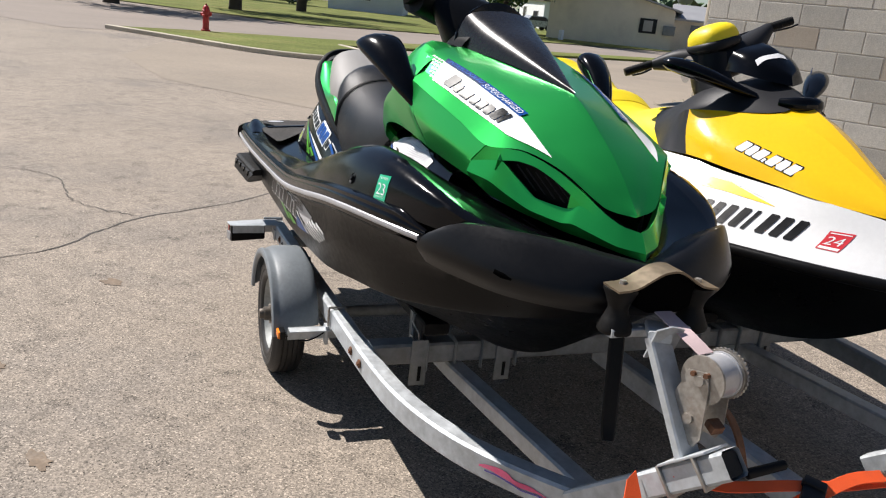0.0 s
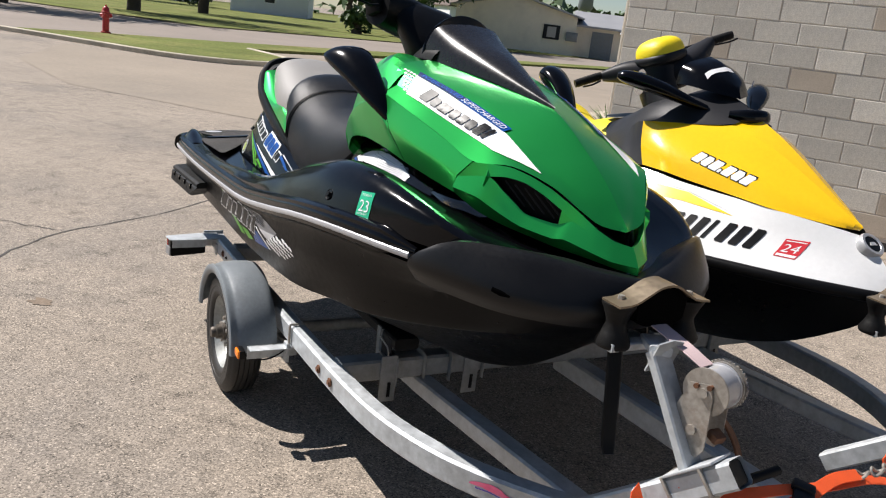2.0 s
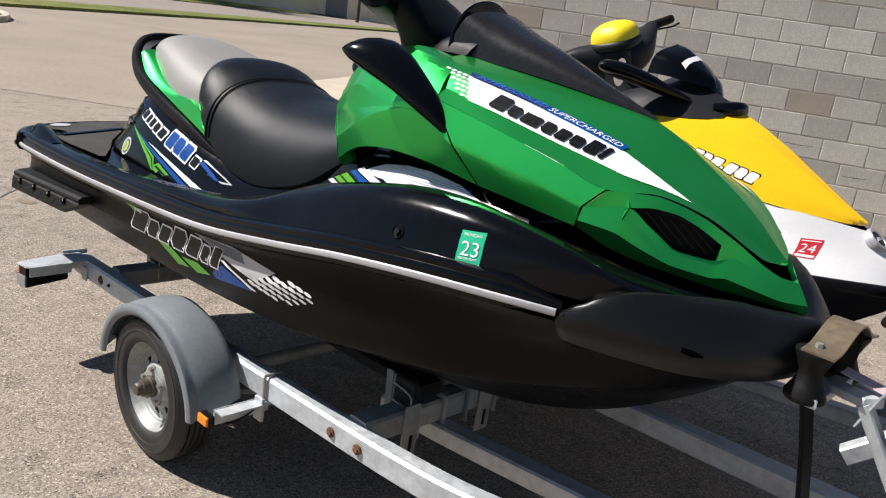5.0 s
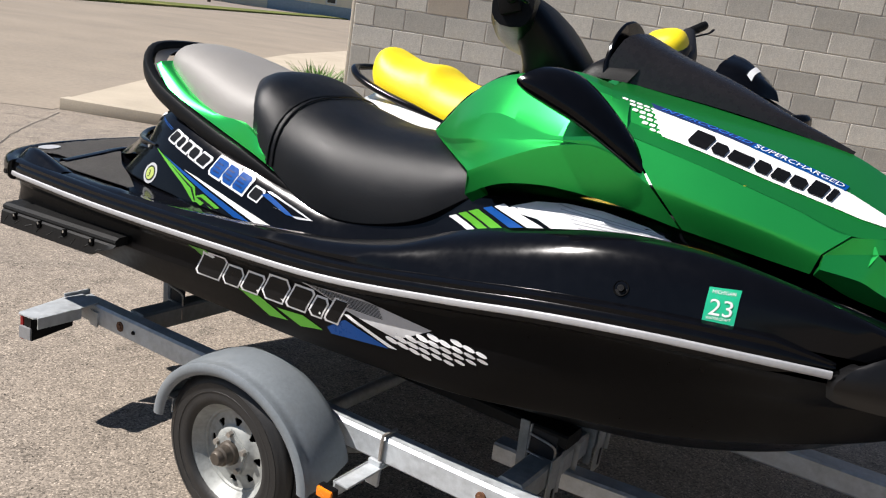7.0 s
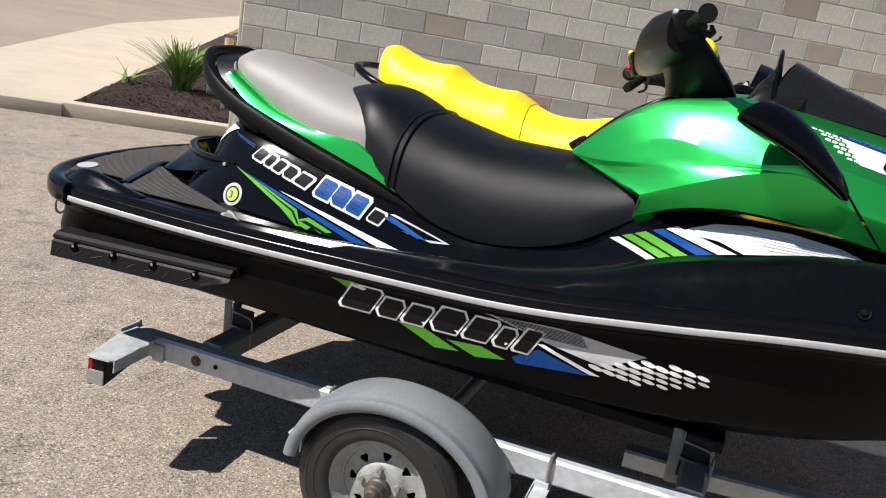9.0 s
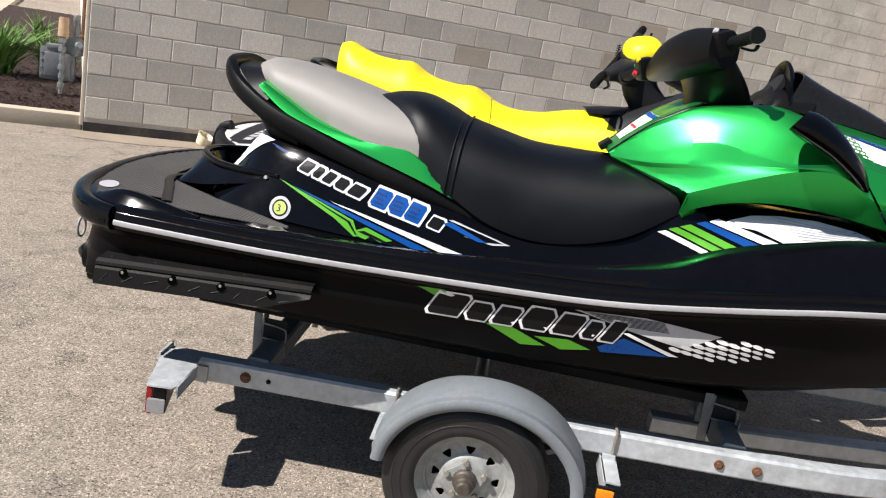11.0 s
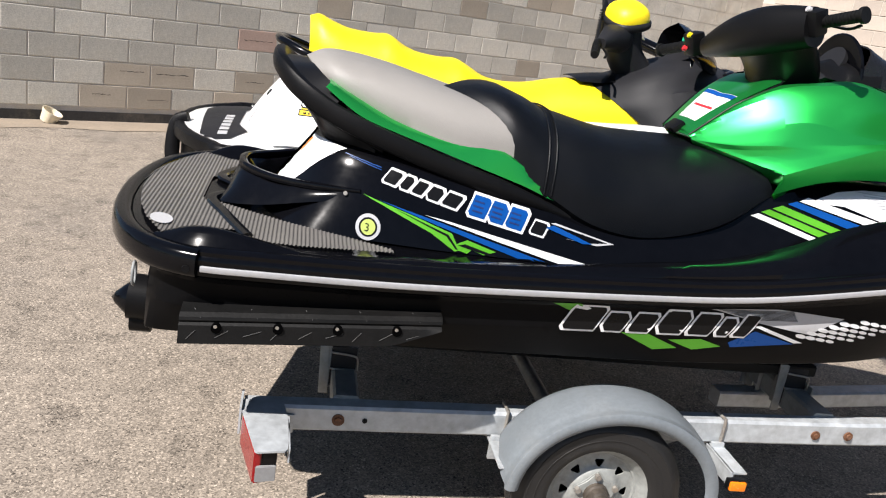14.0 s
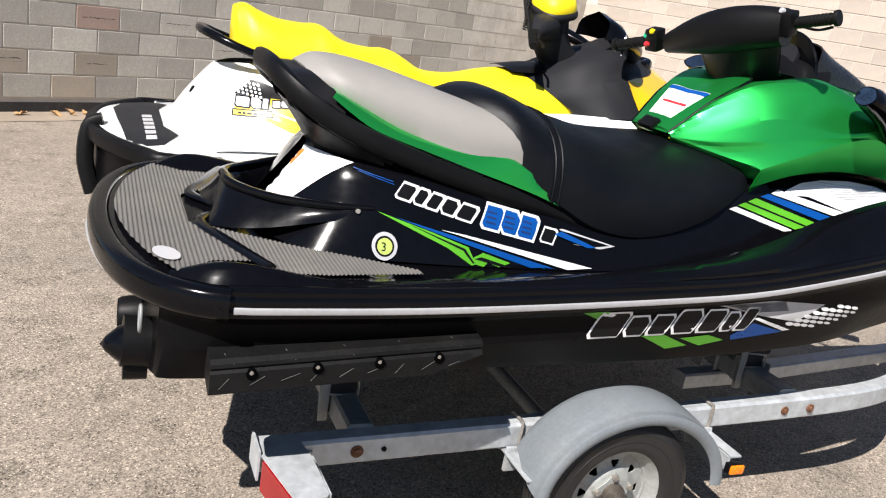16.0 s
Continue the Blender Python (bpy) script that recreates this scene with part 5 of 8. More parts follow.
# mirrors: leaf-shaped housings on slender stalks
for s in (1, -1):
    spine = crom([(0.955, 0.322, 1.285, 0.014, 0.012), (0.905, 0.345, 1.333, 0.033, 0.024), (0.83, 0.368, 1.388, 0.050, 0.034), (0.765, 0.380, 1.423, 0.062, 0.041), (0.72, 0.386, 1.441, 0.066, 0.040), (0.695, 0.388, 1.448, 0.060, 0.034)], 26)
    G = []
    for i, (x, h, z, w, t) in enumerate(spine):
        row = []
        for j in range(18):
            ang = 2 * math.pi * j / 18
            ca, sa = math.cos(ang), math.sin(ang)
            o = w * math.copysign(abs(ca) ** 0.8, ca)
            q = t * sa * (1 - 0.4 * max(0, ca) ** 2)
            row.append(at(GC, x - 0.42 * o * (i / 25) + 0.55 * q, s * (h + o), z + 0.84 * q - 0.10 * o))
        G.append(row)
    b = bmesh.new()
    V = grid(b, G, True)
    b.faces.new(V[0][::-1]), b.faces.new(V[-1])
    bmesh.ops.recalc_face_normals(b, faces=b.faces)
    mo = part("mirror_housing", b, BLACK, ski, "glossy black leaf-shaped mirror housing")
    b = bmesh.new()
    x, h, z, w, t = spine[-1]
    mid = Vector(np.mean(np.array(G[-1]), 0))
    b.faces.new([b.verts.new(mid + (Vector(p) - mid) * 0.88 + Vector((-0.003, 0, 0))) for p in G[-1]])
    part("mirror_glass", thick(b, 0.002), MIRROR, mo, "mirror glass")
# handlebar turned to one side
bar_s, bar_p = Vector((0.538, 0.064, 1.649)), Vector((0.29, 0.772, 1.458))
way = (bar_p - bar_s).normalized()
bars = part("handlebar", rod(bar_s + way * 0.02, bar_p - way * 0.02, 0.012, bm=None), PLASTIC, ski, "black handlebar turned to starboard")
for a, k in ((bar_s, 1), (bar_p, -1)):
    prof = [(0.0, -0.004), (0.023, -0.004), (0.024, 0.0), (0.023, 0.008), (0.0165, 0.010)]
    for i in range(9):
        prof += [(0.0165, 0.020 + 0.011 * i), (0.0182, 0.0205 + 0.011 * i), (0.0182, 0.0255 + 0.011 * i), (0.0165, 0.026 + 0.011 * i)]
    g = lathe(prof + [(0.0165, 0.125), (0.0, 0.125)], 16, m=frame_to(a, a + k * way))
    part("grip", g, RUBBER, bars, "ribbed black rubber grip")
pad = [bar_s + way * 0.15 + Vector((0, 0, 0.002)), bar_s + way * 0.28 + Vector((-0.01, 0, 0.012)), bar_s + way * 0.42 + Vector((-0.01, 0, 0.008)), bar_s + way * 0.555 + Vector((0, 0, -0.005))]
part("bar_pad", sweep([p + Vector((0, 0, -0.012)) for p in pad], ring(0.056, 0.060, 16, 2.5), 28, scale=lambda f: 0.95 - 0.42 * f + 0.42 * math.sin(math.pi * f)), PLASTIC, bars, "thick black handlebar pad")
G = []
for x, z, rx, ry in crom([(0.56, 1.385, 0.100, 0.085), (0.55, 1.45, 0.108, 0.112), (0.518, 1.51, 0.112, 0.138), (0.482, 1.56, 0.098, 0.160), (0.46, 1.60, 0.070, 0.155), (0.452, 1.625, 0.035, 0.09)], 18):
    G.append([(x + u, GC + v, z - 0.20 * v - 0.22 * u * (z > 1.42)) for u, v in ring(rx, ry, 24, 2.5)])
neck = bmesh.new()
V = grid(neck, G, True)
neck.faces.new(V[0][::-1]), neck.faces.new(V[-1])
bmesh.ops.recalc_face_normals(neck, faces=neck.faces)
part("steering_neck", neck, PLASTIC, ski, "black steering neck cover")
for f, cols in ((0.142, ((S_BLUE, 0.012, 0.0), (S_SILVER, 0.0, 0.03))), (0.60, ((S_TEAL, 0.012, 0.006), (S_YELLOW, -0.016, 0.022), (S_RED, 0.0, -0.022)))):
    o = bar_s + way * f
    sw = part("switch_box", box((0.055, 0.05, 0.075), (o.x - 0.012, o.y, o.z), 0.01, (0, -20, math.degrees(math.atan2(way.y, way.x)) - 90)), PLASTIC, bars, "black switch box")
    for mt, dy, dz in cols:
        part("button", rod((o.x - 0.035, o.y + dy, o.z + dz), (o.x - 0.048, o.y + dy, o.z + dz + 0.003), 0.0095, seg=12, bevel=0.002), mt, sw)
o = bar_s + way * 0.11
part("throttle_lever", sweep([o + Vector((0.03, 0.02, -0.01)), o + Vector((0.055, -0.02, -0.012)), o + Vector((0.05, -0.075, 0.0))], ring(0.006, 0.004, 8), 12), PLASTIC, bars, "black throttle lever")
# side stabilisers
for s in (1, -1):
    G = []
    for i in range(31):
        f = i / 30
        x = -1.165 + 0.635 * f
        zc = 0.698 + 0.06 * f * 0.75
        tp = 1.0 if f < 0.8 else 1 - 0.86 * (f - 0.8) / 0.2
        prof = [(0.515, 0.018), (0.578, 0.012), (0.59, 0.004), (0.592, -0.004), (0.588, -0.010), (0.595, -0.016), (0.60, -0.05 * tp - 0.012), (0.585, -0.062 * tp - 0.006), (0.515, -0.05 * tp - 0.005)]
        G.append([at(GC, x, s * (0.515 + (h - 0.515)), zc + dz) for h, dz in prof])
    b = bmesh.new()
    V = grid(b, G, True)
    b.faces.new(V[0][::-1]), b.faces.new(V[-1])
    bmesh.ops.recalc_face_normals(b, faces=b.faces)
    spon = part("side_stabiliser", b, RUBBER, ski, "black moulded side stabiliser fin", 25)
    for x in (-1.077, -0.932, -0.788, -0.642):
        z = 0.672 + (x + 1.165) * 0.071
        # hole is a flush disc, its inner shade put into the colour
        b = rod(at(GC, x, s * 0.585, z + 0.004), at(GC, x, s * 0.6005, z + 0.004), 0.0125, 0.0125, 16)
        hole = part("fin_hole", b, RECESS, spon, "flush near-black disc for the shade in a bolt hole")
        part("fin_bolt", rod(at(GC, x - 0.002, s * 0.598, z + 0.009), at(GC, x - 0.002, s * 0.6015, z + 0.009), 0.0055, 0.0045, 8), ZINC, hole)
    for i in range(9):
        x = -1.145 + 0.066 * i
        z = 0.698 + (x + 1.165) * 0.071
        part("scratch", rod(at(GC, x, s * 0.5995, z - 0.050 + 0.004 * (i % 3)), at(GC, x + 0.020 + 0.011 * (i % 3), s * 0.5975, z - 0.026), 0.0009, seg=5), SCUFF, spon, "paler diagonal scuff")
        if i % 2 == 0:
            part("scratch", rod(at(GC, x + 0.03, s * 0.592, z + 0.004), at(GC, x + 0.012, s * 0.56, z + 0.0155), 0.0009, seg=5), SCUFF, spon)
# jet nozzle, tow eye and ride plate at the stern
nz = [(0.0, 0.0), (0.018, 0.012), (0.042, 0.04), (0.055, 0.08), (0.06, 0.13)]
part("jet_nozzle", lathe(nz, 24, m=Matrix.Translation(at(GC, -1.378, 0.30, 0.617)) @ pose(0, 0, 0, 0, 90, 0)), BLACK, ski, "black jet nozzle cone")
b = rod(at(GC, -1.33, 0.30, 0.625), at(GC, -1.25, 0.30, 0.62), 0.062, 0.062, 20)
b = rod(at(GC, -1.325, 0.30, 0.56), at(GC, -1.27, 0.30, 0.56), 0.035, 0.035, 14, b)
part("exhaust_outlet", b, PLASTIC, ski)
part("tow_eye", sweep([at(GC, -1.30 + 0.0 * i, 0.43 + 0.022 * math.cos(i * math.pi / 6), 0.74 + 0.03 * math.sin(i * math.pi / 6)) for i in range(12)], ring(0.004), 24, closed=True, up=(1, 0, 0)), GALVDARK, ski, "steel tow eye")
part("pump_housing", lathe([(0.06, -0.12), (0.058, 0.0), (0.05, 0.06), (0.045, 0.07), (0.04, 0.02)], 24, m=Matrix.Translation(at(GC, -1.26, 0.0, 0.56)) @ pose(0, 0, 0, 0, -90, 0)), PLASTIC, ski)
part("side_screw", lathe([(0.0, 0.010), (0.007, 0.010), (0.008, 0.003), (0.013, 0.003), (0.016, 0.006), (0.018, 0.0), (0.018, -0.02)], 18, m=frame_to(at(GC, 1.029, 0.519, 1.076), at(GC, 1.035, 0.62, 1.12))), PLASTIC, ski)

# --- stickers on the starboard side ---
SINGLE = {"slash_sticker", "logo_outline", "logo_shape", "word_outline", "word_shape", "number_outline", "number_shape", "dot_sticker", "green_stripe", "fading_dot", "panel_line", "number_line", "pinstripe_sticker"}
SIDE = dict(origin=(0, -0.5, 0), u=(1, 0, 0), v=(0, 0, 1), way=(0, 1, 0))
on_hull, on_ped, on_deck, on_hood = tree(hull), tree(pedestal), tree(deck), tree(hood)


def sticker(name, polys, onto, mt, lift=0.002, label="", where=SIDE, parent=None, cell=0.03):
    if name in SINGLE and len(polys) > 1:
        for q in polys:
            sticker(name, [q], onto, mt, lift, label, where, parent, cell)
        return None
    b = lay(polys, onto, lift=lift, cell=cell, **where)
    return part(name, b, mt, parent or ski, label, 60)


sticker("slash_sticker", [[(-0.242, 0.814), (-0.165, 0.819), (-0.105, 0.783), (-0.15, 0.778)], [(-0.034, 0.744), (0.040, 0.748), (0.145, 0.706), (0.075, 0.695)], [(0.108, 0.732), (0.205, 0.742), (0.272, 0.722), (0.19, 0.704)]], on_hull, S_GREEN, label="lime green slashes on the hull")
sticker("blue_sticker", [[(0.288, 0.738), (0.352, 0.782), (0.488, 0.748), (0.300, 0.722)]], on_hull, S_BLUE)
sticker("white_line_sticker", [[(0.346, 0.796), (0.362, 0.800), (0.515, 0.754), (0.488, 0.751)]], on_hull, S_WHITE)
sticker("silver_sticker", [[(0.200, 0.838), (0.40, 0.853), (0.612, 0.842), (0.515, 0.785), (0.365, 0.806)]], on_hull, S_SILVER, label="pale silver fading band on the hull")
lines = []
for i in range(9):
    f = i / 8
    lines.append([(0.225 + 0.10 * f, 0.839 - 0.022 * f), (0.45 + 0.02 * f, 0.850 - 0.026 * f), (0.45 + 0.02 * f, 0.8485 - 0.026 * f), (0.225 + 0.10 * f, 0.837 - 0.022 * f)])
sticker("pinstripe_sticker", lines, on_hull, S_BLACK, 0.003)
dots = []
for r, (k0, k1) in enumerate(((0, 4), (0, 5), (0, 5), (0, 5), (0, 5), (1, 4))):
    for k in range(k0, k1):
        cx, cz = 0.498 + 0.0335 * k + 0.0300 * r, 0.777 + 0.0125 * r - 0.0036 * k
        w, t = 0.0185 - 0.001 * k, 0.0068 - 0.0005 * k
        dots.append([(cx + w * math.cos(a), cz + t * math.sin(a) - 0.16 * w * math.cos(a)) for a in [2 * math.pi * i / 14 for i in range(14)]])
sticker("dot_sticker", dots, on_hull, S_WHITE, label="rows of white oval dots on the hull")
widths, tall = (0.092, 0.062, 0.060, 0.078, 0.066, 0.040, 0.040), (1.0, 0.78, 0.80, 1.0, 0.95, 0.80, 0.98)
white = moved(blocks(widths, 0.066, 0.55, -0.004, 0.0, 0.016, 0.006, tall), -0.208, 0.742, 2.2)
black = moved(blocks(widths, 0.066, 0.55, 0.0, 0.0, 0.016, 0.0, tall), -0.208, 0.742, 2.2)
sticker("logo_outline", white, on_hull, S_WHITE, 0.0028, "white-outlined black logo shapes on the hull")
sticker("logo_shape", black, on_hull, S_BLACK, 0.0036)
# pedestal
W, N_ = (0.036, 0.026, 0.030, 0.038, 0.044), (0.052, 0.052, 0.052)
sticker("word_outline", moved(blocks(W, 0.035, 0.45, 0, 0, 0.010, 0.006), -0.696, 1.020, -13.2), on_ped, S_WHITE, 0.002, "white-edged dark word shapes on the pedestal")
sticker("word_shape", moved(blocks(W, 0.035, 0.45, 0, 0, 0.010), -0.696, 1.020, -13.2), on_ped, S_BLACK, 0.003)
sticker("number_outline", moved(blocks(N_, 0.056, 0.22, 0, 0, 0.004, 0.007), -0.455, 0.961, -11), on_ped, S_WHITE, 0.0022)
sticker("number_shape", moved(blocks(N_, 0.056, 0.22, 0, 0, 0.004), -0.455, 0.961, -11), on_ped, S_BLUE, 0.0034, "blue number shapes on the pedestal")
sticker("number_line", [q for f in (0.22, 0.45, 0.68) for q in moved(blocks((0.030, 0.030, 0.030), 0.004, 0.2, 0.012, 0.056 * f, 0.026), -0.455, 0.961, -11)], on_ped, S_NAVY, 0.0042)
sticker("letter_outline", moved(blocks((0.040,), 0.034, 0.3, 0, 0, 0, 0.005), -0.268, 0.930, -11), on_ped, S_WHITE, 0.0024)
sticker("letter_shape", moved(blocks((0.040,), 0.034, 0.3), -0.268, 0.930, -11), on_ped, S_BLACK, 0.0034)
sticker("tail_edge", [[(-0.205, 0.957), (-0.190, 0.959), (-0.005, 0.916), (-0.06, 0.908), (-0.16, 0.921), (-0.08, 0.913), (-0.025, 0.917)]], on_ped, S_SILVER, 0.0018)

sticker("tail_sticker", [[(-0.222, 0.946), (-0.195, 0.953), (-0.075, 0.912), (-0.105, 0.911)]], on_ped, S_BLUE, 0.0034)
sticker("fade_line", [[(-0.80 + 0.012 * i, 1.073 - 0.006 * i), (-0.70, 1.052 - 0.006 * i), (-0.70, 1.0505 - 0.006 * i), (-0.80 + 0.012 * i, 1.0715 - 0.006 * i)] for i in range(2)], on_ped, S_BLUE, 0.002)
sticker("green_stripe", [[(-0.746, 0.980), (-0.60, 0.940), (-0.49, 0.906), (-0.475, 0.880), (-0.445, 0.893), (-0.36, 0.868), (-0.27, 0.848), (-0.36, 0.846), (-0.43, 0.868), (-0.455, 0.846), (-0.55, 0.902)]], on_ped, S_GREEN, 0.002, "lime zigzag stripe on the pedestal")
sticker("stripe_gap", [[(-0.66, 0.955), (-0.5, 0.902), (-0.47, 0.866), (-0.476, 0.866), (-0.506, 0.898)], [(-0.47, 0.877), (-0.45, 0.882), (-0.325, 0.849), (-0.345, 0.849)]], on_ped, S_BLACK, 0.003)
sticker("blue_stripe", [[(-0.70, 0.970), (-0.53, 0.932), (-0.195, 0.850), (-0.26, 0.847), (-0.53, 0.922)]], on_ped, S_BLUE, 0.0022)
sticker("white_stripe", [[(-0.57, 0.946), (-0.50, 0.936), (-0.09, 0.858), (-0.175, 0.853), (-0.49, 0.928)]], on_ped, S_WHITE, 0.0024)
circle = lambda r, cx, cz, n=24: [(cx + r * math.cos(2 * math.pi * i / n), cz + r * math.sin(2 * math.pi * i / n)) for i in range(n)]
sticker("round_sticker", [circle(0.034, -0.722, 0.898)], on_ped, S_SILVER, 0.002, "round white and green check sticker")
sticker("round_sticker_ring", [circle(0.025, -0.722, 0.898)], on_ped, S_BLACK, 0.0026)
sticker("round_sticker_disc", [circle(0.020, -0.722, 0.898)], on_ped, mat("pale_lime_sticker", (0.42, 0.5, 0.12), 0.4), 0.0032)
sticker("round_sticker_number", moved(letters("3", 0.030), -0.7305, 0.887), on_ped, S_BLACK, 0.0038, cell=0.05)
# stripes in the footwell
sticker("panel_white", [[(0.60, 1.105), (0.625, 1.122), (0.68, 1.145), (0.76, 1.160), (0.86, 1.168), (0.98, 1.160), (1.06, 1.140), (1.04, 1.112), (0.90, 1.068), (0.85, 1.072), (0.70, 1.108)]], on_ped, S_WHITE, 0.002, "white and grey fading panel beside the seat")
sticker("panel_line", [[(0.74 + 0.015 * i, 1.156 - 0.0075 * i), (1.02, 1.153 - 0.0035 * i), (1.02, 1.1515 - 0.0035 * i), (0.74 + 0.015 * i, 1.154 - 0.0075 * i)] for i in range(8)], on_ped, S_SILVER, 0.003)
sticker("panel_line_white", [[(0.565, 1.103), (0.59, 1.117), (0.84, 1.072), (0.80, 1.058)]], on_ped, S_WHITE, 0.002)
sticker("panel_green", [[(0.455, 1.055), (0.515, 1.083), (0.735, 1.030), (0.655, 1.004)]], on_ped, S_GREEN, 0.002, "lime stripes beside the seat")
sticker("panel_green_gap", [[(0.478, 1.067), (0.486, 1.07), (0.702, 1.018), (0.692, 1.015)]], on_ped, S_BLACK, 0.003)
sticker("panel_edge_white", [[(0.425, 1.04), (0.448, 1.05), (0.645, 1.001), (0.615, 0.994)]], on_ped, S_WHITE, 0.002)
sticker("panel_blue", [[(0.53, 1.09), (0.556, 1.101), (0.80, 1.052), (0.755, 1.037)]], on_ped, S_BLUE, 0.002)
# registration-year sticker on the side deck, with its words
yst = [(1.190, 1.126), (1.248, 1.133), (1.253, 1.054), (1.195, 1.046)]
sticker("year_sticker", [yst], on_deck, S_TEAL, 0.002, "green year sticker with white numerals")
sticker("year_number", moved(letters("23", 0.045, width=0.042), 1.202, 1.075, 5), on_deck, S_WHITE, 0.0032, cell=0.05)
sticker("year_word", moved(letters("MICHIGAN", 0.010, width=0.042), 1.199, 1.116, 6), on_deck, S_WHITE, 0.0032, cell=0.05)
sticker("year_foot", [[(1.195, 1.0575), (1.2525, 1.0655), (1.253, 1.054), (1.195, 1.046)]], on_deck, S_WHITE, 0.0028)
sticker("year_word_low", moved(letters("WATERCRAFT", 0.008, width=0.045), 1.2, 1.066, 6), on_deck, S_WHITE, 0.0032, cell=0.05)
sticker("year_code", [[(1.205 + 0.006 * i, 1.0515 + 0.0008 * i), (1.209 + 0.006 * i, 1.052 + 0.0008 * i), (1.209 + 0.006 * i, 1.058 + 0.0008 * i), (1.205 + 0.006 * i, 1.0575 + 0.0008 * i)] for i in range(7)], on_deck, S_BLACK, 0.0034)
# logo bands on both sides of the hood: u along the band, v across it
for s in (1, -1):
    a0, a1, a2 = (Vector(at(GC, x, s * h, z)) for x, h, z in ((1.012, 0.271, 1.362), (1.391, 0.207, 1.281), (0.912, 0.213, 1.423)))
    u = (a1 - a0).normalized()
    v = ((a2 - a0) - u * (a2 - a0).dot(u)).normalized()
    n = u.cross(v)
    if n.z < 0:
        n = -n
    H = dict(origin=a0, u=u, v=v, way=-n)
    sticker("logo_band", [[(-0.105, 0.066), (-0.05, -0.009), (0.385, -0.011), (0.43, -0.002), (0.535, 0.026), (0.35, 0.060)]], on_hood, S_WHITE, 0.0022, "white logo band across the green hood", H, cell=0.014)
    row = []
    for r in range(6):
        f = (5 - r) / 5
        for c2 in range(5):
            row.append(slab(-0.09 - 0.088 * f + 0.0175 * c2 + 0.006 * (r % 2), 0.0135, 0.0078, 0.2, -0.002 + 0.0125 * (5 - r), 0.3))
    sticker("fading_dot", row, on_hood, S_WHITE, 0.0022, "", H)
    sticker("word_band", [[(-0.10, 0.066), (-0.115, 0.086), (0.135, 0.086), (0.135, 0.064)]], on_hood, S_NAVY, 0.0034, "navy band with pale words", H, cell=0.014)
    word = moved(letters("INTERCOOLED", 0.0185, 0.3, 0.21), -0.085, 0.069)
    big = moved(letters("SUPERCHARGED", 0.023, 0.25, 0.20), 0.132, 0.0655, -1)
    if s < 0:
        word, big = [[(0.045 - p[0], p[1]) for p in q] for q in word], [[(0.465 - p[0], p[1]) for p in q] for q in big]
    sticker("small_word", word, on_hood, mat("bright_blue_print", (0.03, 0.16, 0.6), 0.4), 0.0054, "", H, cell=0.02)
    sticker("word_plate", [[(0.125, 0.062), (0.133, 0.087), (0.343, 0.083), (0.338, 0.058)]], on_hood, S_BLUE, 0.0036, "", H, cell=0.014)
    sticker("big_word", big, on_hood, S_WHITE, 0.0058, "", H, cell=0.02)
    sticker("logo_shape", blocks((0.046, 0.034, 0.050, 0.034, 0.032, 0.034, 0.034, 0.014), 0.033, 0.22, 0.0, 0.001, 0.006, 0, (1.35, 1.0, 0.95, 1.0, 1.0, 1.0, 1.35, 1.35)), on_hood, S_BLACK, 0.0052, "black logo shapes", H, cell=0.014)
# warning label on the back of the pedestal and on the lid
B = dict(origin=(-0.92, GC - 0.12, 1.0), u=Vector((0.53, -0.85, 0)), v=Vector((0, 0, 1)), way=Vector((0.80, 0.55, -0.22)).normalized())


def uv(w, p):
    """Where a place falls on the plane of a sticker."""
    k = Matrix((w["u"], w["v"], w["way"])).transposed().inverted() @ (Vector(p) - Vector(w["origin"]))
    return k.x, k.y


lab = [uv(B, at(GC, *p)) for p in ((-0.994, 0.0, 0.928), (-0.945, 0.165, 0.965), (-0.80, 0.222, 1.083), (-0.85, 0.12, 1.083), (-0.875, 0.01, 1.075))]
sticker("warning_label", [lab], on_ped, S_WHITE, 0.002, "white warning label with lines of small print", B, cell=0.02)


def inlab(f, g):
    a_, b_, c_, d_ = lab[0], lab[1], lab[2], lab[4]
    return tuple((1 - g) * ((1 - f) * a_[i] + f * b_[i]) + g * ((1 - f) * d_[i] + f * c_[i]) for i in (0, 1))


sticker("label_mark", [[inlab(0.08, 0.62), inlab(0.2, 0.60), inlab(0.2, 0.92), inlab(0.05, 0.95)]], on_ped, mat("orange_print", (0.8, 0.22, 0.03), 0.5), 0.003, "", B)
for g in (0.12, 0.2, 0.28, 0.36, 0.44, 0.52):
    sticker("label_print", [[inlab(0.12, g), inlab(0.45, g), inlab(0.45, g + 0.018), inlab(0.12, g + 0.018)]], on_ped, S_SILVER, 0.003, "", B)
for g in (0.62, 0.70, 0.78, 0.86):
    sticker("label_print", [[inlab(0.3, g), inlab(0.85, g), inlab(0.85, g + 0.018), inlab(0.3, g + 0.018)]], on_ped, S_SILVER, 0.003, "", B)
T = dict(origin=(0.40, GC, 1.40), u=(1, 0, 0), v=(0, 1, 0), way=(0, 0, -1))
on_lid = tree(lidp)
sticker("lid_label", [[(-0.128, -0.058), (-0.03, -0.098), (-0.03, 0.098), (-0.128, 0.058)]], on_lid, S_WHITE, 0.002, "white label with blue and red bands on the lid", T)
sticker("lid_label_blue", [[(-0.046, -0.094), (-0.032, -0.098), (-0.032, 0.098), (-0.046, 0.094)]], on_lid, S_BLUE, 0.003, "", T)
sticker("lid_label_red", [[(-0.090, -0.065), (-0.083, -0.065), (-0.083, 0.055), (-0.090, 0.055)]], on_lid, S_RED, 0.003, "", T)

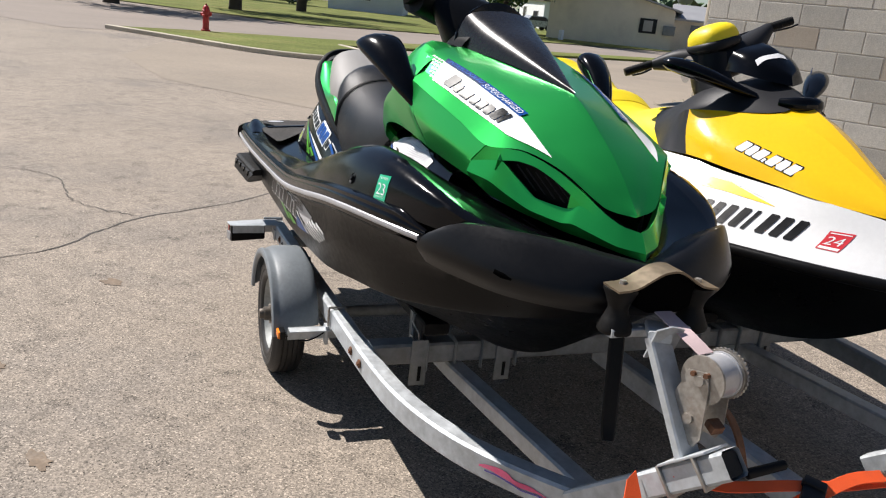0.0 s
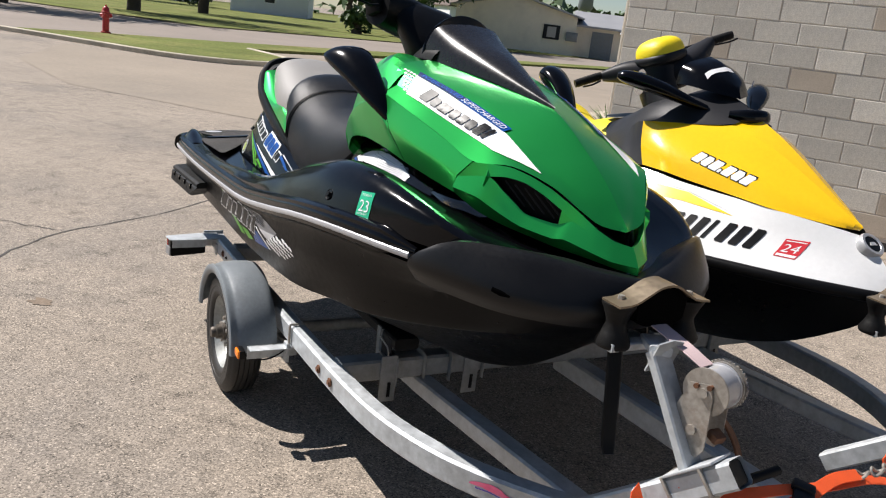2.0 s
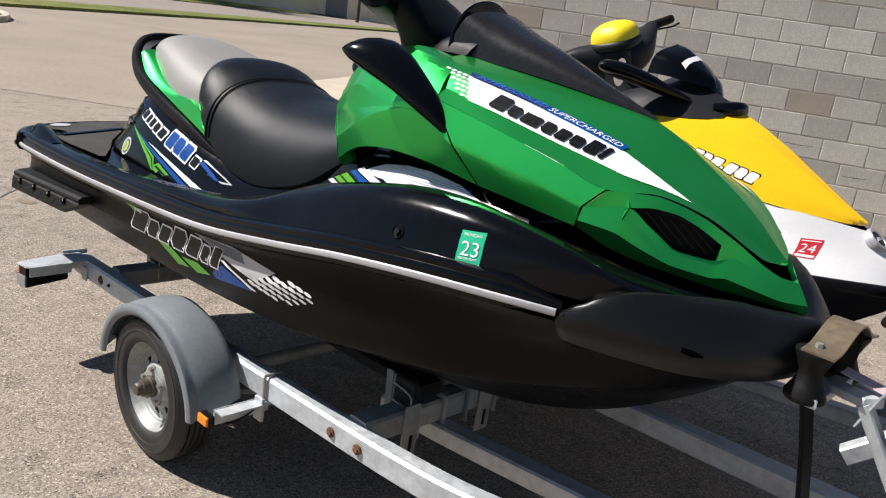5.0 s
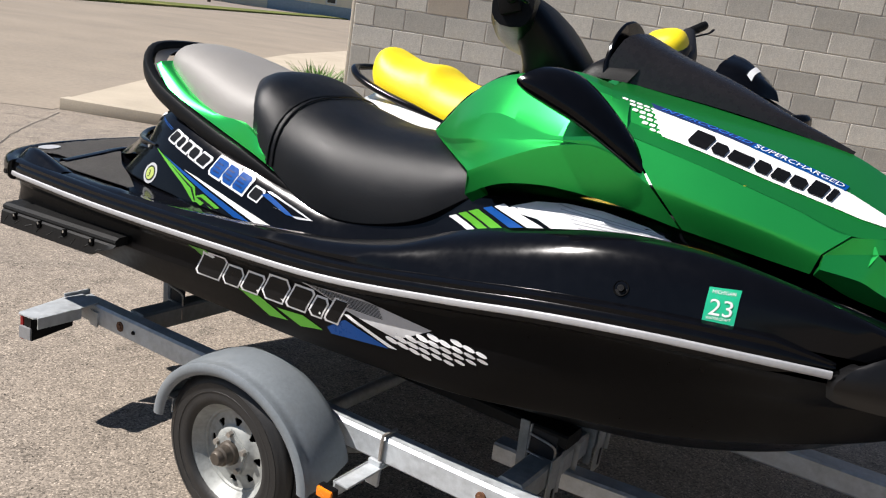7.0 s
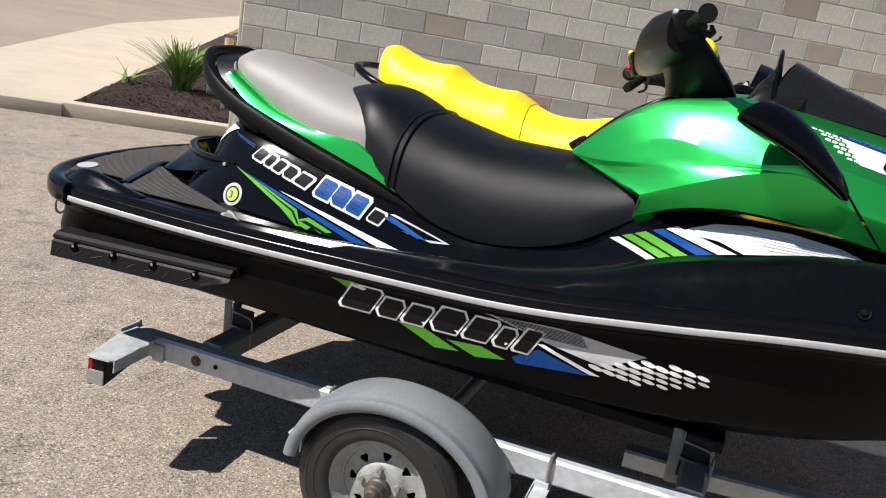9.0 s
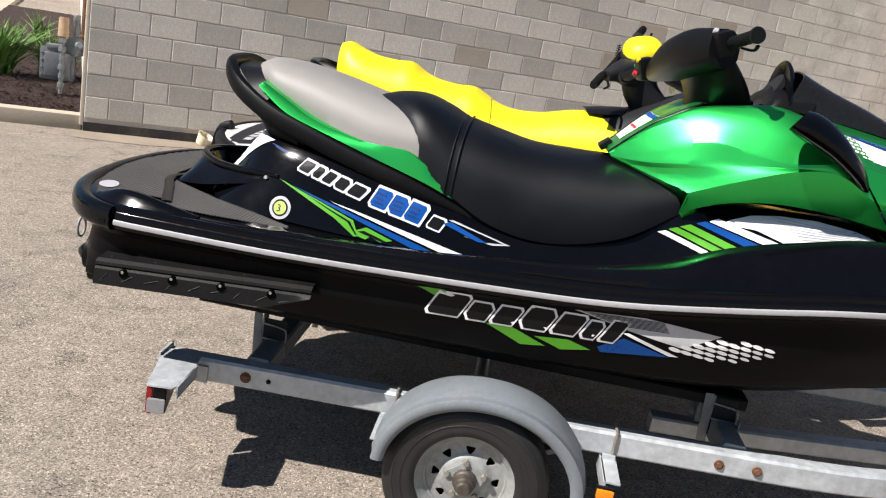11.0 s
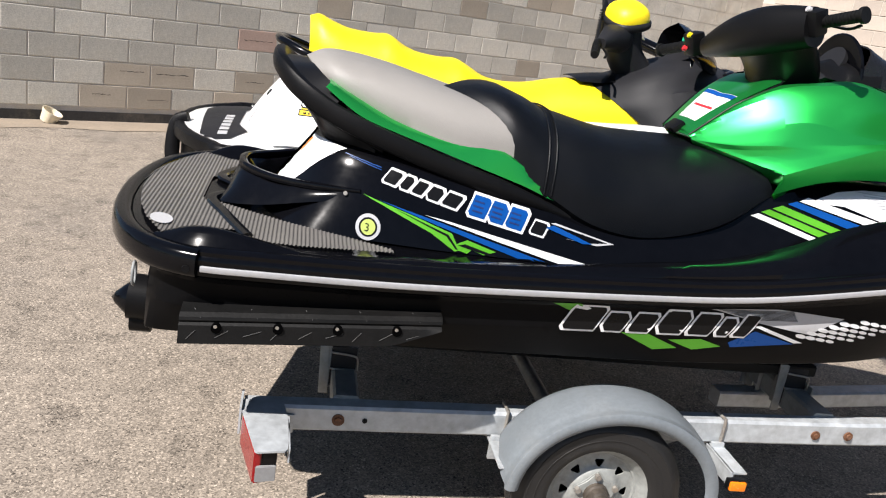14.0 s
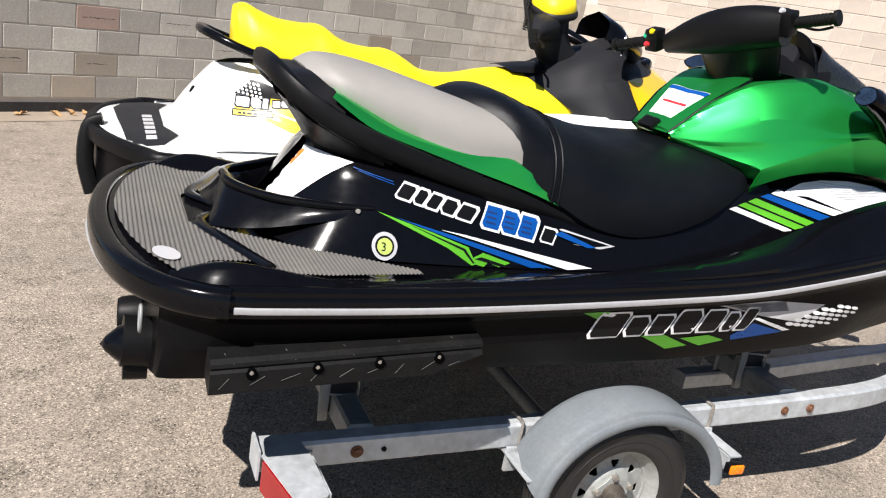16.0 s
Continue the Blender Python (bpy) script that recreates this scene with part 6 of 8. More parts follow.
# ---- yellow watercraft ----
YC = 1.55
boat = thing("yellow_personal_watercraft", (0.1, YC, 0.40), "yellow and white personal watercraft with yellow seat on the trailer", "personal watercraft")
keel = [(-1.3, 0, 0.41), (0, 0, 0.42), (0.6, 0, 0.45), (1.0, 0, 0.51), (1.3, 0, 0.61), (1.52, 0, 0.74), (1.66, 0, 0.85)]
chine = [(-1.3, 0.46, 0.58), (-0.1, 0.5, 0.62), (0.66, 0.48, 0.67), (1.0, 0.42, 0.72), (1.3, 0.28, 0.79), (1.66, 0.0, 0.86)]
rub = [(-1.3, 0.50, 0.80), (-0.6, 0.57, 0.82), (0.3, 0.58, 0.85), (0.8, 0.53, 0.885), (1.1, 0.45, 0.90), (1.4, 0.29, 0.905), (1.58, 0.14, 0.905), (1.69, 0.0, 0.905)]
part("hull", skin([keel, chine, rub], 44, 3, YC), BLACK_DULL, boat, "black hull")
part("bumper", sweep([at(YC, x, h + 0.004, z + 0.008) for x, h, z in rub[1:]] + [at(YC, x, -h - 0.004, z + 0.008) for x, h, z in rub[1:-1][::-1]], ring(0.018, 0.02, 10), 90), PLASTIC, boat, "black side bumper")
d1 = [(-1.16, 0.52, 0.828)] + [(x, h - 0.004, z + 0.02) for x, h, z in rub[1:]]
dm = [(-1.16, 0.50, 0.866), (-0.9, 0.50, 0.893), (-0.3, 0.48, 0.905), (0.3, 0.46, 0.96), (0.7, 0.46, 1.01), (1.0, 0.40, 1.02), (1.3, 0.25, 1.015), (1.5, 0.11, 1.005), (1.62, 0.0, 1.0)]
d2 = [(-1.16, 0.42, 0.885), (-0.9, 0.41, 0.925), (-0.3, 0.38, 0.955), (0.2, 0.36, 1.03), (0.45, 0.362, 1.125), (0.66, 0.365, 1.14), (0.85, 0.34, 1.14), (1.0, 0.30, 1.125), (1.3, 0.18, 1.105), (1.46, 0.07, 1.085), (1.53, 0.0, 1.07)]
ydeck = part("deck", skin([d1, dm, d2], 50, 4, YC), WHITE, boat, "glossy white deck sides")
nb = frame_to(at(YC, 1.553, 0.0, 1.052), at(YC, 1.64, 0.0, 1.16))
part("nose_badge", lathe([(0.0, 0.004), (0.030, 0.004), (0.032, 0.008), (0.042, 0.008), (0.046, 0.0), (0.044, -0.03)], 28, m=nb), SILVER, boat, "round silver and black nose badge")
part("badge_disc", lathe([(0.0, 0.006), (0.022, 0.006), (0.030, 0.0055), (0.030, 0.004)], 24, m=nb), S_BLACK, boat)
part("badge_mark", prism([(-0.016, -0.006), (0.016, -0.006), (0.010, 0.006), (-0.010, 0.006)], 0.002, nb @ Matrix.Translation((0, 0, 0.006))), S_SILVER, boat)
y1 = [(0.80, 0.347, 1.152), (0.90, 0.332, 1.149), (1.0, 0.302, 1.138), (1.15, 0.245, 1.122), (1.3, 0.182, 1.105), (1.45, 0.07, 1.089), (1.50, 0.0, 1.085)]
ym = [(0.75, 0.328, 1.228), (0.86, 0.312, 1.224), (1.0, 0.268, 1.203), (1.15, 0.202, 1.182), (1.3, 0.132, 1.15), (1.45, 0.05, 1.107), (1.505, 0.0, 1.09)]
y2 = [(0.712, 0.302, 1.306), (0.80, 0.263, 1.299), (0.95, 0.205, 1.275), (1.15, 0.130, 1.228), (1.3, 0.08, 1.178), (1.45, 0.03, 1.119), (1.508, 0.0, 1.094)]
y2b = [(0.963, 0.107, 1.338), (1.05, 0.085, 1.318), (1.15, 0.062, 1.283), (1.3, 0.038, 1.210), (1.45, 0.014, 1.130), (1.509, 0.0, 1.097)]
y3 = [(0.955, 0.0, 1.390), (1.083, 0.0, 1.337), (1.2, 0.0, 1.278), (1.3, 0.0, 1.220), (1.45, 0.0, 1.133), (1.51, 0.0, 1.10)]
b = skin([y1, ym, y2], 36, 4, YC, skin([y2, y2b], 36, 3, YC, skin([y2b, y3], 36, 3, YC)))
bmesh.ops.remove_doubles(b, verts=b.verts, dist=0.0008)
bmesh.ops.recalc_face_normals(b, faces=b.faces)
yhood = part("hood", b, YELLOW, boat, "glossy yellow hood", 14)
# charcoal console
c0_ = [(0.505, 0.262, 1.13), (0.58, 0.315, 1.135), (0.66, 0.352, 1.142), (0.74, 0.352, 1.147), (0.80, 0.345, 1.15)]
c1_ = [(0.42, 0.235, 1.185), (0.52, 0.250, 1.235), (0.62, 0.268, 1.280), (0.67, 0.288, 1.297), (0.712, 0.300, 1.304)]
c2_ = [(0.32, 0.15, 1.245), (0.45, 0.15, 1.300), (0.60, 0.165, 1.370), (0.75, 0.165, 1.390), (0.965, 0.107, 1.342)]
c3_ = [(0.30, 0.0, 1.262), (0.45, 0.0, 1.325), (0.61, 0.0, 1.400), (0.75, 0.0, 1.460), (0.957, 0.0, 1.395)]
b = skin([c1_, c2_, c3_], 30, 4, YC, skin([c0_, c1_], 30, 3, YC))
bmesh.ops.remove_doubles(b, verts=b.verts, dist=0.0008)
bmesh.ops.recalc_face_normals(b, faces=b.faces)
part("console", b, GREYBLACK, boat, "charcoal steering console", 24)
e0 = [(0.66, 0.13, 1.455), (0.74, 0.135, 1.455), (0.82, 0.105, 1.445), (0.885, 0.0, 1.43)]
e1 = [(0.675, 0.12, 1.528), (0.74, 0.105, 1.522), (0.81, 0.07, 1.498), (0.868, 0.0, 1.465)]
e2 = [(0.685, 0.0, 1.572), (0.74, 0.0, 1.558), (0.80, 0.0, 1.520), (0.86, 0.0, 1.470)]
ydef = part("wind_deflector", skin([e0, e1, e2], 18, 4, YC), BLACK, boat, "glossy black wind deflector")
part("vent", sweep([at(YC, 0.925, 0.085, 1.372), at(YC, 0.972, 0.045, 1.372), at(YC, 0.985, 0.0, 1.372), at(YC, 0.972, -0.045, 1.372), at(YC, 0.925, -0.085, 1.372)], ring(0.026, 0.03, 10, 2.4), 20, scale=lambda f: 0.35 + 0.75 * math.sin(math.pi * (0.08 + 0.84 * f))), BLACK, boat, "black almond-shaped vent")
for s in (1, -1):
    spine = crom([(0.845, 0.120, 1.382, 0.016, 0.012), (0.79, 0.185, 1.405, 0.034, 0.022), (0.73, 0.255, 1.432, 0.046, 0.030), (0.67, 0.32, 1.452, 0.046, 0.031), (0.63, 0.365, 1.460, 0.034, 0.024), (0.615, 0.385, 1.462, 0.012, 0.010)], 26)
    G = [[at(YC, x + o * 0.8, s * (h + o * 0.55), z + q) for o, q in ring(w, t, 16)] for x, h, z, w, t in spine]
    b = bmesh.new()
    V = grid(b, G, True)
    b.faces.new(V[0][::-1]), b.faces.new(V[-1])
    bmesh.ops.recalc_face_normals(b, faces=b.faces)
    mo = part("mirror_housing", b, BLACK, boat, "glossy black mirror housing")
    part("mirror_glass", prism(ring(0.05, 0.022, 20), 0.003, frame_to(at(YC, 0.652, s * 0.300, 1.446), at(YC, 0.60, s * 0.255, 1.446)) @ pose(0, 0, 0, 0, 0, 90 if s < 0 else 90)), MIRROR, mo, "mirror glass")
# handlebar with its yellow pad
gs, gp = Vector(at(YC, 0.225, 0.295, 1.389)), Vector(at(YC, 0.45, -0.33, 1.672))
way = (gp - gs).normalized()
ybar = part("handlebar", rod(gs + way * 0.02, gp - way * 0.02, 0.012), PLASTIC, boat, "black handlebar turned to starboard")
for a, k in ((gs, 1), (gp, -1)):
    prof = [(0.0, 0.0), (0.017, 0.0)]
    for i in range(8):
        prof += [(0.017, 0.012 + 0.012 * i), (0.0187, 0.0125 + 0.012 * i), (0.0187, 0.0175 + 0.012 * i), (0.017, 0.018 + 0.012 * i)]
    g = lathe(prof + [(0.017, 0.12), (0.0, 0.12)], 16, m=frame_to(a, a + k * way))
    part("grip", g, RUBBER, ybar, "ribbed black rubber grip")
    lv = a + k * way * 0.10
    part("lever", sweep([lv + Vector((0.03, 0, -0.012)), lv - k * way * 0.05 + Vector((0.05, 0, -0.012)), lv - k * way * 0.09 + Vector((0.045, 0, -0.01))], ring(0.006, 0.004, 8), 12), PLASTIC, ybar)
mid = gs.lerp(gp, 0.47)


def pillow(centre, radii, turn, power=2.6, cut=None, n=26):
    """A rounded box-like form; cut keeps only what lies above a height in its own frame."""
    q, G = bmesh.new(), []
    for i in range(n // 2 + 1):
        e = -math.pi / 2 + math.pi * i / (n // 2)
        ce, se = max(0.0, math.cos(e)), math.sin(e)
        row = []
        for k in range(n):
            a_ = 2 * math.pi * k / n
            f = lambda v: math.copysign(abs(v) ** (2 / power), v)
            row.append((radii[0] * f(ce) * f(math.cos(a_)), radii[1] * f(ce) * f(math.sin(a_)), radii[2] * f(se)))
        G.append(row)
    grid(q, G, True)
    bmesh.ops.remove_doubles(q, verts=q.verts, dist=1e-4)
    if cut is not None:
        bmesh.ops.bisect_plane(q, geom=q.verts[:] + q.edges[:] + q.faces[:], plane_co=(0, 0, cut), plane_no=(0, 0, -1), clear_outer=True)
    bmesh.ops.recalc_face_normals(q, faces=q.faces)
    q.transform(Matrix.Translation(centre) @ turn)
    return q


lean_ = pose(0, 0, 0, 16, -14, 8)
spine = [gs.lerp(gp, f) + Vector((dx_, 0, dz_)) for f, dx_, dz_ in ((0.16, 0.015, 0.0), (0.27, 0.055, -0.005), (0.40, 0.09, -0.035), (0.53, 0.09, -0.055), (0.66, 0.07, -0.05), (0.78, 0.03, -0.02), (0.86, 0.0, 0.0))]
part("bar_housing", sweep(spine, ring(0.080, 0.074, 18, 2.5), 34, scale=lambda f: 0.24 + 0.76 * math.sin(math.pi * min(1, max(0, 0.04 + 0.92 * f))) ** 1.25), GREYBLACK, ybar, "charcoal handlebar housing")
part("bar_pad", pillow((0.432, 1.520, 1.548), (0.088, 0.098, 0.078), lean_, 2.8, 0.0), YELLOWVINYL, ybar, "yellow handlebar pad")
part("pad_rim", pillow((0.432, 1.520, 1.542), (0.096, 0.106, 0.030), lean_, 2.8), GREYBLACK, ybar, "charcoal rim below the pad")
part("steering_boot", sweep([(0.425, 1.515, 1.50), (0.455, 1.525, 1.40), (0.52, 1.535, 1.33), (0.58, 1.54, 1.28)], ring(0.074, 0.078, 18, 2.4), 14, up=(1, 0, 0.2)), GREYBLACK, boat, "charcoal steering column cover")
coil = [Vector((0.322 + 0.008 * math.cos(i * 1.3), 1.548 + 0.008 * math.sin(i * 1.3), 1.575 - 0.0022 * i)) for i in range(64)]
part("lanyard", sweep(coil, ring(0.0028, n=6), 240), S_BLACK, boat, "coiled black safety lanyard")
# seat
part("rider_seat", cushion([(0.42, 0.515, 0.246, 1.13, 1.225, 2.6), (0.385, 0.455, 0.246, 1.12, 1.252, 2.5), (0.3, 0.345, 0.242, 1.09, 1.266, 2.4), (0.18, 0.2, 0.235, 1.06, 1.25, 2.4), (0.05, 0.07, 0.232, 1.05, 1.215, 2.4), (-0.05, -0.03, 0.228, 1.05, 1.203, 2.4), (-0.13, -0.11, 0.224, 1.055, 1.208, 2.4), (-0.197, -0.177, 0.221, 1.065, 1.228, 2.4)], YC), YELLOWVINYL, boat, "bright yellow vinyl rider seat")
part("passenger_seat", cushion([(-0.200, -0.180, 0.222, 1.07, 1.232, 2.4), (-0.24, -0.22, 0.221, 1.075, 1.252, 2.4), (-0.295, -0.275, 0.220, 1.085, 1.272, 2.5), (-0.37, -0.35, 0.217, 1.095, 1.268, 2.4), (-0.46, -0.44, 0.212, 1.11, 1.275, 2.4), (-0.525, -0.505, 0.208, 1.12, 1.295, 2.4), (-0.595, -0.575, 0.205, 1.13, 1.330, 2.5), (-0.66, -0.64, 0.20, 1.15, 1.326, 2.4), (-0.76, -0.74, 0.193, 1.175, 1.330, 2.4), (-0.835, -0.815, 0.182, 1.20, 1.350, 2.4), (-0.89, -0.875, 0.16, 1.225, 1.370, 2.3), (-0.93, -0.92, 0.115, 1.25, 1.358, 2.2)], YC), YELLOWVINYL, boat, "bright yellow vinyl passenger seat")
part("glove_box", skin([[(0.24, 0.12, 1.262), (0.34, 0.15, 1.272), (0.44, 0.13, 1.29)], [(0.23, 0.07, 1.272), (0.34, 0.08, 1.292), (0.46, 0.07, 1.31)], [(0.22, 0.0, 1.275), (0.34, 0.0, 1.298), (0.46, 0.0, 1.315)]], 12, 3, YC), PLASTIC, boat, "black glove box lid")
p0 = [(-1.14, 0.06, 0.896), (-1.06, 0.17, 0.900), (-0.95, 0.27, 0.912), (-0.8, 0.35, 0.94), (-0.6, 0.40, 0.945), (-0.2, 0.385, 0.965), (0.3, 0.365, 1.07), (0.62, 0.36, 1.14)]
pm = [(-1.08, 0.05, 1.0), (-1.01, 0.14, 1.005), (-0.93, 0.215, 1.01), (-0.8, 0.285, 1.02), (-0.6, 0.33, 1.03), (-0.2, 0.33, 1.03), (0.3, 0.31, 1.10), (0.62, 0.30, 1.145)]
p1 = [(-1.01, 0.04, 1.095), (-0.97, 0.12, 1.10), (-0.90, 0.19, 1.11), (-0.8, 0.235, 1.118), (-0.6, 0.25, 1.125), (-0.2, 0.24, 1.075), (0.3, 0.24, 1.11), (0.62, 0.2, 1.14)]
p2 = [(-0.985, 0.0, 1.13), (-0.95, 0.05, 1.14), (-0.88, 0.08, 1.15), (-0.75, 0.09, 1.155), (-0.6, 0.09, 1.155), (-0.2, 0.08, 1.09), (0.3, 0.08, 1.11), (0.6, 0.08, 1.14)]
yped = part("pedestal", skin([p0, pm, p1, p2], 40, 4, YC), WHITE, boat, "glossy white seat pedestal")
part("rear_face", skin([[(-1.14, 0.07, 0.894), (-1.155, 0.03, 0.892), (-1.16, 0.0, 0.892)], [(-1.08, 0.055, 1.0), (-1.09, 0.03, 1.0), (-1.092, 0.0, 1.0)], [(-1.01, 0.045, 1.096), (-1.015, 0.02, 1.10), (-1.015, 0.0, 1.10)], [(-0.98, 0.02, 1.132), (-0.985, 0.01, 1.134), (-0.985, 0.0, 1.134)]], 8, 4, YC), WHITE, boat)
part("rear_slot", box((0.006, 0.05, 0.03), at(YC, -1.066, 0.03, 1.025), 0.006, (0, 30, 0)), S_BLACK, boat, "small dark slot in the rear face")
hl = [(-0.40, 0.222, 1.105), (-0.55, 0.228, 1.135), (-0.75, 0.226, 1.172), (-0.92, 0.20, 1.215), (-1.015, 0.13, 1.245), (-1.04, 0.05, 1.252)]
part("grab_hoop", sweep([at(YC, *p) for p in hl] + [at(YC, x, -h, z) for x, h, z in hl[::-1]], ring(0.02, 0.016, 12, 2.5), 80, scale=lambda f: 0.4 + 0.6 * min(1, 8 * min(f, 1 - f))), BLACK, boat, "black passenger grab hoop")
# stern deck
hs = [0.52 - 1.04 * i / 24 for i in range(25)]
sx = lambda h: -1.40 + 0.22 * (abs(h) / 0.52) ** 2.4
G = [[at(YC, sx(h) * (1 - f) - 1.0 * f, h * (1 - 0.05 * f), 0.872 + 0.035 * f - 0.02 * (abs(h) / 0.52) ** 4) for h in hs] for f in [i / 8 for i in range(9)]]
b = bmesh.new()
grid(b, G)
bmesh.ops.recalc_face_normals(b, faces=b.faces)
b = skin([[(-1.02, 0.508, 0.890), (-0.9, 0.508, 0.900), (-0.55, 0.498, 0.908), (-0.2, 0.486, 0.915)], [(-1.03, 0.40, 0.908), (-0.95, 0.42, 0.926), (-0.6, 0.435, 0.946), (-0.2, 0.415, 0.966)], [(-1.03, 0.19, 0.912), (-0.95, 0.25, 0.936), (-0.6, 0.37, 0.962), (-0.2, 0.36, 0.985)]], 20, 3, YC, b)
ystern = part("stern_deck", b, WHITE, boat, "white stern deck")
part("stern_bumper", sweep([at(YC, -1.0, 0.535, 0.845)] + [at(YC, sx(h) - 0.012, h * 1.02, 0.845) for h in hs] + [at(YC, -1.0, -0.535, 0.845)], ring(0.026, 0.032, 10, 2.6), 60), PLASTIC, boat, "black stern bumper")
G = [[at(YC, sx(h) - 0.004, h, z) for h in hs] for z in (0.84, 0.7, 0.60)]
b = bmesh.new()
grid(b, G)
bmesh.ops.recalc_face_normals(b, faces=b.faces)
part("transom", b, BLACK_DULL, boat)
part("boarding_step", sweep([at(YC, -1.375, 0.12, 0.885), at(YC, -1.418, 0.12, 0.86), at(YC, -1.43, 0.14, 0.74), at(YC, -1.40, 0.16, 0.62)], ring(0.03, 0.03, 10, 2.6), 16, up=(0, 1, 0.01)), PLASTIC, boat, "black folded boarding step")
# stickers
YS = dict(origin=(0, YC - 1.0, 0), u=(1, 0, 0), v=(0, 0, 1), way=(0, 1, 0))
on_yd, on_yh, on_yp, on_st = tree(ydeck), tree(yhood), tree(yped), tree(ystern)
for i in range(8):
    sticker("registration_bar", moved([slab(0.0, 0.027 if i != 4 else 0.013, 0.062, 0.05)], 1.012 + 0.0405 * i, 0.974 + 0.0002 * i, 0), on_yd, S_BLACK, 0.003, "black registration character drawn as a plain bar", YS, boat)
sticker("year_sticker", [[(1.386, 0.972), (1.440, 0.972), (1.438, 1.030), (1.380, 1.026)]], on_yd, S_RED, 0.002, "red year sticker with white numerals", YS, boat)
sticker("year_number", moved(letters("24", 0.036, width=0.040), 1.391, 0.987, 2), on_yd, S_WHITE, 0.0034, "", YS, boat, 0.05)
sticker("year_foot", [[(1.389, 0.975), (1.437, 0.975), (1.437, 0.982), (1.389, 0.982)]], on_yd, S_WHITE, 0.003, "", YS, boat)
sticker("year_head", [[(1.385, 1.019), (1.434, 1.022), (1.434, 1.025), (1.385, 1.022)]], on_yd, S_WHITE, 0.003, "", YS, boat)
sticker("yellow_swoosh", [[(0.70, 1.035), (0.80, 1.088), (0.92, 1.104), (1.03, 1.100), (1.21, 1.058), (1.03, 1.070), (0.90, 1.068), (0.80, 1.054)]], on_yd, S_YELLOW, 0.002, "yellow swoosh on the white deck", YS, boat)
sticker("thin_swoosh", [[(0.78, 1.098), (0.90, 1.114), (1.02, 1.108), (1.195, 1.068), (1.02, 1.104), (0.90, 1.110)]], on_yd, S_SILVER, 0.002, "", YS, boat)
LW = (0.030, 0.028, 0.032, 0.009, 0.030, 0.030, 0.030)
sticker("logo_outline", moved(blocks(LW, 0.030, 0.08, 0, 0, 0.0045, 0.0028, (1, 1, 1, 0.4)), 0.972, 1.209, -13.2), on_yh, S_BLACK, 0.002, "", YS, boat)
sticker("logo_shape", moved(blocks(LW, 0.030, 0.08, 0, 0, 0.0045, 0, (1, 1, 1, 0.4)), 0.972, 1.209, -13.2), on_yh, S_WHITE, 0.003, "white logo shape on the yellow hood", YS, boat)
Z = dict(origin=(0, 0, 0.9), u=(1, 0, 0), v=(0, 1, 0), way=(0, 0, -1))
emb = [(-1.325, YC - 0.03), (-1.335, YC + 0.2), (-1.29, YC + 0.37), (-1.19, YC + 0.40), (-1.125, YC + 0.29), (-1.165, YC + 0.17), (-1.168, YC - 0.17), (-1.125, YC - 0.31), (-1.18, YC - 0.41), (-1.296, YC - 0.426)]
sticker("stern_emblem", [emb], on_st, GREYBLACK, 0.003, "black emblem patch on the stern deck", Z, boat)
for i in range(6):
    y = YC - 0.36 + 0.068 * i
    sticker("emblem_bar", [[(-1.236, y), (-1.236, y + 0.050), (-1.200, y + 0.050), (-1.200, y)]], on_st, S_SILVER, 0.005, "grey emblem bar", Z, boat)
sticker("side_patch", [[(-0.90, 1.035), (-0.86, 1.075), (-0.70, 1.06), (-0.63, 1.005), (-0.60, 0.96), (-0.65, 0.945), (-0.74, 0.952), (-0.85, 0.985), (-0.93, 1.0)]], on_yp, S_YELLOW, 0.002, "yellow side patch", YS, boat)
sticker("patch_line", [[(-0.80, 1.012), (-0.66, 0.985), (-0.66, 0.979), (-0.80, 1.006)]], on_yp, S_WHITE, 0.0032, "", YS, boat)
sticker("model_plate", [[(-0.93, 1.050), (-0.875, 1.108), (-0.84, 1.106), (-0.72, 1.075), (-0.70, 1.058)]], on_yp, S_BLACK, 0.003, "black model plate with white shapes", YS, boat)
MODEL, SMALL = (0.044, 0.034, 0.018), (0.026, 0.026)
sticker("model_outline", moved(blocks(MODEL, 0.034, 0.2, 0, 0, 0.006, 0.0055), -0.925, 1.008, 5), on_yp, S_BLACK, 0.0036, "", YS, boat)
sticker("model_shape", moved(blocks(MODEL, 0.034, 0.2, 0, 0, 0.006), -0.925, 1.008, 5), on_yp, S_WHITE, 0.0046, "white model letter shape", YS, boat)
sticker("model_outline_small", moved(blocks(SMALL, 0.021, 0.2, 0, 0, 0.005, 0.005), -0.800, 1.025, 7), on_yp, S_BLACK, 0.0036, "", YS, boat)
sticker("model_shape_small", moved(blocks(SMALL, 0.021, 0.2, 0, 0, 0.005), -0.800, 1.025, 7), on_yp, S_WHITE, 0.0046, "", YS, boat)
sticker("model_foot_edge", [[(-0.938, 0.973), (-0.935, 0.997), (-0.797, 1.013), (-0.797, 0.989)]], on_yp, S_BLACK, 0.0030, "", YS, boat)
sticker("model_foot", [[(-0.933, 0.977), (-0.931, 0.993), (-0.801, 1.008), (-0.801, 0.993)]], on_yp, S_YELLOW, 0.0040, "", YS, boat)
sticker("foot_print", moved(blocks((0.012, 0.010, 0.016, 0.014, 0.014), 0.007, 0.2, 0, 0, 0.005), -0.918, 0.982, 7), on_yp, S_BLACK, 0.0050, "", YS, boat)
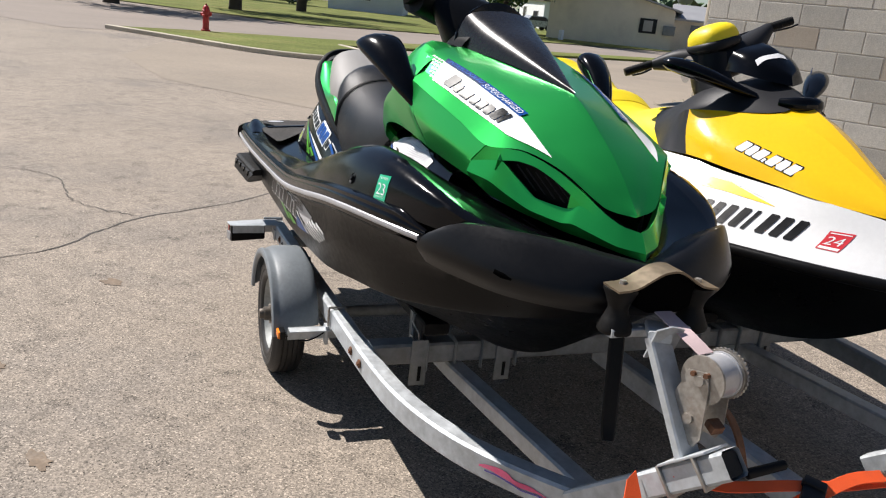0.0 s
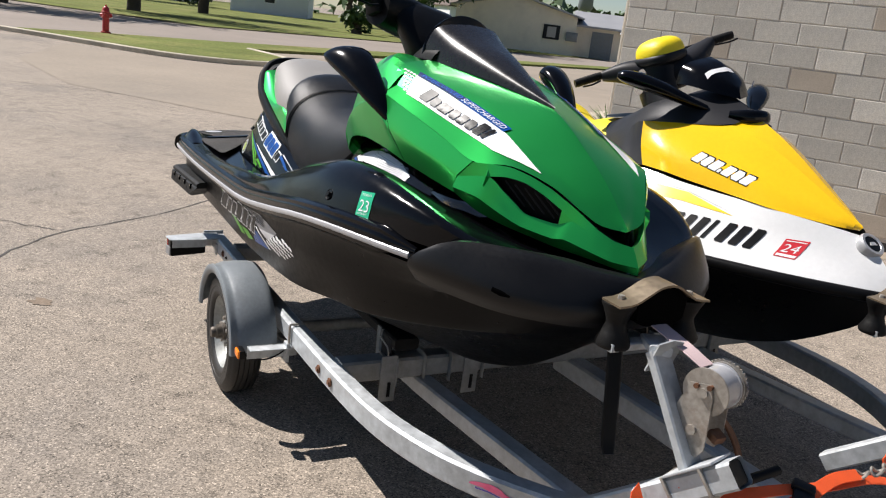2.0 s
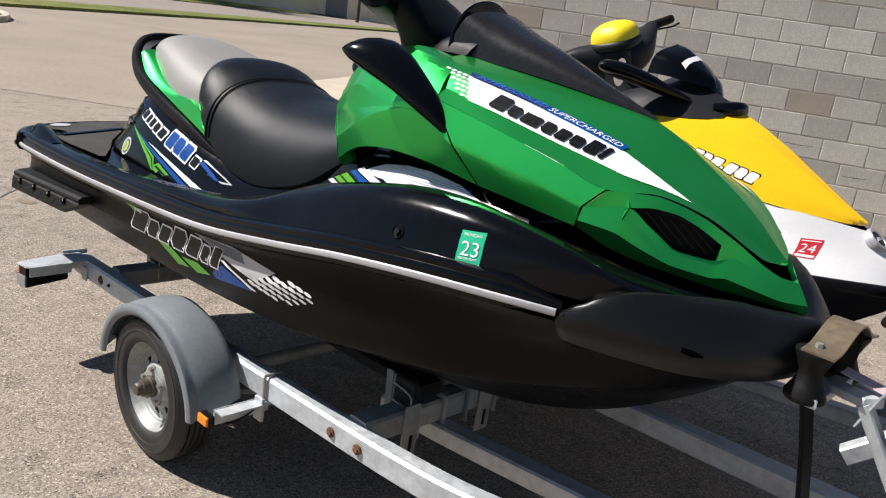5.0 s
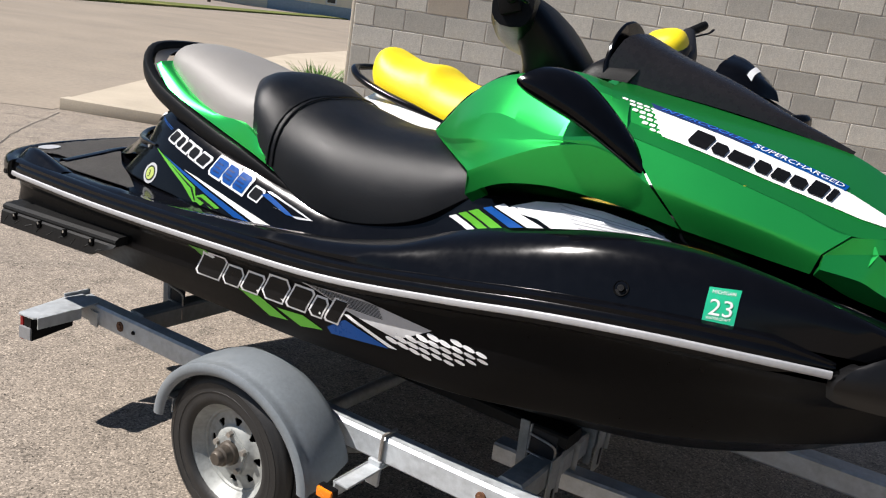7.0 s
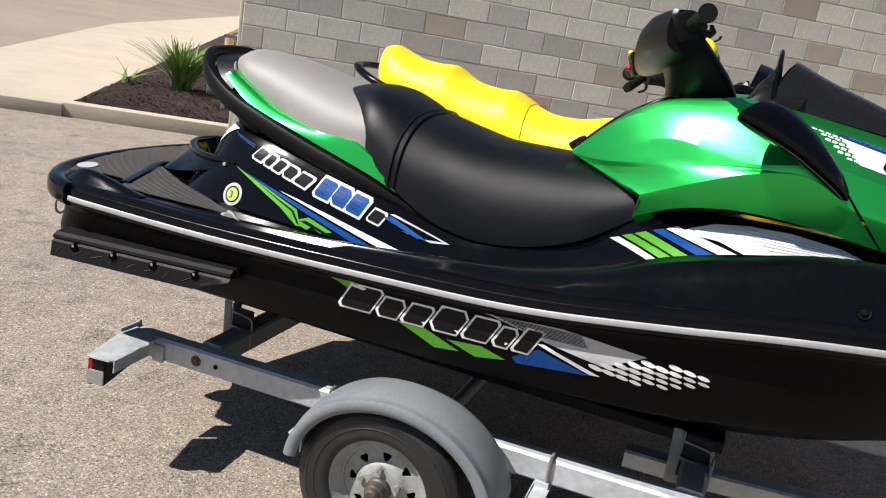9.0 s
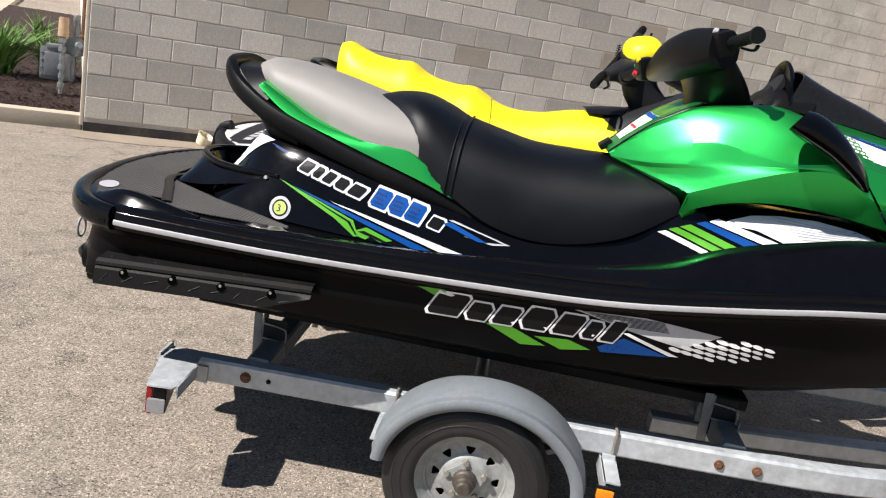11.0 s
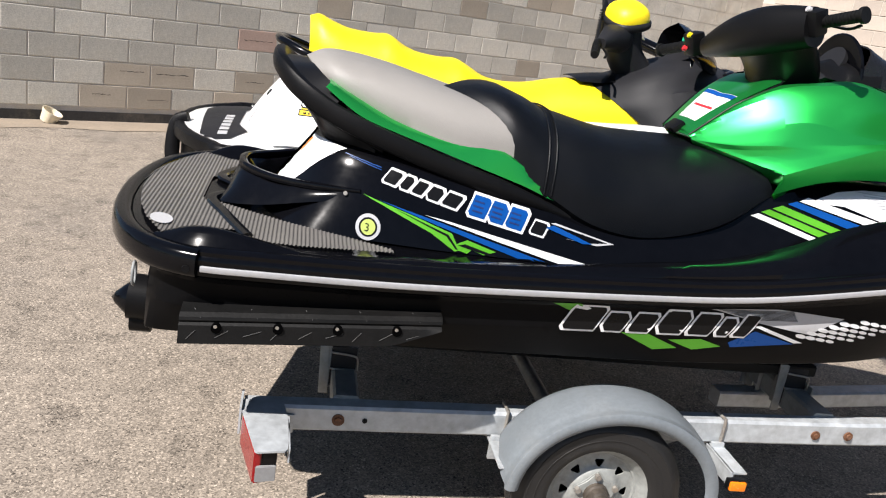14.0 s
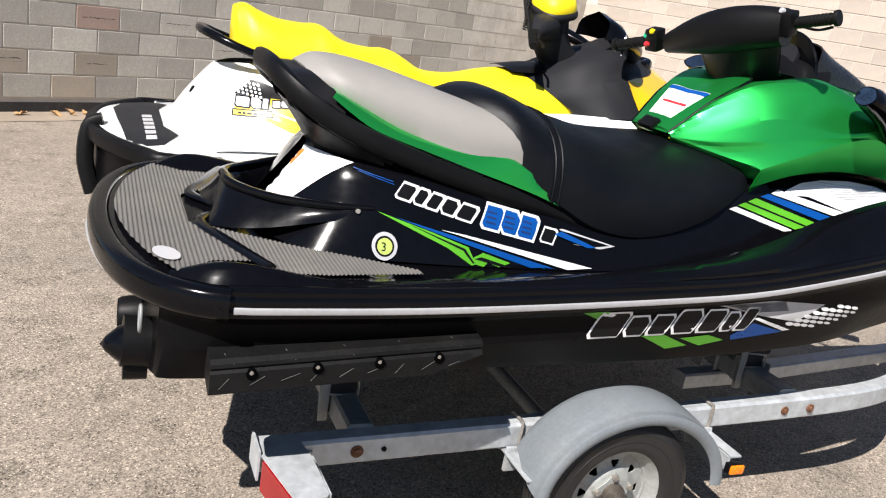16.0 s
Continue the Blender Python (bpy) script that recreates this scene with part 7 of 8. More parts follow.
for i in range(4):
    for j in range(6 - i):
        sticker("model_dot", [circle(0.0052, -0.916 + 0.0150 * j + 0.0115 * i, 1.058 + 0.0125 * i - 0.001 * j, 8)], on_yp, S_WHITE, 0.0048, "", YS, boat)
sticker("deflector_bar", [[(0.715, -0.10), (0.735, -0.10), (0.735, 0.03), (0.715, 0.03)]], tree(ydef), S_WHITE, 0.003, "", dict(origin=(0.06, YC, 1.5), u=(1, 0, 0), v=(0, 1, 0), way=(0, 0, -1)), boat)

# ---- planter, kerbs and the street beyond ----
MULCH = mat("dark_red_mulch", (0.034, 0.0155, 0.0105), 0.95, 0, 0.7, 9, 60, 0.03, 0, 0.03, (0.010, 0.006, 0.005), 0.7)
GRASS = mat("dry_lawn", (0.130, 0.150, 0.045), 0.95, 0, 0.4, 0.5, 9, 0.03, 0, 0.03, (0.23, 0.19, 0.085), 0.85, spec=0.1)
BLADE = mat("iris_leaf", (0.11, 0.21, 0.045), 0.5, 0, 0.3, 5, 30, 0, 0, 0.08, random_amount=0.35)
LEAFMAT = mat("tree_leaf", (0.035, 0.075, 0.014), 0.6, 0, 0.45, 0.6, 4, 0, 0, 0.08)
BARK = mat("bark", (0.06, 0.045, 0.035), 0.95, 0, 0.35, 4, 30, 0.01, 0, 0.03)
PALELOT = mat("pale_worn_paving", (0.262, 0.222, 0.176), 0.9, 0, 0.16, 0.4, 14, 0.002, 0, 0.04, (0.19, 0.168, 0.142), 0.6, spec=0.25)
STREETMAT = mat("pale_street_asphalt", (0.24, 0.205, 0.175), 0.9, 0, 0.12, 0.3, 6, 0.002, 0, 0.04, (0.19, 0.165, 0.145), 0.5, spec=0.25)
SIDINGW = mat("white_siding", (0.72, 0.73, 0.74), 0.6, 0, 0.06, 1, 20)
STUCCO = mat("beige_stucco", (0.78, 0.70, 0.56), 0.9, 0, 0.08, 1, 20, 0, 0, 0.04, (0.55, 0.47, 0.38), 0.4)
ROOFGREY = mat("grey_metal_roof", (0.34, 0.34, 0.345), 0.5, 0.3, 0.1, 1, 20)
SHINGLE = mat("brown_shingle", (0.11, 0.085, 0.07), 0.9, 0, 0.25, 2, 20)
GLASSD = mat("dark_window_glass", (0.03, 0.035, 0.04), 0.08, 0, 0.1, 2, 20)
REDPAINT = mat("red_hydrant_paint", (0.42, 0.02, 0.022), 0.45, 0, 0.2, 8, 60, 0.0005, 0, 0.1, (0.2, 0.02, 0.02), 0.4)
METERGREY = mat("grey_meter_paint", (0.16, 0.18, 0.19), 0.5, 0.2, 0.2, 10, 60, 0.0005, 0, 0.1, (0.25, 0.19, 0.12), 0.4)


def flat(outline, z, depth=0.0):
    b = bmesh.new()
    vs = [b.verts.new((x, y, z - depth)) for x, y in outline]
    for tri in tessellate_polygon([[Vector((x, y, 0)) for x, y in outline]]):
        b.faces.new([vs[i] for i in tri])
    if depth:
        r = bmesh.ops.extrude_face_region(b, geom=b.faces[:])
        bmesh.ops.translate(b, vec=(0, 0, depth), verts=[v for v in r["geom"] if isinstance(v, bmesh.types.BMVert)])
        bmesh.ops.recalc_face_normals(b, faces=b.faces)
    for f in b.faces:
        if abs(f.normal.z) > 0.9 and f.normal.z < 0:
            f.normal_flip()
    return b


# dark strip coloured as the thin shadow line where wall meets ground
solo("footing", box((WALL_X1 - WALL_X0, 0.16, 0.085), ((WALL_X0 + WALL_X1) / 2, WALL_Y + 0.074, 0.0405)), FOOTING, "dark strip for the shadow line at the wall foot", "footing", kind="structure", smooth=0)
solo("wall_end", box((0.2, 30, 3.6), (WALL_X0 + 0.095, WALL_Y + 15.02, 1.8)), mat("white_painted_wall", (0.66, 0.62, 0.56), 0.8, 0, 0.08, 1, 30), "pale painted end wall of the block building", "wall", kind="structure", smooth=0)
# no trim here: added strip gives the narrow pale end of the wall
solo("corner_strip", box((0.03, 0.10, 3.5), (WALL_X0 - 0.018, WALL_Y + 0.05, 1.80), 0.004), STUCCO, "pale strip for the narrow end of the wall", "trim", kind="structure")
solo("roof_slab", box((WALL_X1 - WALL_X0, 30, 0.2), ((WALL_X0 + WALL_X1) / 2, WALL_Y + 15.1, 3.72)), ROOFGREY, "flat roof of the block building", "roof", kind="structure", smooth=0)
solo("wing_roof", box((12, 40, 0.2), (WALL_X1 + 6.03, WALL_Y + 10.55, 3.76)), ROOFGREY, "flat roof over the wing", "roof", kind="structure", smooth=0)
solo("pavement", flat([(-3.72, 6.42), (-2.28, 6.42), (-2.28, 34), (-3.06, 34), (-4.44, 18), (-4.15, 10.3)], 0.10, 0.12), CONCRETE, "pale concrete pavement beside the building", "pavement", kind="structure", smooth=0)
solo("kerb", box((1.55, 0.17, 0.16), (-1.505, 6.505, 0.055), 0.015), CONCRETE, "pale concrete kerb of the planter", "kerb", kind="structure")
solo("kerb_side", box((1.44, 0.17, 0.15), (-3.0, 6.47, 0.050), 0.018), CONCRETE, "worn concrete kerb edge", "kerb", kind="structure")
# mulch bed
b = bmesh.new()
bmesh.ops.create_grid(b, x_segments=40, y_segments=120, size=0.5)
for v in b.verts:
    v.co.x, v.co.y = -1.5 + v.co.x * 1.56, 13.8 + v.co.y * 14.4
    v.co.z = 0.10 + 0.018 * noise.noise(v.co * 2.2) + 0.012 * noise.noise(v.co * 9)
solo("mulch_bed", b, MULCH, "dark reddish-brown shredded bark mulch bed", "mulch", kind="stuff")
rng = random.Random(11)
b = bmesh.new()
for i in range(5000):
    x, y = rng.uniform(-2.25, -0.75), 6.62 + 5.0 * rng.random() ** 1.6
    L, w = rng.uniform(0.02, 0.06), rng.uniform(0.006, 0.014)
    q = pose(x, y, 0.117 + rng.uniform(-0.01, 0.012), rng.uniform(-25, 25), rng.uniform(-25, 25), rng.uniform(0, 360))
    vs = [b.verts.new(q @ Vector(p)) for p in ((-L / 2, -w / 2, 0), (L / 2, -w / 2, 0.003), (L / 2, w / 2, 0), (-L / 2, w / 2, 0.003))]
    b.faces.new(vs)
solo("mulch_chips", b, MULCH, "loose shreds of dark bark mulch", "mulch", kind="stuff", smooth=0)


def iris(name, x, y, n, height, spread, seed, label):
    t = thing(name, (x, y, 0.10), label, "plant", "planter plants", Matrix())
    r = random.Random(seed)
    meshes = []
    for i in range(n):
        b, G = bmesh.new(), []
        h = height * r.uniform(0.55, 1.0)
        lean = r.uniform(0.05, 0.75) * spread
        w = r.uniform(0.016, 0.030)
        for j in range(6):
            f = j / 5
            out = lean * f ** 1.8
            ww = w * (1 - f ** 2.2)
            G.append([(out, -ww, h * (f - 0.25 * lean * f * f)), (out + 0.004, 0.0, h * (f - 0.25 * lean * f * f)), (out, ww, h * (f - 0.25 * lean * f * f))])
        grid(b, G)
        o = new("leaf", finish(b, "leaf", BLADE, 60))
        o.parent = t
        o.matrix_local = pose(r.uniform(-0.09, 0.09), r.uniform(-0.09, 0.09), 0, 0, 0, r.uniform(0, 360))


iris("iris_clump", -1.55, 8.75, 190, 0.70, 0.95, 3, "clump of green sword-leaved iris growing in mulch")
iris("iris_clump", -1.08, 9.1, 90, 0.62, 0.9, 5, "clump of green sword-leaved iris growing in mulch")
iris("iris_shoot", -2.17, 8.75, 6, 0.30, 0.8, 8, "small iris shoot at the edge of the mulch")
iris("iris_clump", -1.35, 13.5, 22, 0.5, 0.6, 9, "clump of green sword-leaved iris growing in mulch")
# gas meter on the end wall
gm = thing("gas_meter", (-1.0, 7.75, 0.12), "grey gas meter with pipes and round regulator by the wall", "gas meter", m=Matrix())
METERDARK = mat("dark_grey_cast_meter", (0.14, 0.155, 0.165), 0.5, 0.1, 0.2, 12, 80, 0.0006, 0, 0.1, (0.22, 0.2, 0.17), 0.3)
part("meter_body", box((0.26, 0.17, 0.26), (-0.97, 7.75, 0.41), 0.03), METERDARK, gm, "dark grey cast meter case")
part("meter_flange", box((0.34, 0.05, 0.34), (-0.97, 7.71, 0.42), 0.035), METERDARK, gm)
for x, z in [(-0.97 + 0.145 * a, 0.42 + 0.15 * b) for a in (-1, 1) for b in (-0.8, -0.3, 0.2, 0.7)]:
    part("flange_bolt", rod((x, 7.69, z), (x, 7.67, z), 0.013, 0.011, 6), METERGREY, gm)
part("meter_dial", prism([(-0.05, -0.035), (0.05, -0.035), (0.05, 0.035), (-0.05, 0.035)], 0.012, Matrix.Translation((-1.0, 7.69, 0.46)) @ pose(0, 0, 0, 90, 0, 0), bevel=0.003), METERGREY, gm, "pale dial window")
part("meter_top", box((0.26, 0.12, 0.05), (-0.95, 7.73, 0.59), 0.015), METERDARK, gm)
part("regulator", lathe([(0.0, -0.05), (0.05, -0.045), (0.10, -0.012), (0.105, 0.0), (0.10, 0.012), (0.05, 0.045), (0.03, 0.09), (0.0, 0.09)], 22, m=Matrix.Translation((-0.80, 7.68, 0.62)) @ pose(0, 0, 0, 70, 0, 20)), METERGREY, gm, "round grey regulator")
part("regulator_neck", rod((-0.93, 7.70, 0.62), (-0.80, 7.70, 0.62), 0.026, 0.03, 12), METERGREY, gm)
part("regulator_cap", lathe([(0.0, 0.10), (0.030, 0.10), (0.036, 0.09), (0.036, 0.03), (0.028, 0.02), (0.028, -0.12), (0.0, -0.12)], 16, m=Matrix.Translation((-0.81, 7.72, 0.84))), METERGREY, gm)
part("riser_pipe", rod((-0.93, 7.62, 0.13), (-0.93, 7.62, 0.70), 0.021), METERGREY, gm)
for z, r in ((0.20, 0.034), (0.29, 0.030), (0.38, 0.036), (0.47, 0.030), (0.56, 0.038), (0.65, 0.034)):
    part("pipe_coupling", rod((-0.93, 7.62, z), (-0.93, 7.62, z + 0.045), r, r, 8), METERGREY, gm)
part("pipe_wrap", rod((-0.93, 7.64, 0.70), (-0.93, 7.66, 0.90), 0.052, 0.048, 16, bevel=0.008), mat("tan_pipe_wrap", (0.36, 0.25, 0.15), 0.8, 0, 0.25, 14, 60, 0.001), gm, "tan wrap round the pipe")
part("wall_pipe", rod((-0.745, 7.9, 0.66), (-0.745, 7.9, 1.6), 0.022), RUST, gm, "rusty pipe up the wall")
part("wall_stub", rod((-0.80, 7.72, 0.70), (-0.745, 7.9, 0.72), 0.018), RUST, gm)
solo("broken_cup", lathe([(0.0, 0.0), (0.06, 0.0), (0.07, 0.045), (0.088, 0.10), (0.080, 0.10), (0.063, 0.045), (0.053, 0.008), (0.0, 0.008)], 11, m=pose(0.33, 6.27, 0.012, 24, 14, 30)), mat("cream_plastic", (0.7, 0.62, 0.46), 0.5), "crumpled cream plastic cup lying by the wall", "litter")
rng = random.Random(21)
for i in range(9):
    b = bmesh.new()
    L = rng.uniform(0.03, 0.09)
    pts = [(-L, 0), (-L * 0.3, L * 0.35), (L * 0.5, L * 0.25), (L, 0), (L * 0.4, -L * 0.3), (-L * 0.4, -L * 0.28)]
    b.faces.new([b.verts.new((x, y, 0.012 * math.sin(x * 60))) for x, y in pts])
    b.transform(pose(rng.uniform(1.45, 2.15), rng.uniform(6.12, 6.28), 0.022, rng.uniform(-20, 20), rng.uniform(-20, 20), rng.uniform(0, 360)))
    solo("dry_leaf", b, mat("dry_leaf_tan", (0.42, 0.25, 0.11), 0.8, 0, 0.2, 20, 60), "curled tan dry leaf on the ground by the wall", "leaf", "dry leaves")
b, G = bmesh.new(), []
for i in range(60):
    x = WALL_X0 - 0.1 + i * 0.32
    G.append([(x, 6.02 + 0.10 * noise.noise((x * 1.7, 0, 0)), 0.004), (x, 6.35, 0.006)])
grid(b, G)
solo("silt_strip", b, mat("tan_silt", (0.27, 0.22, 0.165), 0.95, 0, 0.2, 3, 60, 0.003, 0, 0.02, (0.22, 0.18, 0.14), 0.6), "tan silt washed against the wall foot", "silt", kind="stuff")


STAIN = mat("rust_brown_stain", (0.185, 0.138, 0.096), 0.9, 0, 0.3, 16, 60, 0.001, 0, 0.04, (0.23, 0.19, 0.15), 0.9)
for i, (x, y, r0, k, mt) in enumerate(((1.02, -0.72, 0.05, 2.6, STAIN), (0.42, -0.92, 0.035, 2.2, STAIN), (-0.35, -0.75, 0.04, 1.6, STAIN), (-1.0, 0.1, 0.05, 1.4, STAIN), (0.1, -1.35, 0.03, 3.0, STAIN), (-2.1, 2.3, 0.05, 1.5, STAIN))):
    r = random.Random(50 + i)
    pts = [(x + k * r0 * math.cos(a) * q, y + r0 * math.sin(a) * q) for a, q in ((2 * math.pi * j / 18, r.uniform(0.5, 1.15)) for j in range(18))]
    solo("rust_stain", flat(pts, 0.0025), mt, "faint brown stain on the asphalt", "stain", kind="structure", smooth=0)


def crack(pts, w, seed):
    r = random.Random(seed)
    P = crom(pts, 60)
    b, G = bmesh.new(), []
    for i, p in enumerate(P):
        d = P[min(i + 1, 59)] - P[max(i - 1, 0)]
        n = Vector((-d[1], d[0], 0)).normalized()
        ww = w * r.uniform(0.35, 1.0)
        j = Vector((p[0], p[1], 0.003)) + n * r.uniform(-0.015, 0.015)
        G.append([j - n * ww, j + n * ww])
    grid(b, G)
    solo("pavement_crack", b, mat("crack_filler", (0.075, 0.068, 0.06), 0.9, 0, 0.3, 8, 60), "dark filled crack across the asphalt", "crack", kind="structure", smooth=0)


crack([(-1.2, -2.6), (-1.5, -0.9), (-1.66, -0.19), (-1.68, 0.13), (-1.86, 0.46), (-2.04, 0.88), (-2.06, 1.28), (-2.2, 2.04), (-2.7, 3.4), (-3.3, 4.9), (-3.6, 6.2)], 0.008, 1)
crack([(-2.04, 0.88), (-2.6, 0.7), (-3.4, 0.9), (-4.2, 0.5)], 0.006, 2)
crack([(-9.5, 4.4), (-7.3, 5.8), (-5.3, 6.1), (-4.4, 6.3)], 0.012, 3)
crack([(-8.12, 7.57), (-7.0, 6.6), (-5.9, 6.4)], 0.02, 4)
# lots, street and lawns
solo("side_lot", flat([(-3.74, 6.30), (-6.0, 5.75), (-9.0, 5.3), (-12.5, 6.5), (-16, 9.6), (-12.4, 11.0), (-12.1, 13.8), (-16.2, 16.2), (-15.0, 36), (-11.5, 70), (-3.2, 70), (-3.07, 34), (-4.45, 18), (-4.16, 10.3)], 0.004), PALELOT, "pale worn paved lot", "lot", kind="structure", smooth=0)
solo("road", flat([(-60, 3), (-19, 8.5), (-18.6, 16), (-18.0, 30), (-14.6, 70), (-12, 130), (-21, 130), (-23.5, 70), (-27, 36), (-28.5, 24), (-60, 16)], 0.006), STREETMAT, "pale asphalt street", "road", kind="structure", smooth=0)
isl = [(-19.4, 9.9), (-17.7, 10.2), (-15.7, 10.45), (-13.9, 10.75), (-12.8, 11.4), (-12.3, 12.5), (-12.7, 13.7), (-13.9, 14.8), (-16.2, 15.7), (-16.0, 30), (-12.8, 70), (-14.4, 70), (-18.0, 30), (-18.6, 17), (-19.4, 12.5)]
solo("verge", flat(isl, 0.09, 0.10), GRASS, "dry mown grass verge inside a concrete kerb", "grass", kind="structure", smooth=0)
solo("verge_kerb", sweep([(x, y, 0.055) for x, y in isl[:9]], rect(0.15, 0.13, 0.02), 60), mat("weathered_kerb", (0.46, 0.41, 0.325), 0.9, 0, 0.25, 1.2, 25, 0.002, 0, 0.04, (0.14, 0.13, 0.07), 0.7), "pale concrete kerb round the grass verge", "kerb", kind="structure")
solo("lawn", flat([(-27.5, 36), (-28.6, 24.5), (-60, 17), (-130, 25), (-130, 140), (-14, 140), (-23, 70)], 0.05), GRASS, "dry mown lawn across the street", "grass", kind="structure", smooth=0)


def hydrant(x, y):
    h = thing("fire_hydrant", (x, y, 0.09), "weathered red cast-iron fire hydrant standing in the verge", "fire hydrant", m=Matrix())
    part("barrel", lathe([(0.0, 0.0), (0.14, 0.0), (0.14, 0.04), (0.095, 0.05), (0.092, 0.42), (0.12, 0.43), (0.12, 0.47), (0.10, 0.48), (0.10, 0.58)], 20, m=Matrix.Translation((x, y, 0.09))), REDPAINT, h)
    part("bonnet", lathe([(0.12, 0.58), (0.12, 0.61), (0.105, 0.62), (0.09, 0.70), (0.05, 0.75), (0.025, 0.76), (0.025, 0.80), (0.0, 0.80)], 20, m=Matrix.Translation((x, y, 0.09))), REDPAINT, h)
    for a in (0, 120, 240):
        d = Vector((math.cos(radians(a - 40)), math.sin(radians(a - 40)), 0))
        o = Vector((x, y, 0.59))
        part("outlet", rod(o + d * 0.07, o + d * 0.17, 0.055, 0.05, 12), REDPAINT, h)


hydrant(-19.3, 13.0)
bx = thing("utility_box", (-31.1, 51.5, 0.05), "small white utility pedestal on the lawn", "utility box", m=Matrix())
part("box_body", box((0.3, 0.3, 0.7), (-31.1, 51.5, 0.40), 0.04), S_WHITE, bx)


def house(name, x, y, L, W, wall_h, roof_h, turn, wallmat, roofmat, label, openings, low_roof=0.3):
    m = pose(x, y, 0, 0, 0, turn)
    h = thing(name, (0, 0, 0), label, "house", m=m)
    part("wall", box((L, W, wall_h), (0, 0, wall_h / 2)), wallmat, h, "", 0)
    o = low_roof
    part("roof", prism([(-W / 2 - o, 0), (W / 2 + o, 0), (W / 2 + o, 0.12), (0, roof_h), (-W / 2 - o, 0.12)], L + 2 * o, Matrix.Translation((-L / 2 - o, 0, wall_h)) @ pose(0, 0, 0, 90, 0, 90)), roofmat, h, "", 0)
    part("gable", prism([(-W / 2 + 0.02, 0), (W / 2 - 0.02, 0), (0, roof_h - 0.15)], L + 0.04, Matrix.Translation((-L / 2 - 0.02, 0, wall_h - 0.02)) @ pose(0, 0, 0, 90, 0, 90)), wallmat, h, "", 0)
    for kind, u, face, z, w, hh in openings:
        # face: -1 the near long side, 2 the near gable
        if face == -1:
            c, s1 = (u, -W / 2 - 0.03, z), (w, 0.06, hh)
        else:
            c, s1 = (L / 2 + 0.03, u, z), (0.06, w, hh)
        fr = part(kind, box((s1[0] + 0.16 * (face == -1), s1[1], s1[2] + 0.16) if face == -1 else (s1[0], s1[1] + 0.16, s1[2] + 0.16), c), S_WHITE, h, "", 0)
        part("pane", box((s1[0], s1[1] + 0.03, s1[2]) if face == -1 else (s1[0] + 0.03, s1[1], s1[2]), c), GLASSD if kind == "window" else GREYBLACK, fr, "", 0)
    return h


house("white_house", -66, 66, 11, 8, 3.4, 2.4, -50, SIDINGW, SHINGLE, "white-sided house with brown shingle roof across the street", [("window", -3.4, -1, 1.9, 1.0, 1.3), ("door", -0.6, -1, 1.1, 0.95, 2.1), ("window", 2.6, -1, 1.9, 1.6, 1.3), ("window", 0.0, 2, 1.9, 1.0, 1.3)])
house("pale_house", -92, 70, 12, 8, 3.3, 2.2, -60, STUCCO, SHINGLE, "pale house with a wide garage across the street", [("door", -2.5, -1, 1.2, 3.2, 2.3), ("window", 3.0, -1, 1.8, 1.4, 1.2)])
house("white_house", -58, 92, 9, 7, 3.4, 2.3, -35, SIDINGW, SHINGLE, "white-sided house half hidden by trees", [("window", -2.4, -1, 1.9, 1.0, 1.4), ("door", 1.8, -1, 1.1, 1.6, 2.1), ("window", 0.0, 2, 1.9, 0.9, 1.3)])
# long beige building: a gabled front and a lower wing
gx, gy = -25.8, 58.8
bb = thing("beige_building", (0, 0, 0), "long beige stucco building with grey metal roof", "building", m=pose(gx, gy, 0, 0, 0, 27))
part("wall", box((9.6, 12, 3.0), (-4.8, 6.0, 1.5)), STUCCO, bb, "", 0)
part("gable", prism([(-4.8, 0), (4.8, 0), (0, 1.15)], 0.3, Matrix.Translation((-4.8, 0.3, 2.98)) @ pose(0, 0, 0, 90, 0, 0)), STUCCO, bb, "", 0)
part("roof", prism([(-5.3, 0.0), (0, 1.30), (5.3, 0.0), (5.3, -0.12), (0, 1.16), (-5.3, -0.12)], 13.0, Matrix.Translation((-4.8, 12.5, 3.0)) @ pose(0, 0, 0, 90, 0, 0)), ROOFGREY, bb, "low grey metal roof", 0)
part("wing", box((16.0, 9, 2.5), (8.02, 6.2, 1.25)), STUCCO, bb, "", 0)
part("wing_roof", prism([(-0.4, 0.0), (5.0, 1.2), (10.0, 0.1), (10.0, -0.1), (5.0, 1.0), (-0.4, -0.15)], 16.4, Matrix.Translation((-0.1, 1.6, 2.5)) @ pose(0, 0, 0, 90, 0, 90)), ROOFGREY, bb, "long grey metal roof", 0)
w = part("window", box((1.3, 0.12, 1.1), (-1.9, -0.03, 1.7)), GREYBLACK, bb, "", 0)
part("pane", box((0.7, 0.06, 0.8), (-1.9, -0.12, 1.7)), CLEARLENS, w, "", 0)
part("door", box((1.7, 0.1, 2.1), (2.2, 1.68, 1.05)), METERGREY, bb, "", 0)
for x in (6.2, 8.4, 11.5, 13.6):
    w = part("window", box((0.9, 0.1, 1.0), (x, 1.68, 1.5)), SIDINGW, bb, "", 0)
    part("pane", box((0.65, 0.06, 0.75), (x, 1.62, 1.5)), GLASSD, w, "", 0)
part("air_conditioner", box((0.9, 0.5, 0.7), (-0.3, -0.27, 1.5), 0.03), METERGREY, bb)
part("canopy", box((2.2, 1.3, 0.18), (4.6, 1.1, 2.2), 0.03), SIDINGW, bb)
part("lower_band", box((7.0, 0.08, 0.9), (12.0, 1.66, 0.46)), mat("blue_grey_band", (0.3, 0.38, 0.45), 0.7), bb, "", 0)
part("chimney_pipe", rod((10.5, 6.0, 3.2), (10.5, 6.0, 4.6), 0.12, 0.12, 10), RUST, bb)
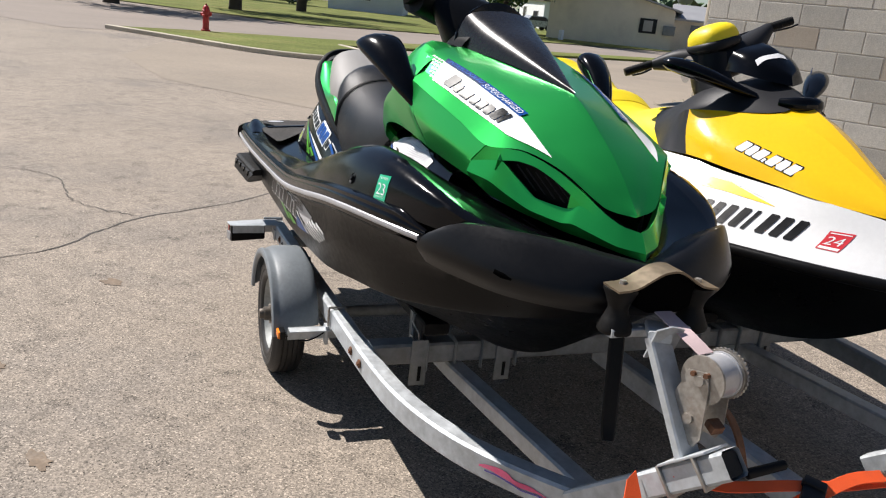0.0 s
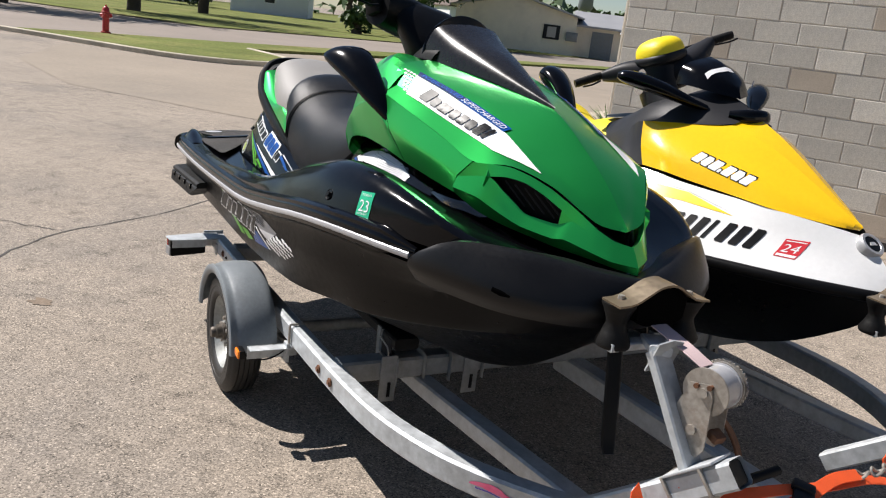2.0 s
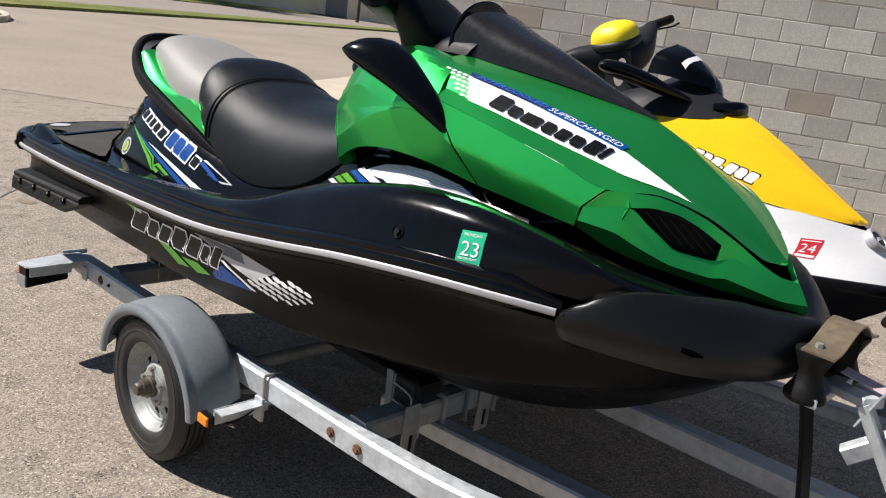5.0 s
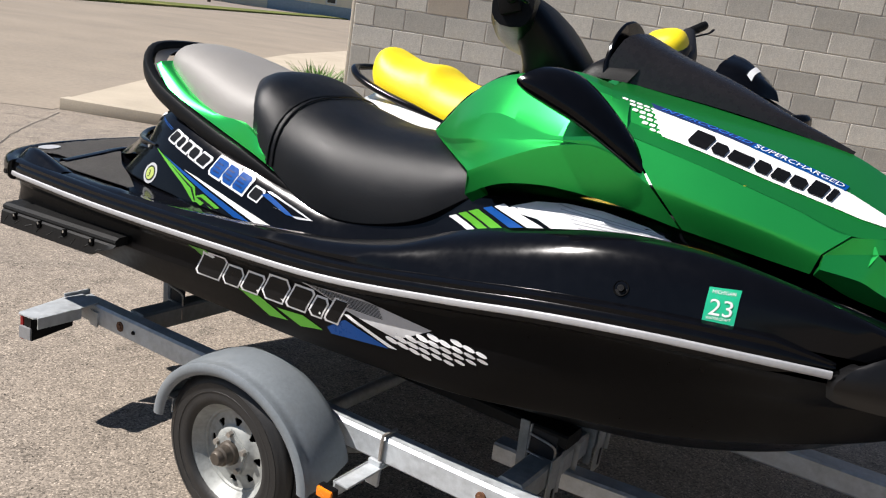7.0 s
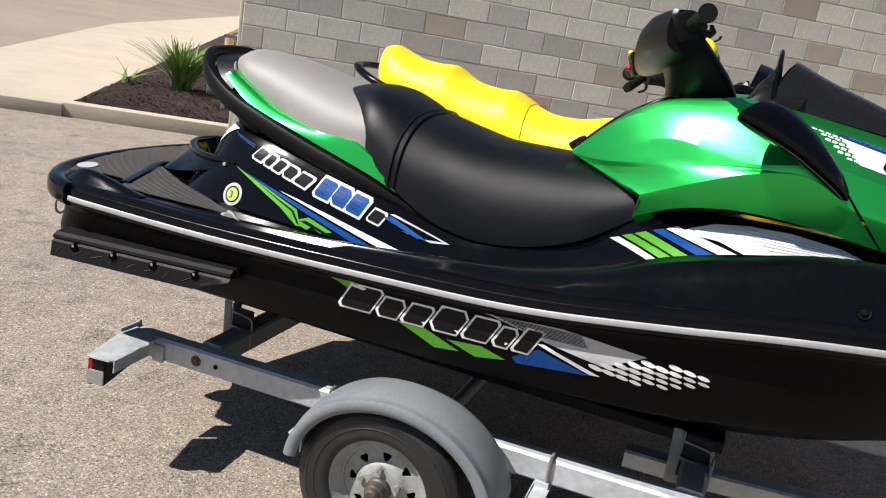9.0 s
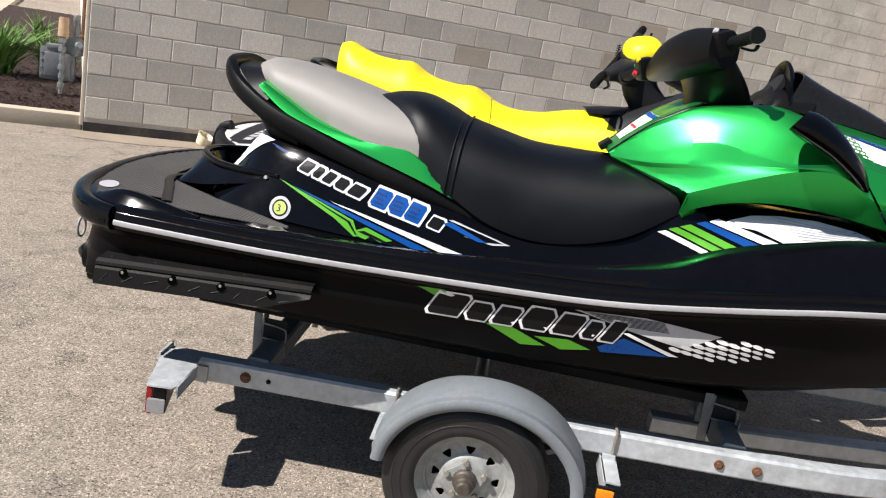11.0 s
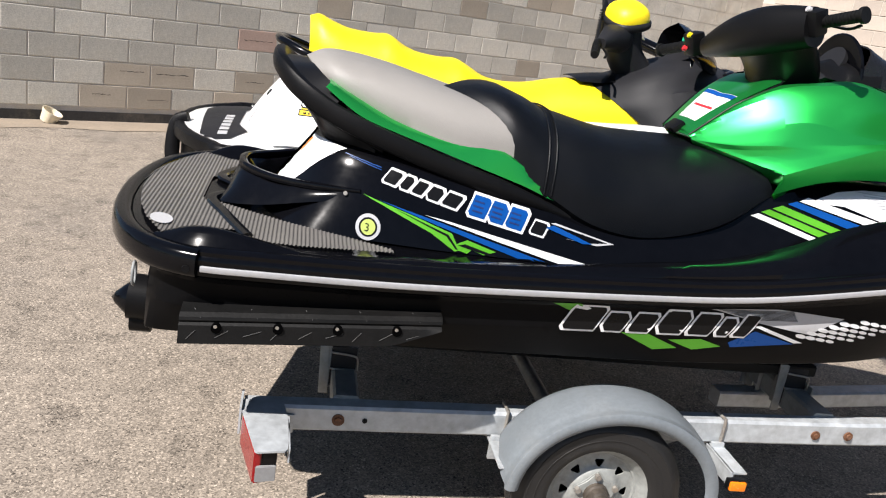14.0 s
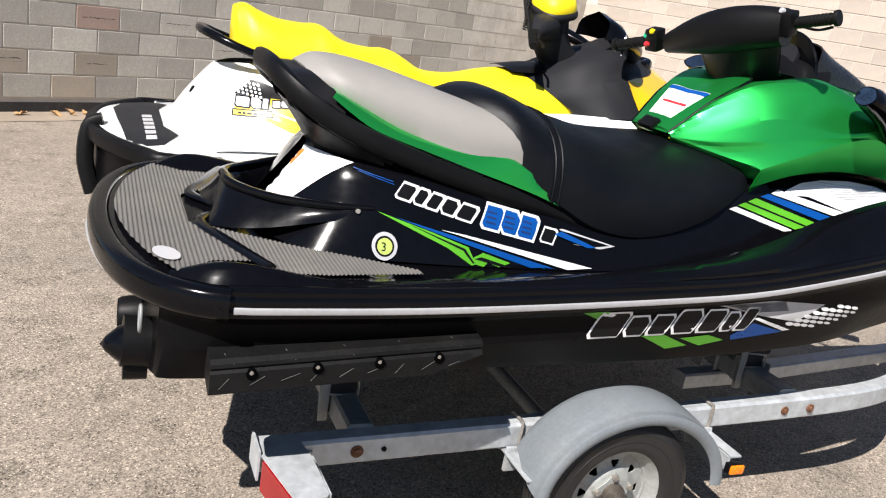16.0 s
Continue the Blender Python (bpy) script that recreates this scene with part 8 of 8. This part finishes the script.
up = thing("utility_pole", (-20.5, 55.5, 0), "weathered wooden utility pole", "utility pole", m=Matrix())
part("pole", rod((-20.5, 55.5, 0), (-20.5, 55.5, 4.6), 0.13, 0.10, 10), BARK, up)
part("pole_sign", box((0.9, 0.05, 0.6), (-19.9, 55.4, 2.6), 0.01), METERGREY, up)
tw = thing("water_tank", (-48, 108, 0), "distant grey water tank on legs above the trees", "water tank", m=Matrix())
part("tank", lathe([(0.0, 7.2), (1.0, 6.9), (1.05, 5.6), (0.8, 5.2), (0.0, 5.1)], 16, m=Matrix.Translation((-48, 108, 0))), METERGREY, tw)
for a in (45, 135, 225, 315):
    part("tank_leg", rod((-48 + 1.0 * math.cos(radians(a)), 108 + 1.0 * math.sin(radians(a)), 0), (-48 + 0.8 * math.cos(radians(a)), 108 + 0.8 * math.sin(radians(a)), 5.7), 0.08), METERGREY, tw)


def tree_thing(x, y, height, crown, seed, clear=2.2, n=2600):
    t = thing("tree", (x, y, 0), "leafy green shade tree on the lawn", "tree", "street trees", Matrix())
    r = random.Random(seed)
    b = sweep([(x, y, 0), (x + 0.1, y, height * 0.25), (x - 0.05, y + 0.1, height * 0.55)], ring(0.32), 12, scale=lambda f: 1.25 - 0.6 * f)
    tips = []
    for i in range(7):
        a = 2 * math.pi * i / 7 + r.uniform(-0.3, 0.3)
        z0 = r.uniform(0.25, 0.5) * height
        d = crown * r.uniform(0.45, 0.8)
        e = (x + d * math.cos(a), y + d * math.sin(a), z0 + height * r.uniform(0.12, 0.35))
        tips.append(e)
        b = sweep([(x, y, z0), (x + 0.5 * (e[0] - x), y + 0.5 * (e[1] - y), z0 + 0.35 * (e[2] - z0)), e], ring(0.12, n=8), 8, bm=b, scale=lambda f: 1.1 - 0.8 * f)
    part("trunk", b, BARK, t)
    cl = [(x + crown * 0.75 * r.uniform(-1, 1) * 0.9, y + crown * 0.75 * r.uniform(-1, 1) * 0.9, clear + (height - clear) * r.uniform(0.15, 0.95), crown * r.uniform(0.28, 0.5)) for _ in range(16)]
    cl += [(e[0], e[1], e[2] + 0.3, crown * 0.4) for e in tips]
    b = bmesh.new()
    for i in range(n):
        cx, cy, cz, cr = r.choice(cl)
        d = Vector((r.gauss(0, 1), r.gauss(0, 1), r.gauss(0, 0.8))).normalized() * cr * r.uniform(0.6, 1.05)
        s = r.uniform(0.13, 0.32)
        q = pose(cx + d.x, cy + d.y, max(clear * 0.7, cz + d.z), r.uniform(-60, 60), r.uniform(-60, 60), r.uniform(0, 360))
        b.faces.new([b.verts.new(q @ Vector(p)) for p in ((-s, 0, 0), (0, -s * 0.55, 0.05), (s, 0, 0), (0, s * 0.55, 0.05))])
    part("crown", b, LEAFMAT, t, "crown of many small leaves", 0)


tree_thing(-52.5, 62.8, 9.5, 3.6, 1, 1.6)
tree_thing(-35.2, 49.7, 10.5, 5.6, 2, 1.4, 5200)
tree_thing(-40, 29, 9.5, 4.6, 13, 2.6)
tree_thing(-47, 40, 9.5, 4.6, 14, 2.6)
tree_thing(-37, 19.5, 9.5, 4.6, 15, 2.8)
tree_thing(-75, 55, 10, 4.5, 3)
tree_thing(-40.5, 56, 9, 4.2, 4, 1.2, 3600)
tree_thing(-95, 56, 11, 5, 5)
tree_thing(-34, 42, 1.4, 1.1, 6, 0.2, 500)
tree_thing(-71, 60, 1.8, 1.5, 7, 0.2, 600)
tree_thing(-63, 64, 1.6, 1.6, 8, 0.2, 600)


def car(x, y, turn, paint, label):
    c = thing("parked_car", (0, 0, 0), label, "car", "parked cars", pose(x, y, 0.05, 0, 0, turn))
    prof = [(-2.2, 0.35), (-2.2, 0.75), (-1.9, 0.9), (-1.3, 1.0), (-0.8, 1.5), (0.9, 1.5), (1.7, 0.95), (2.2, 0.8), (2.2, 0.35)]
    part("body", prism(prof, 1.7, pose(0, 0.85, 0, 90, 0, 0), bevel=0.05), paint, c)
    part("window", prism([(-1.15, 1.02), (-0.75, 1.42), (0.85, 1.42), (1.45, 1.02)], 1.74, pose(0, 0.87, 0, 90, 0, 0)), GLASSD, c, "", 0)
    for sx_ in (-1.35, 1.35):
        for sy_ in (-0.8, 0.8):
            part("wheel", rod((sx_, sy_ - 0.1, 0.32), (sx_, sy_ + 0.1, 0.32), 0.32, 0.32, 18), TYRE, c)


car(-82, 68, 20, mat("dark_car_paint", (0.05, 0.055, 0.06), 0.25, 0.3), "dark parked car on the drive")
car(-56, 78, 60, SIDINGW, "white parked van beside the house")
car(-51, 77, 60, mat("silver_car_paint", (0.35, 0.37, 0.39), 0.3, 0.5), "silver parked car beside the house")
# far woods all round, a low uneven belt
r = random.Random(5)
b = bmesh.new()
for i in range(5200):
    a = r.uniform(0, 2 * math.pi)
    d = r.uniform(150, 190)
    h = (7.5 + 2.5 * noise.noise((math.cos(a) * 9, math.sin(a) * 9, 0.3))) * r.random() ** 0.7
    s = r.uniform(0.9, 2.2)
    q = pose(d * math.cos(a), d * math.sin(a), h, r.uniform(-40, 40), r.uniform(-40, 40), r.uniform(0, 360))
    b.faces.new([b.verts.new(q @ Vector(p)) for p in ((-s, -s * 0.6, -s * 0.4), (s * 0.3, -s * 0.5, s * 0.7), (s, s * 0.4, -0.1), (-s * 0.2, s * 0.6, s * 0.5))])
solo("far_woods", b, LEAFMAT, "distant belt of dark green woods", "woods", kind="stuff", smooth=0)

# ---- the block wall, laid course by course ----
wall = solo("wall_block", box((WALL_X1 - WALL_X0, 0.18, 0.12 + ROWS_UP * COURSE), ((WALL_X0 + WALL_X1) / 2, WALL_Y + 0.0885, (0.12 + ROWS_UP * COURSE) / 2)),
            MORTAR, "grey concrete block wall with pale mortar joints", "wall", kind="structure", smooth=0)
BRICKS = {}


def block_mesh(L, material, name="block"):
    key = (round(L, 3), material.name)
    if key not in BRICKS:
        b = box((L - 0.011, 0.04, COURSE - 0.011), bevel=0.003, seg=1)
        BRICKS[key] = finish(b, name, material, 0)
    return BRICKS[key]


BROWN = {(3, 2.2)}
TAN = {(9, 1.8), (7, 0.2), (1, 1.0), (1, 1.4), (1, 2.2), (0, 0.8), (0, 1.2), (3, 3.1), (5, -0.1), (0, 2.0), (5, 3.0), (2, 3.6), (6, 1.2)}
rng = random.Random(7)
made = 0
grey_far = bmesh.new()


def far_block(bm, a, b, z):
    x0, x1, y0, z0, z1 = a + 0.0055, b - 0.0055, WALL_Y - 0.008, z - COURSE / 2 + 0.0055, z + COURSE / 2 - 0.0055
    q = [bm.verts.new(p) for p in ((x0, y0, z0), (x1, y0, z0), (x1, y0, z1), (x0, y0, z1), (x0, y0 + 0.025, z0), (x1, y0 + 0.025, z0), (x1, y0 + 0.025, z1), (x0, y0 + 0.025, z1))]
    for f in ((0, 1, 2, 3), (1, 5, 6, 2), (4, 0, 3, 7), (3, 2, 6, 7), (0, 4, 5, 1)):
        bm.faces.new([q[i] for i in f])


for row in range(ROWS_UP):
    z = 0.12 + (row + 0.5) * COURSE
    odd = row % 2 == 0
    edges = [WALL_X0, -0.508 if odd else -0.305, -0.203 if odd else 0.0]
    while edges[-1] < WALL_X1 - 0.5:
        edges.append(edges[-1] + BLOCKLEN)
    for a, b in zip(edges, edges[1:]):
        mid = (a + b) / 2
        k = rng.random()
        mt = BLOCK_BROWN if (row, round(mid, 1)) in BROWN else BLOCK_TAN if (row, round(mid, 1)) in TAN or (mid > 4 and k < 0.03) else BLOCK
        if mid < 7.6 and row < 14 and made < 300:
            ob = new("block", block_mesh(b - a, mt))
            ob.parent = wall
            ob.location = (mid, WALL_Y + 0.012 + rng.uniform(-0.0012, 0.0012), z)
            made += 1
        else:
            far_block(grey_far, a, b, z)
rest = solo("block_stuff", grey_far, BLOCK, "grey concrete blocks", "", kind="stuff", smooth=0)
rest.parent = wall
# the wing of the building, at right angles, in full sun
wing = solo("wall_wing", box((0.18, 9.4, 0.18 + ROWS_UP * COURSE), (WALL_X1 + 0.0905, WALL_Y - 4.7, (0.18 + ROWS_UP * COURSE) / 2)),
            MORTAR, "sunlit beige concrete block wall of the building's wing", "wall", kind="structure", smooth=0)
for row in range(ROWS_UP):
    s = 0.2032 if row % 2 == 0 else 0.0
    while s < 6.6:
        ob = new("block", block_mesh(BLOCKLEN, BLOCK_BEIGE))
        ob.parent = wing
        ob.location = (WALL_X1 + 0.012 + rng.uniform(-0.0012, 0.0012), WALL_Y - s - BLOCKLEN / 2, 0.18 + (row + 0.5) * COURSE)
        ob.rotation_euler = (0, 0, radians(90))
        s += BLOCKLEN
solo("wing_footing", box((0.16, 9.4, 0.18), (WALL_X1 + 0.078, WALL_Y - 4.7, 0.088)), FOOTING, "dark footing of the wing wall", "footing", kind="structure", smooth=0)
# scored marks along some of the blocks
rng = random.Random(31)
for x, z, L in ((1.05, 0.455, 0.22), (1.42, 0.447, 0.30), (2.24, 0.83, 0.30), (2.24, 0.43, 0.20), (1.30, 0.21, 0.20), (3.05, 0.84, 0.26), (3.6, 0.62, 0.22), (0.80, 0.24, 0.16)):
    b, G = bmesh.new(), []
    for i in range(14):
        xx = x - L / 2 + L * i / 13
        w = 0.004 * rng.uniform(0.25, 1.0)
        zz = z + rng.uniform(-0.004, 0.004)
        G.append([(xx, WALL_Y - 0.0105, zz - w), (xx, WALL_Y - 0.0105, zz + w)])
    grid(b, G)
    sc = solo("scored_mark", b, FOOTING, "", "", smooth=0)
    sc.parent = wall
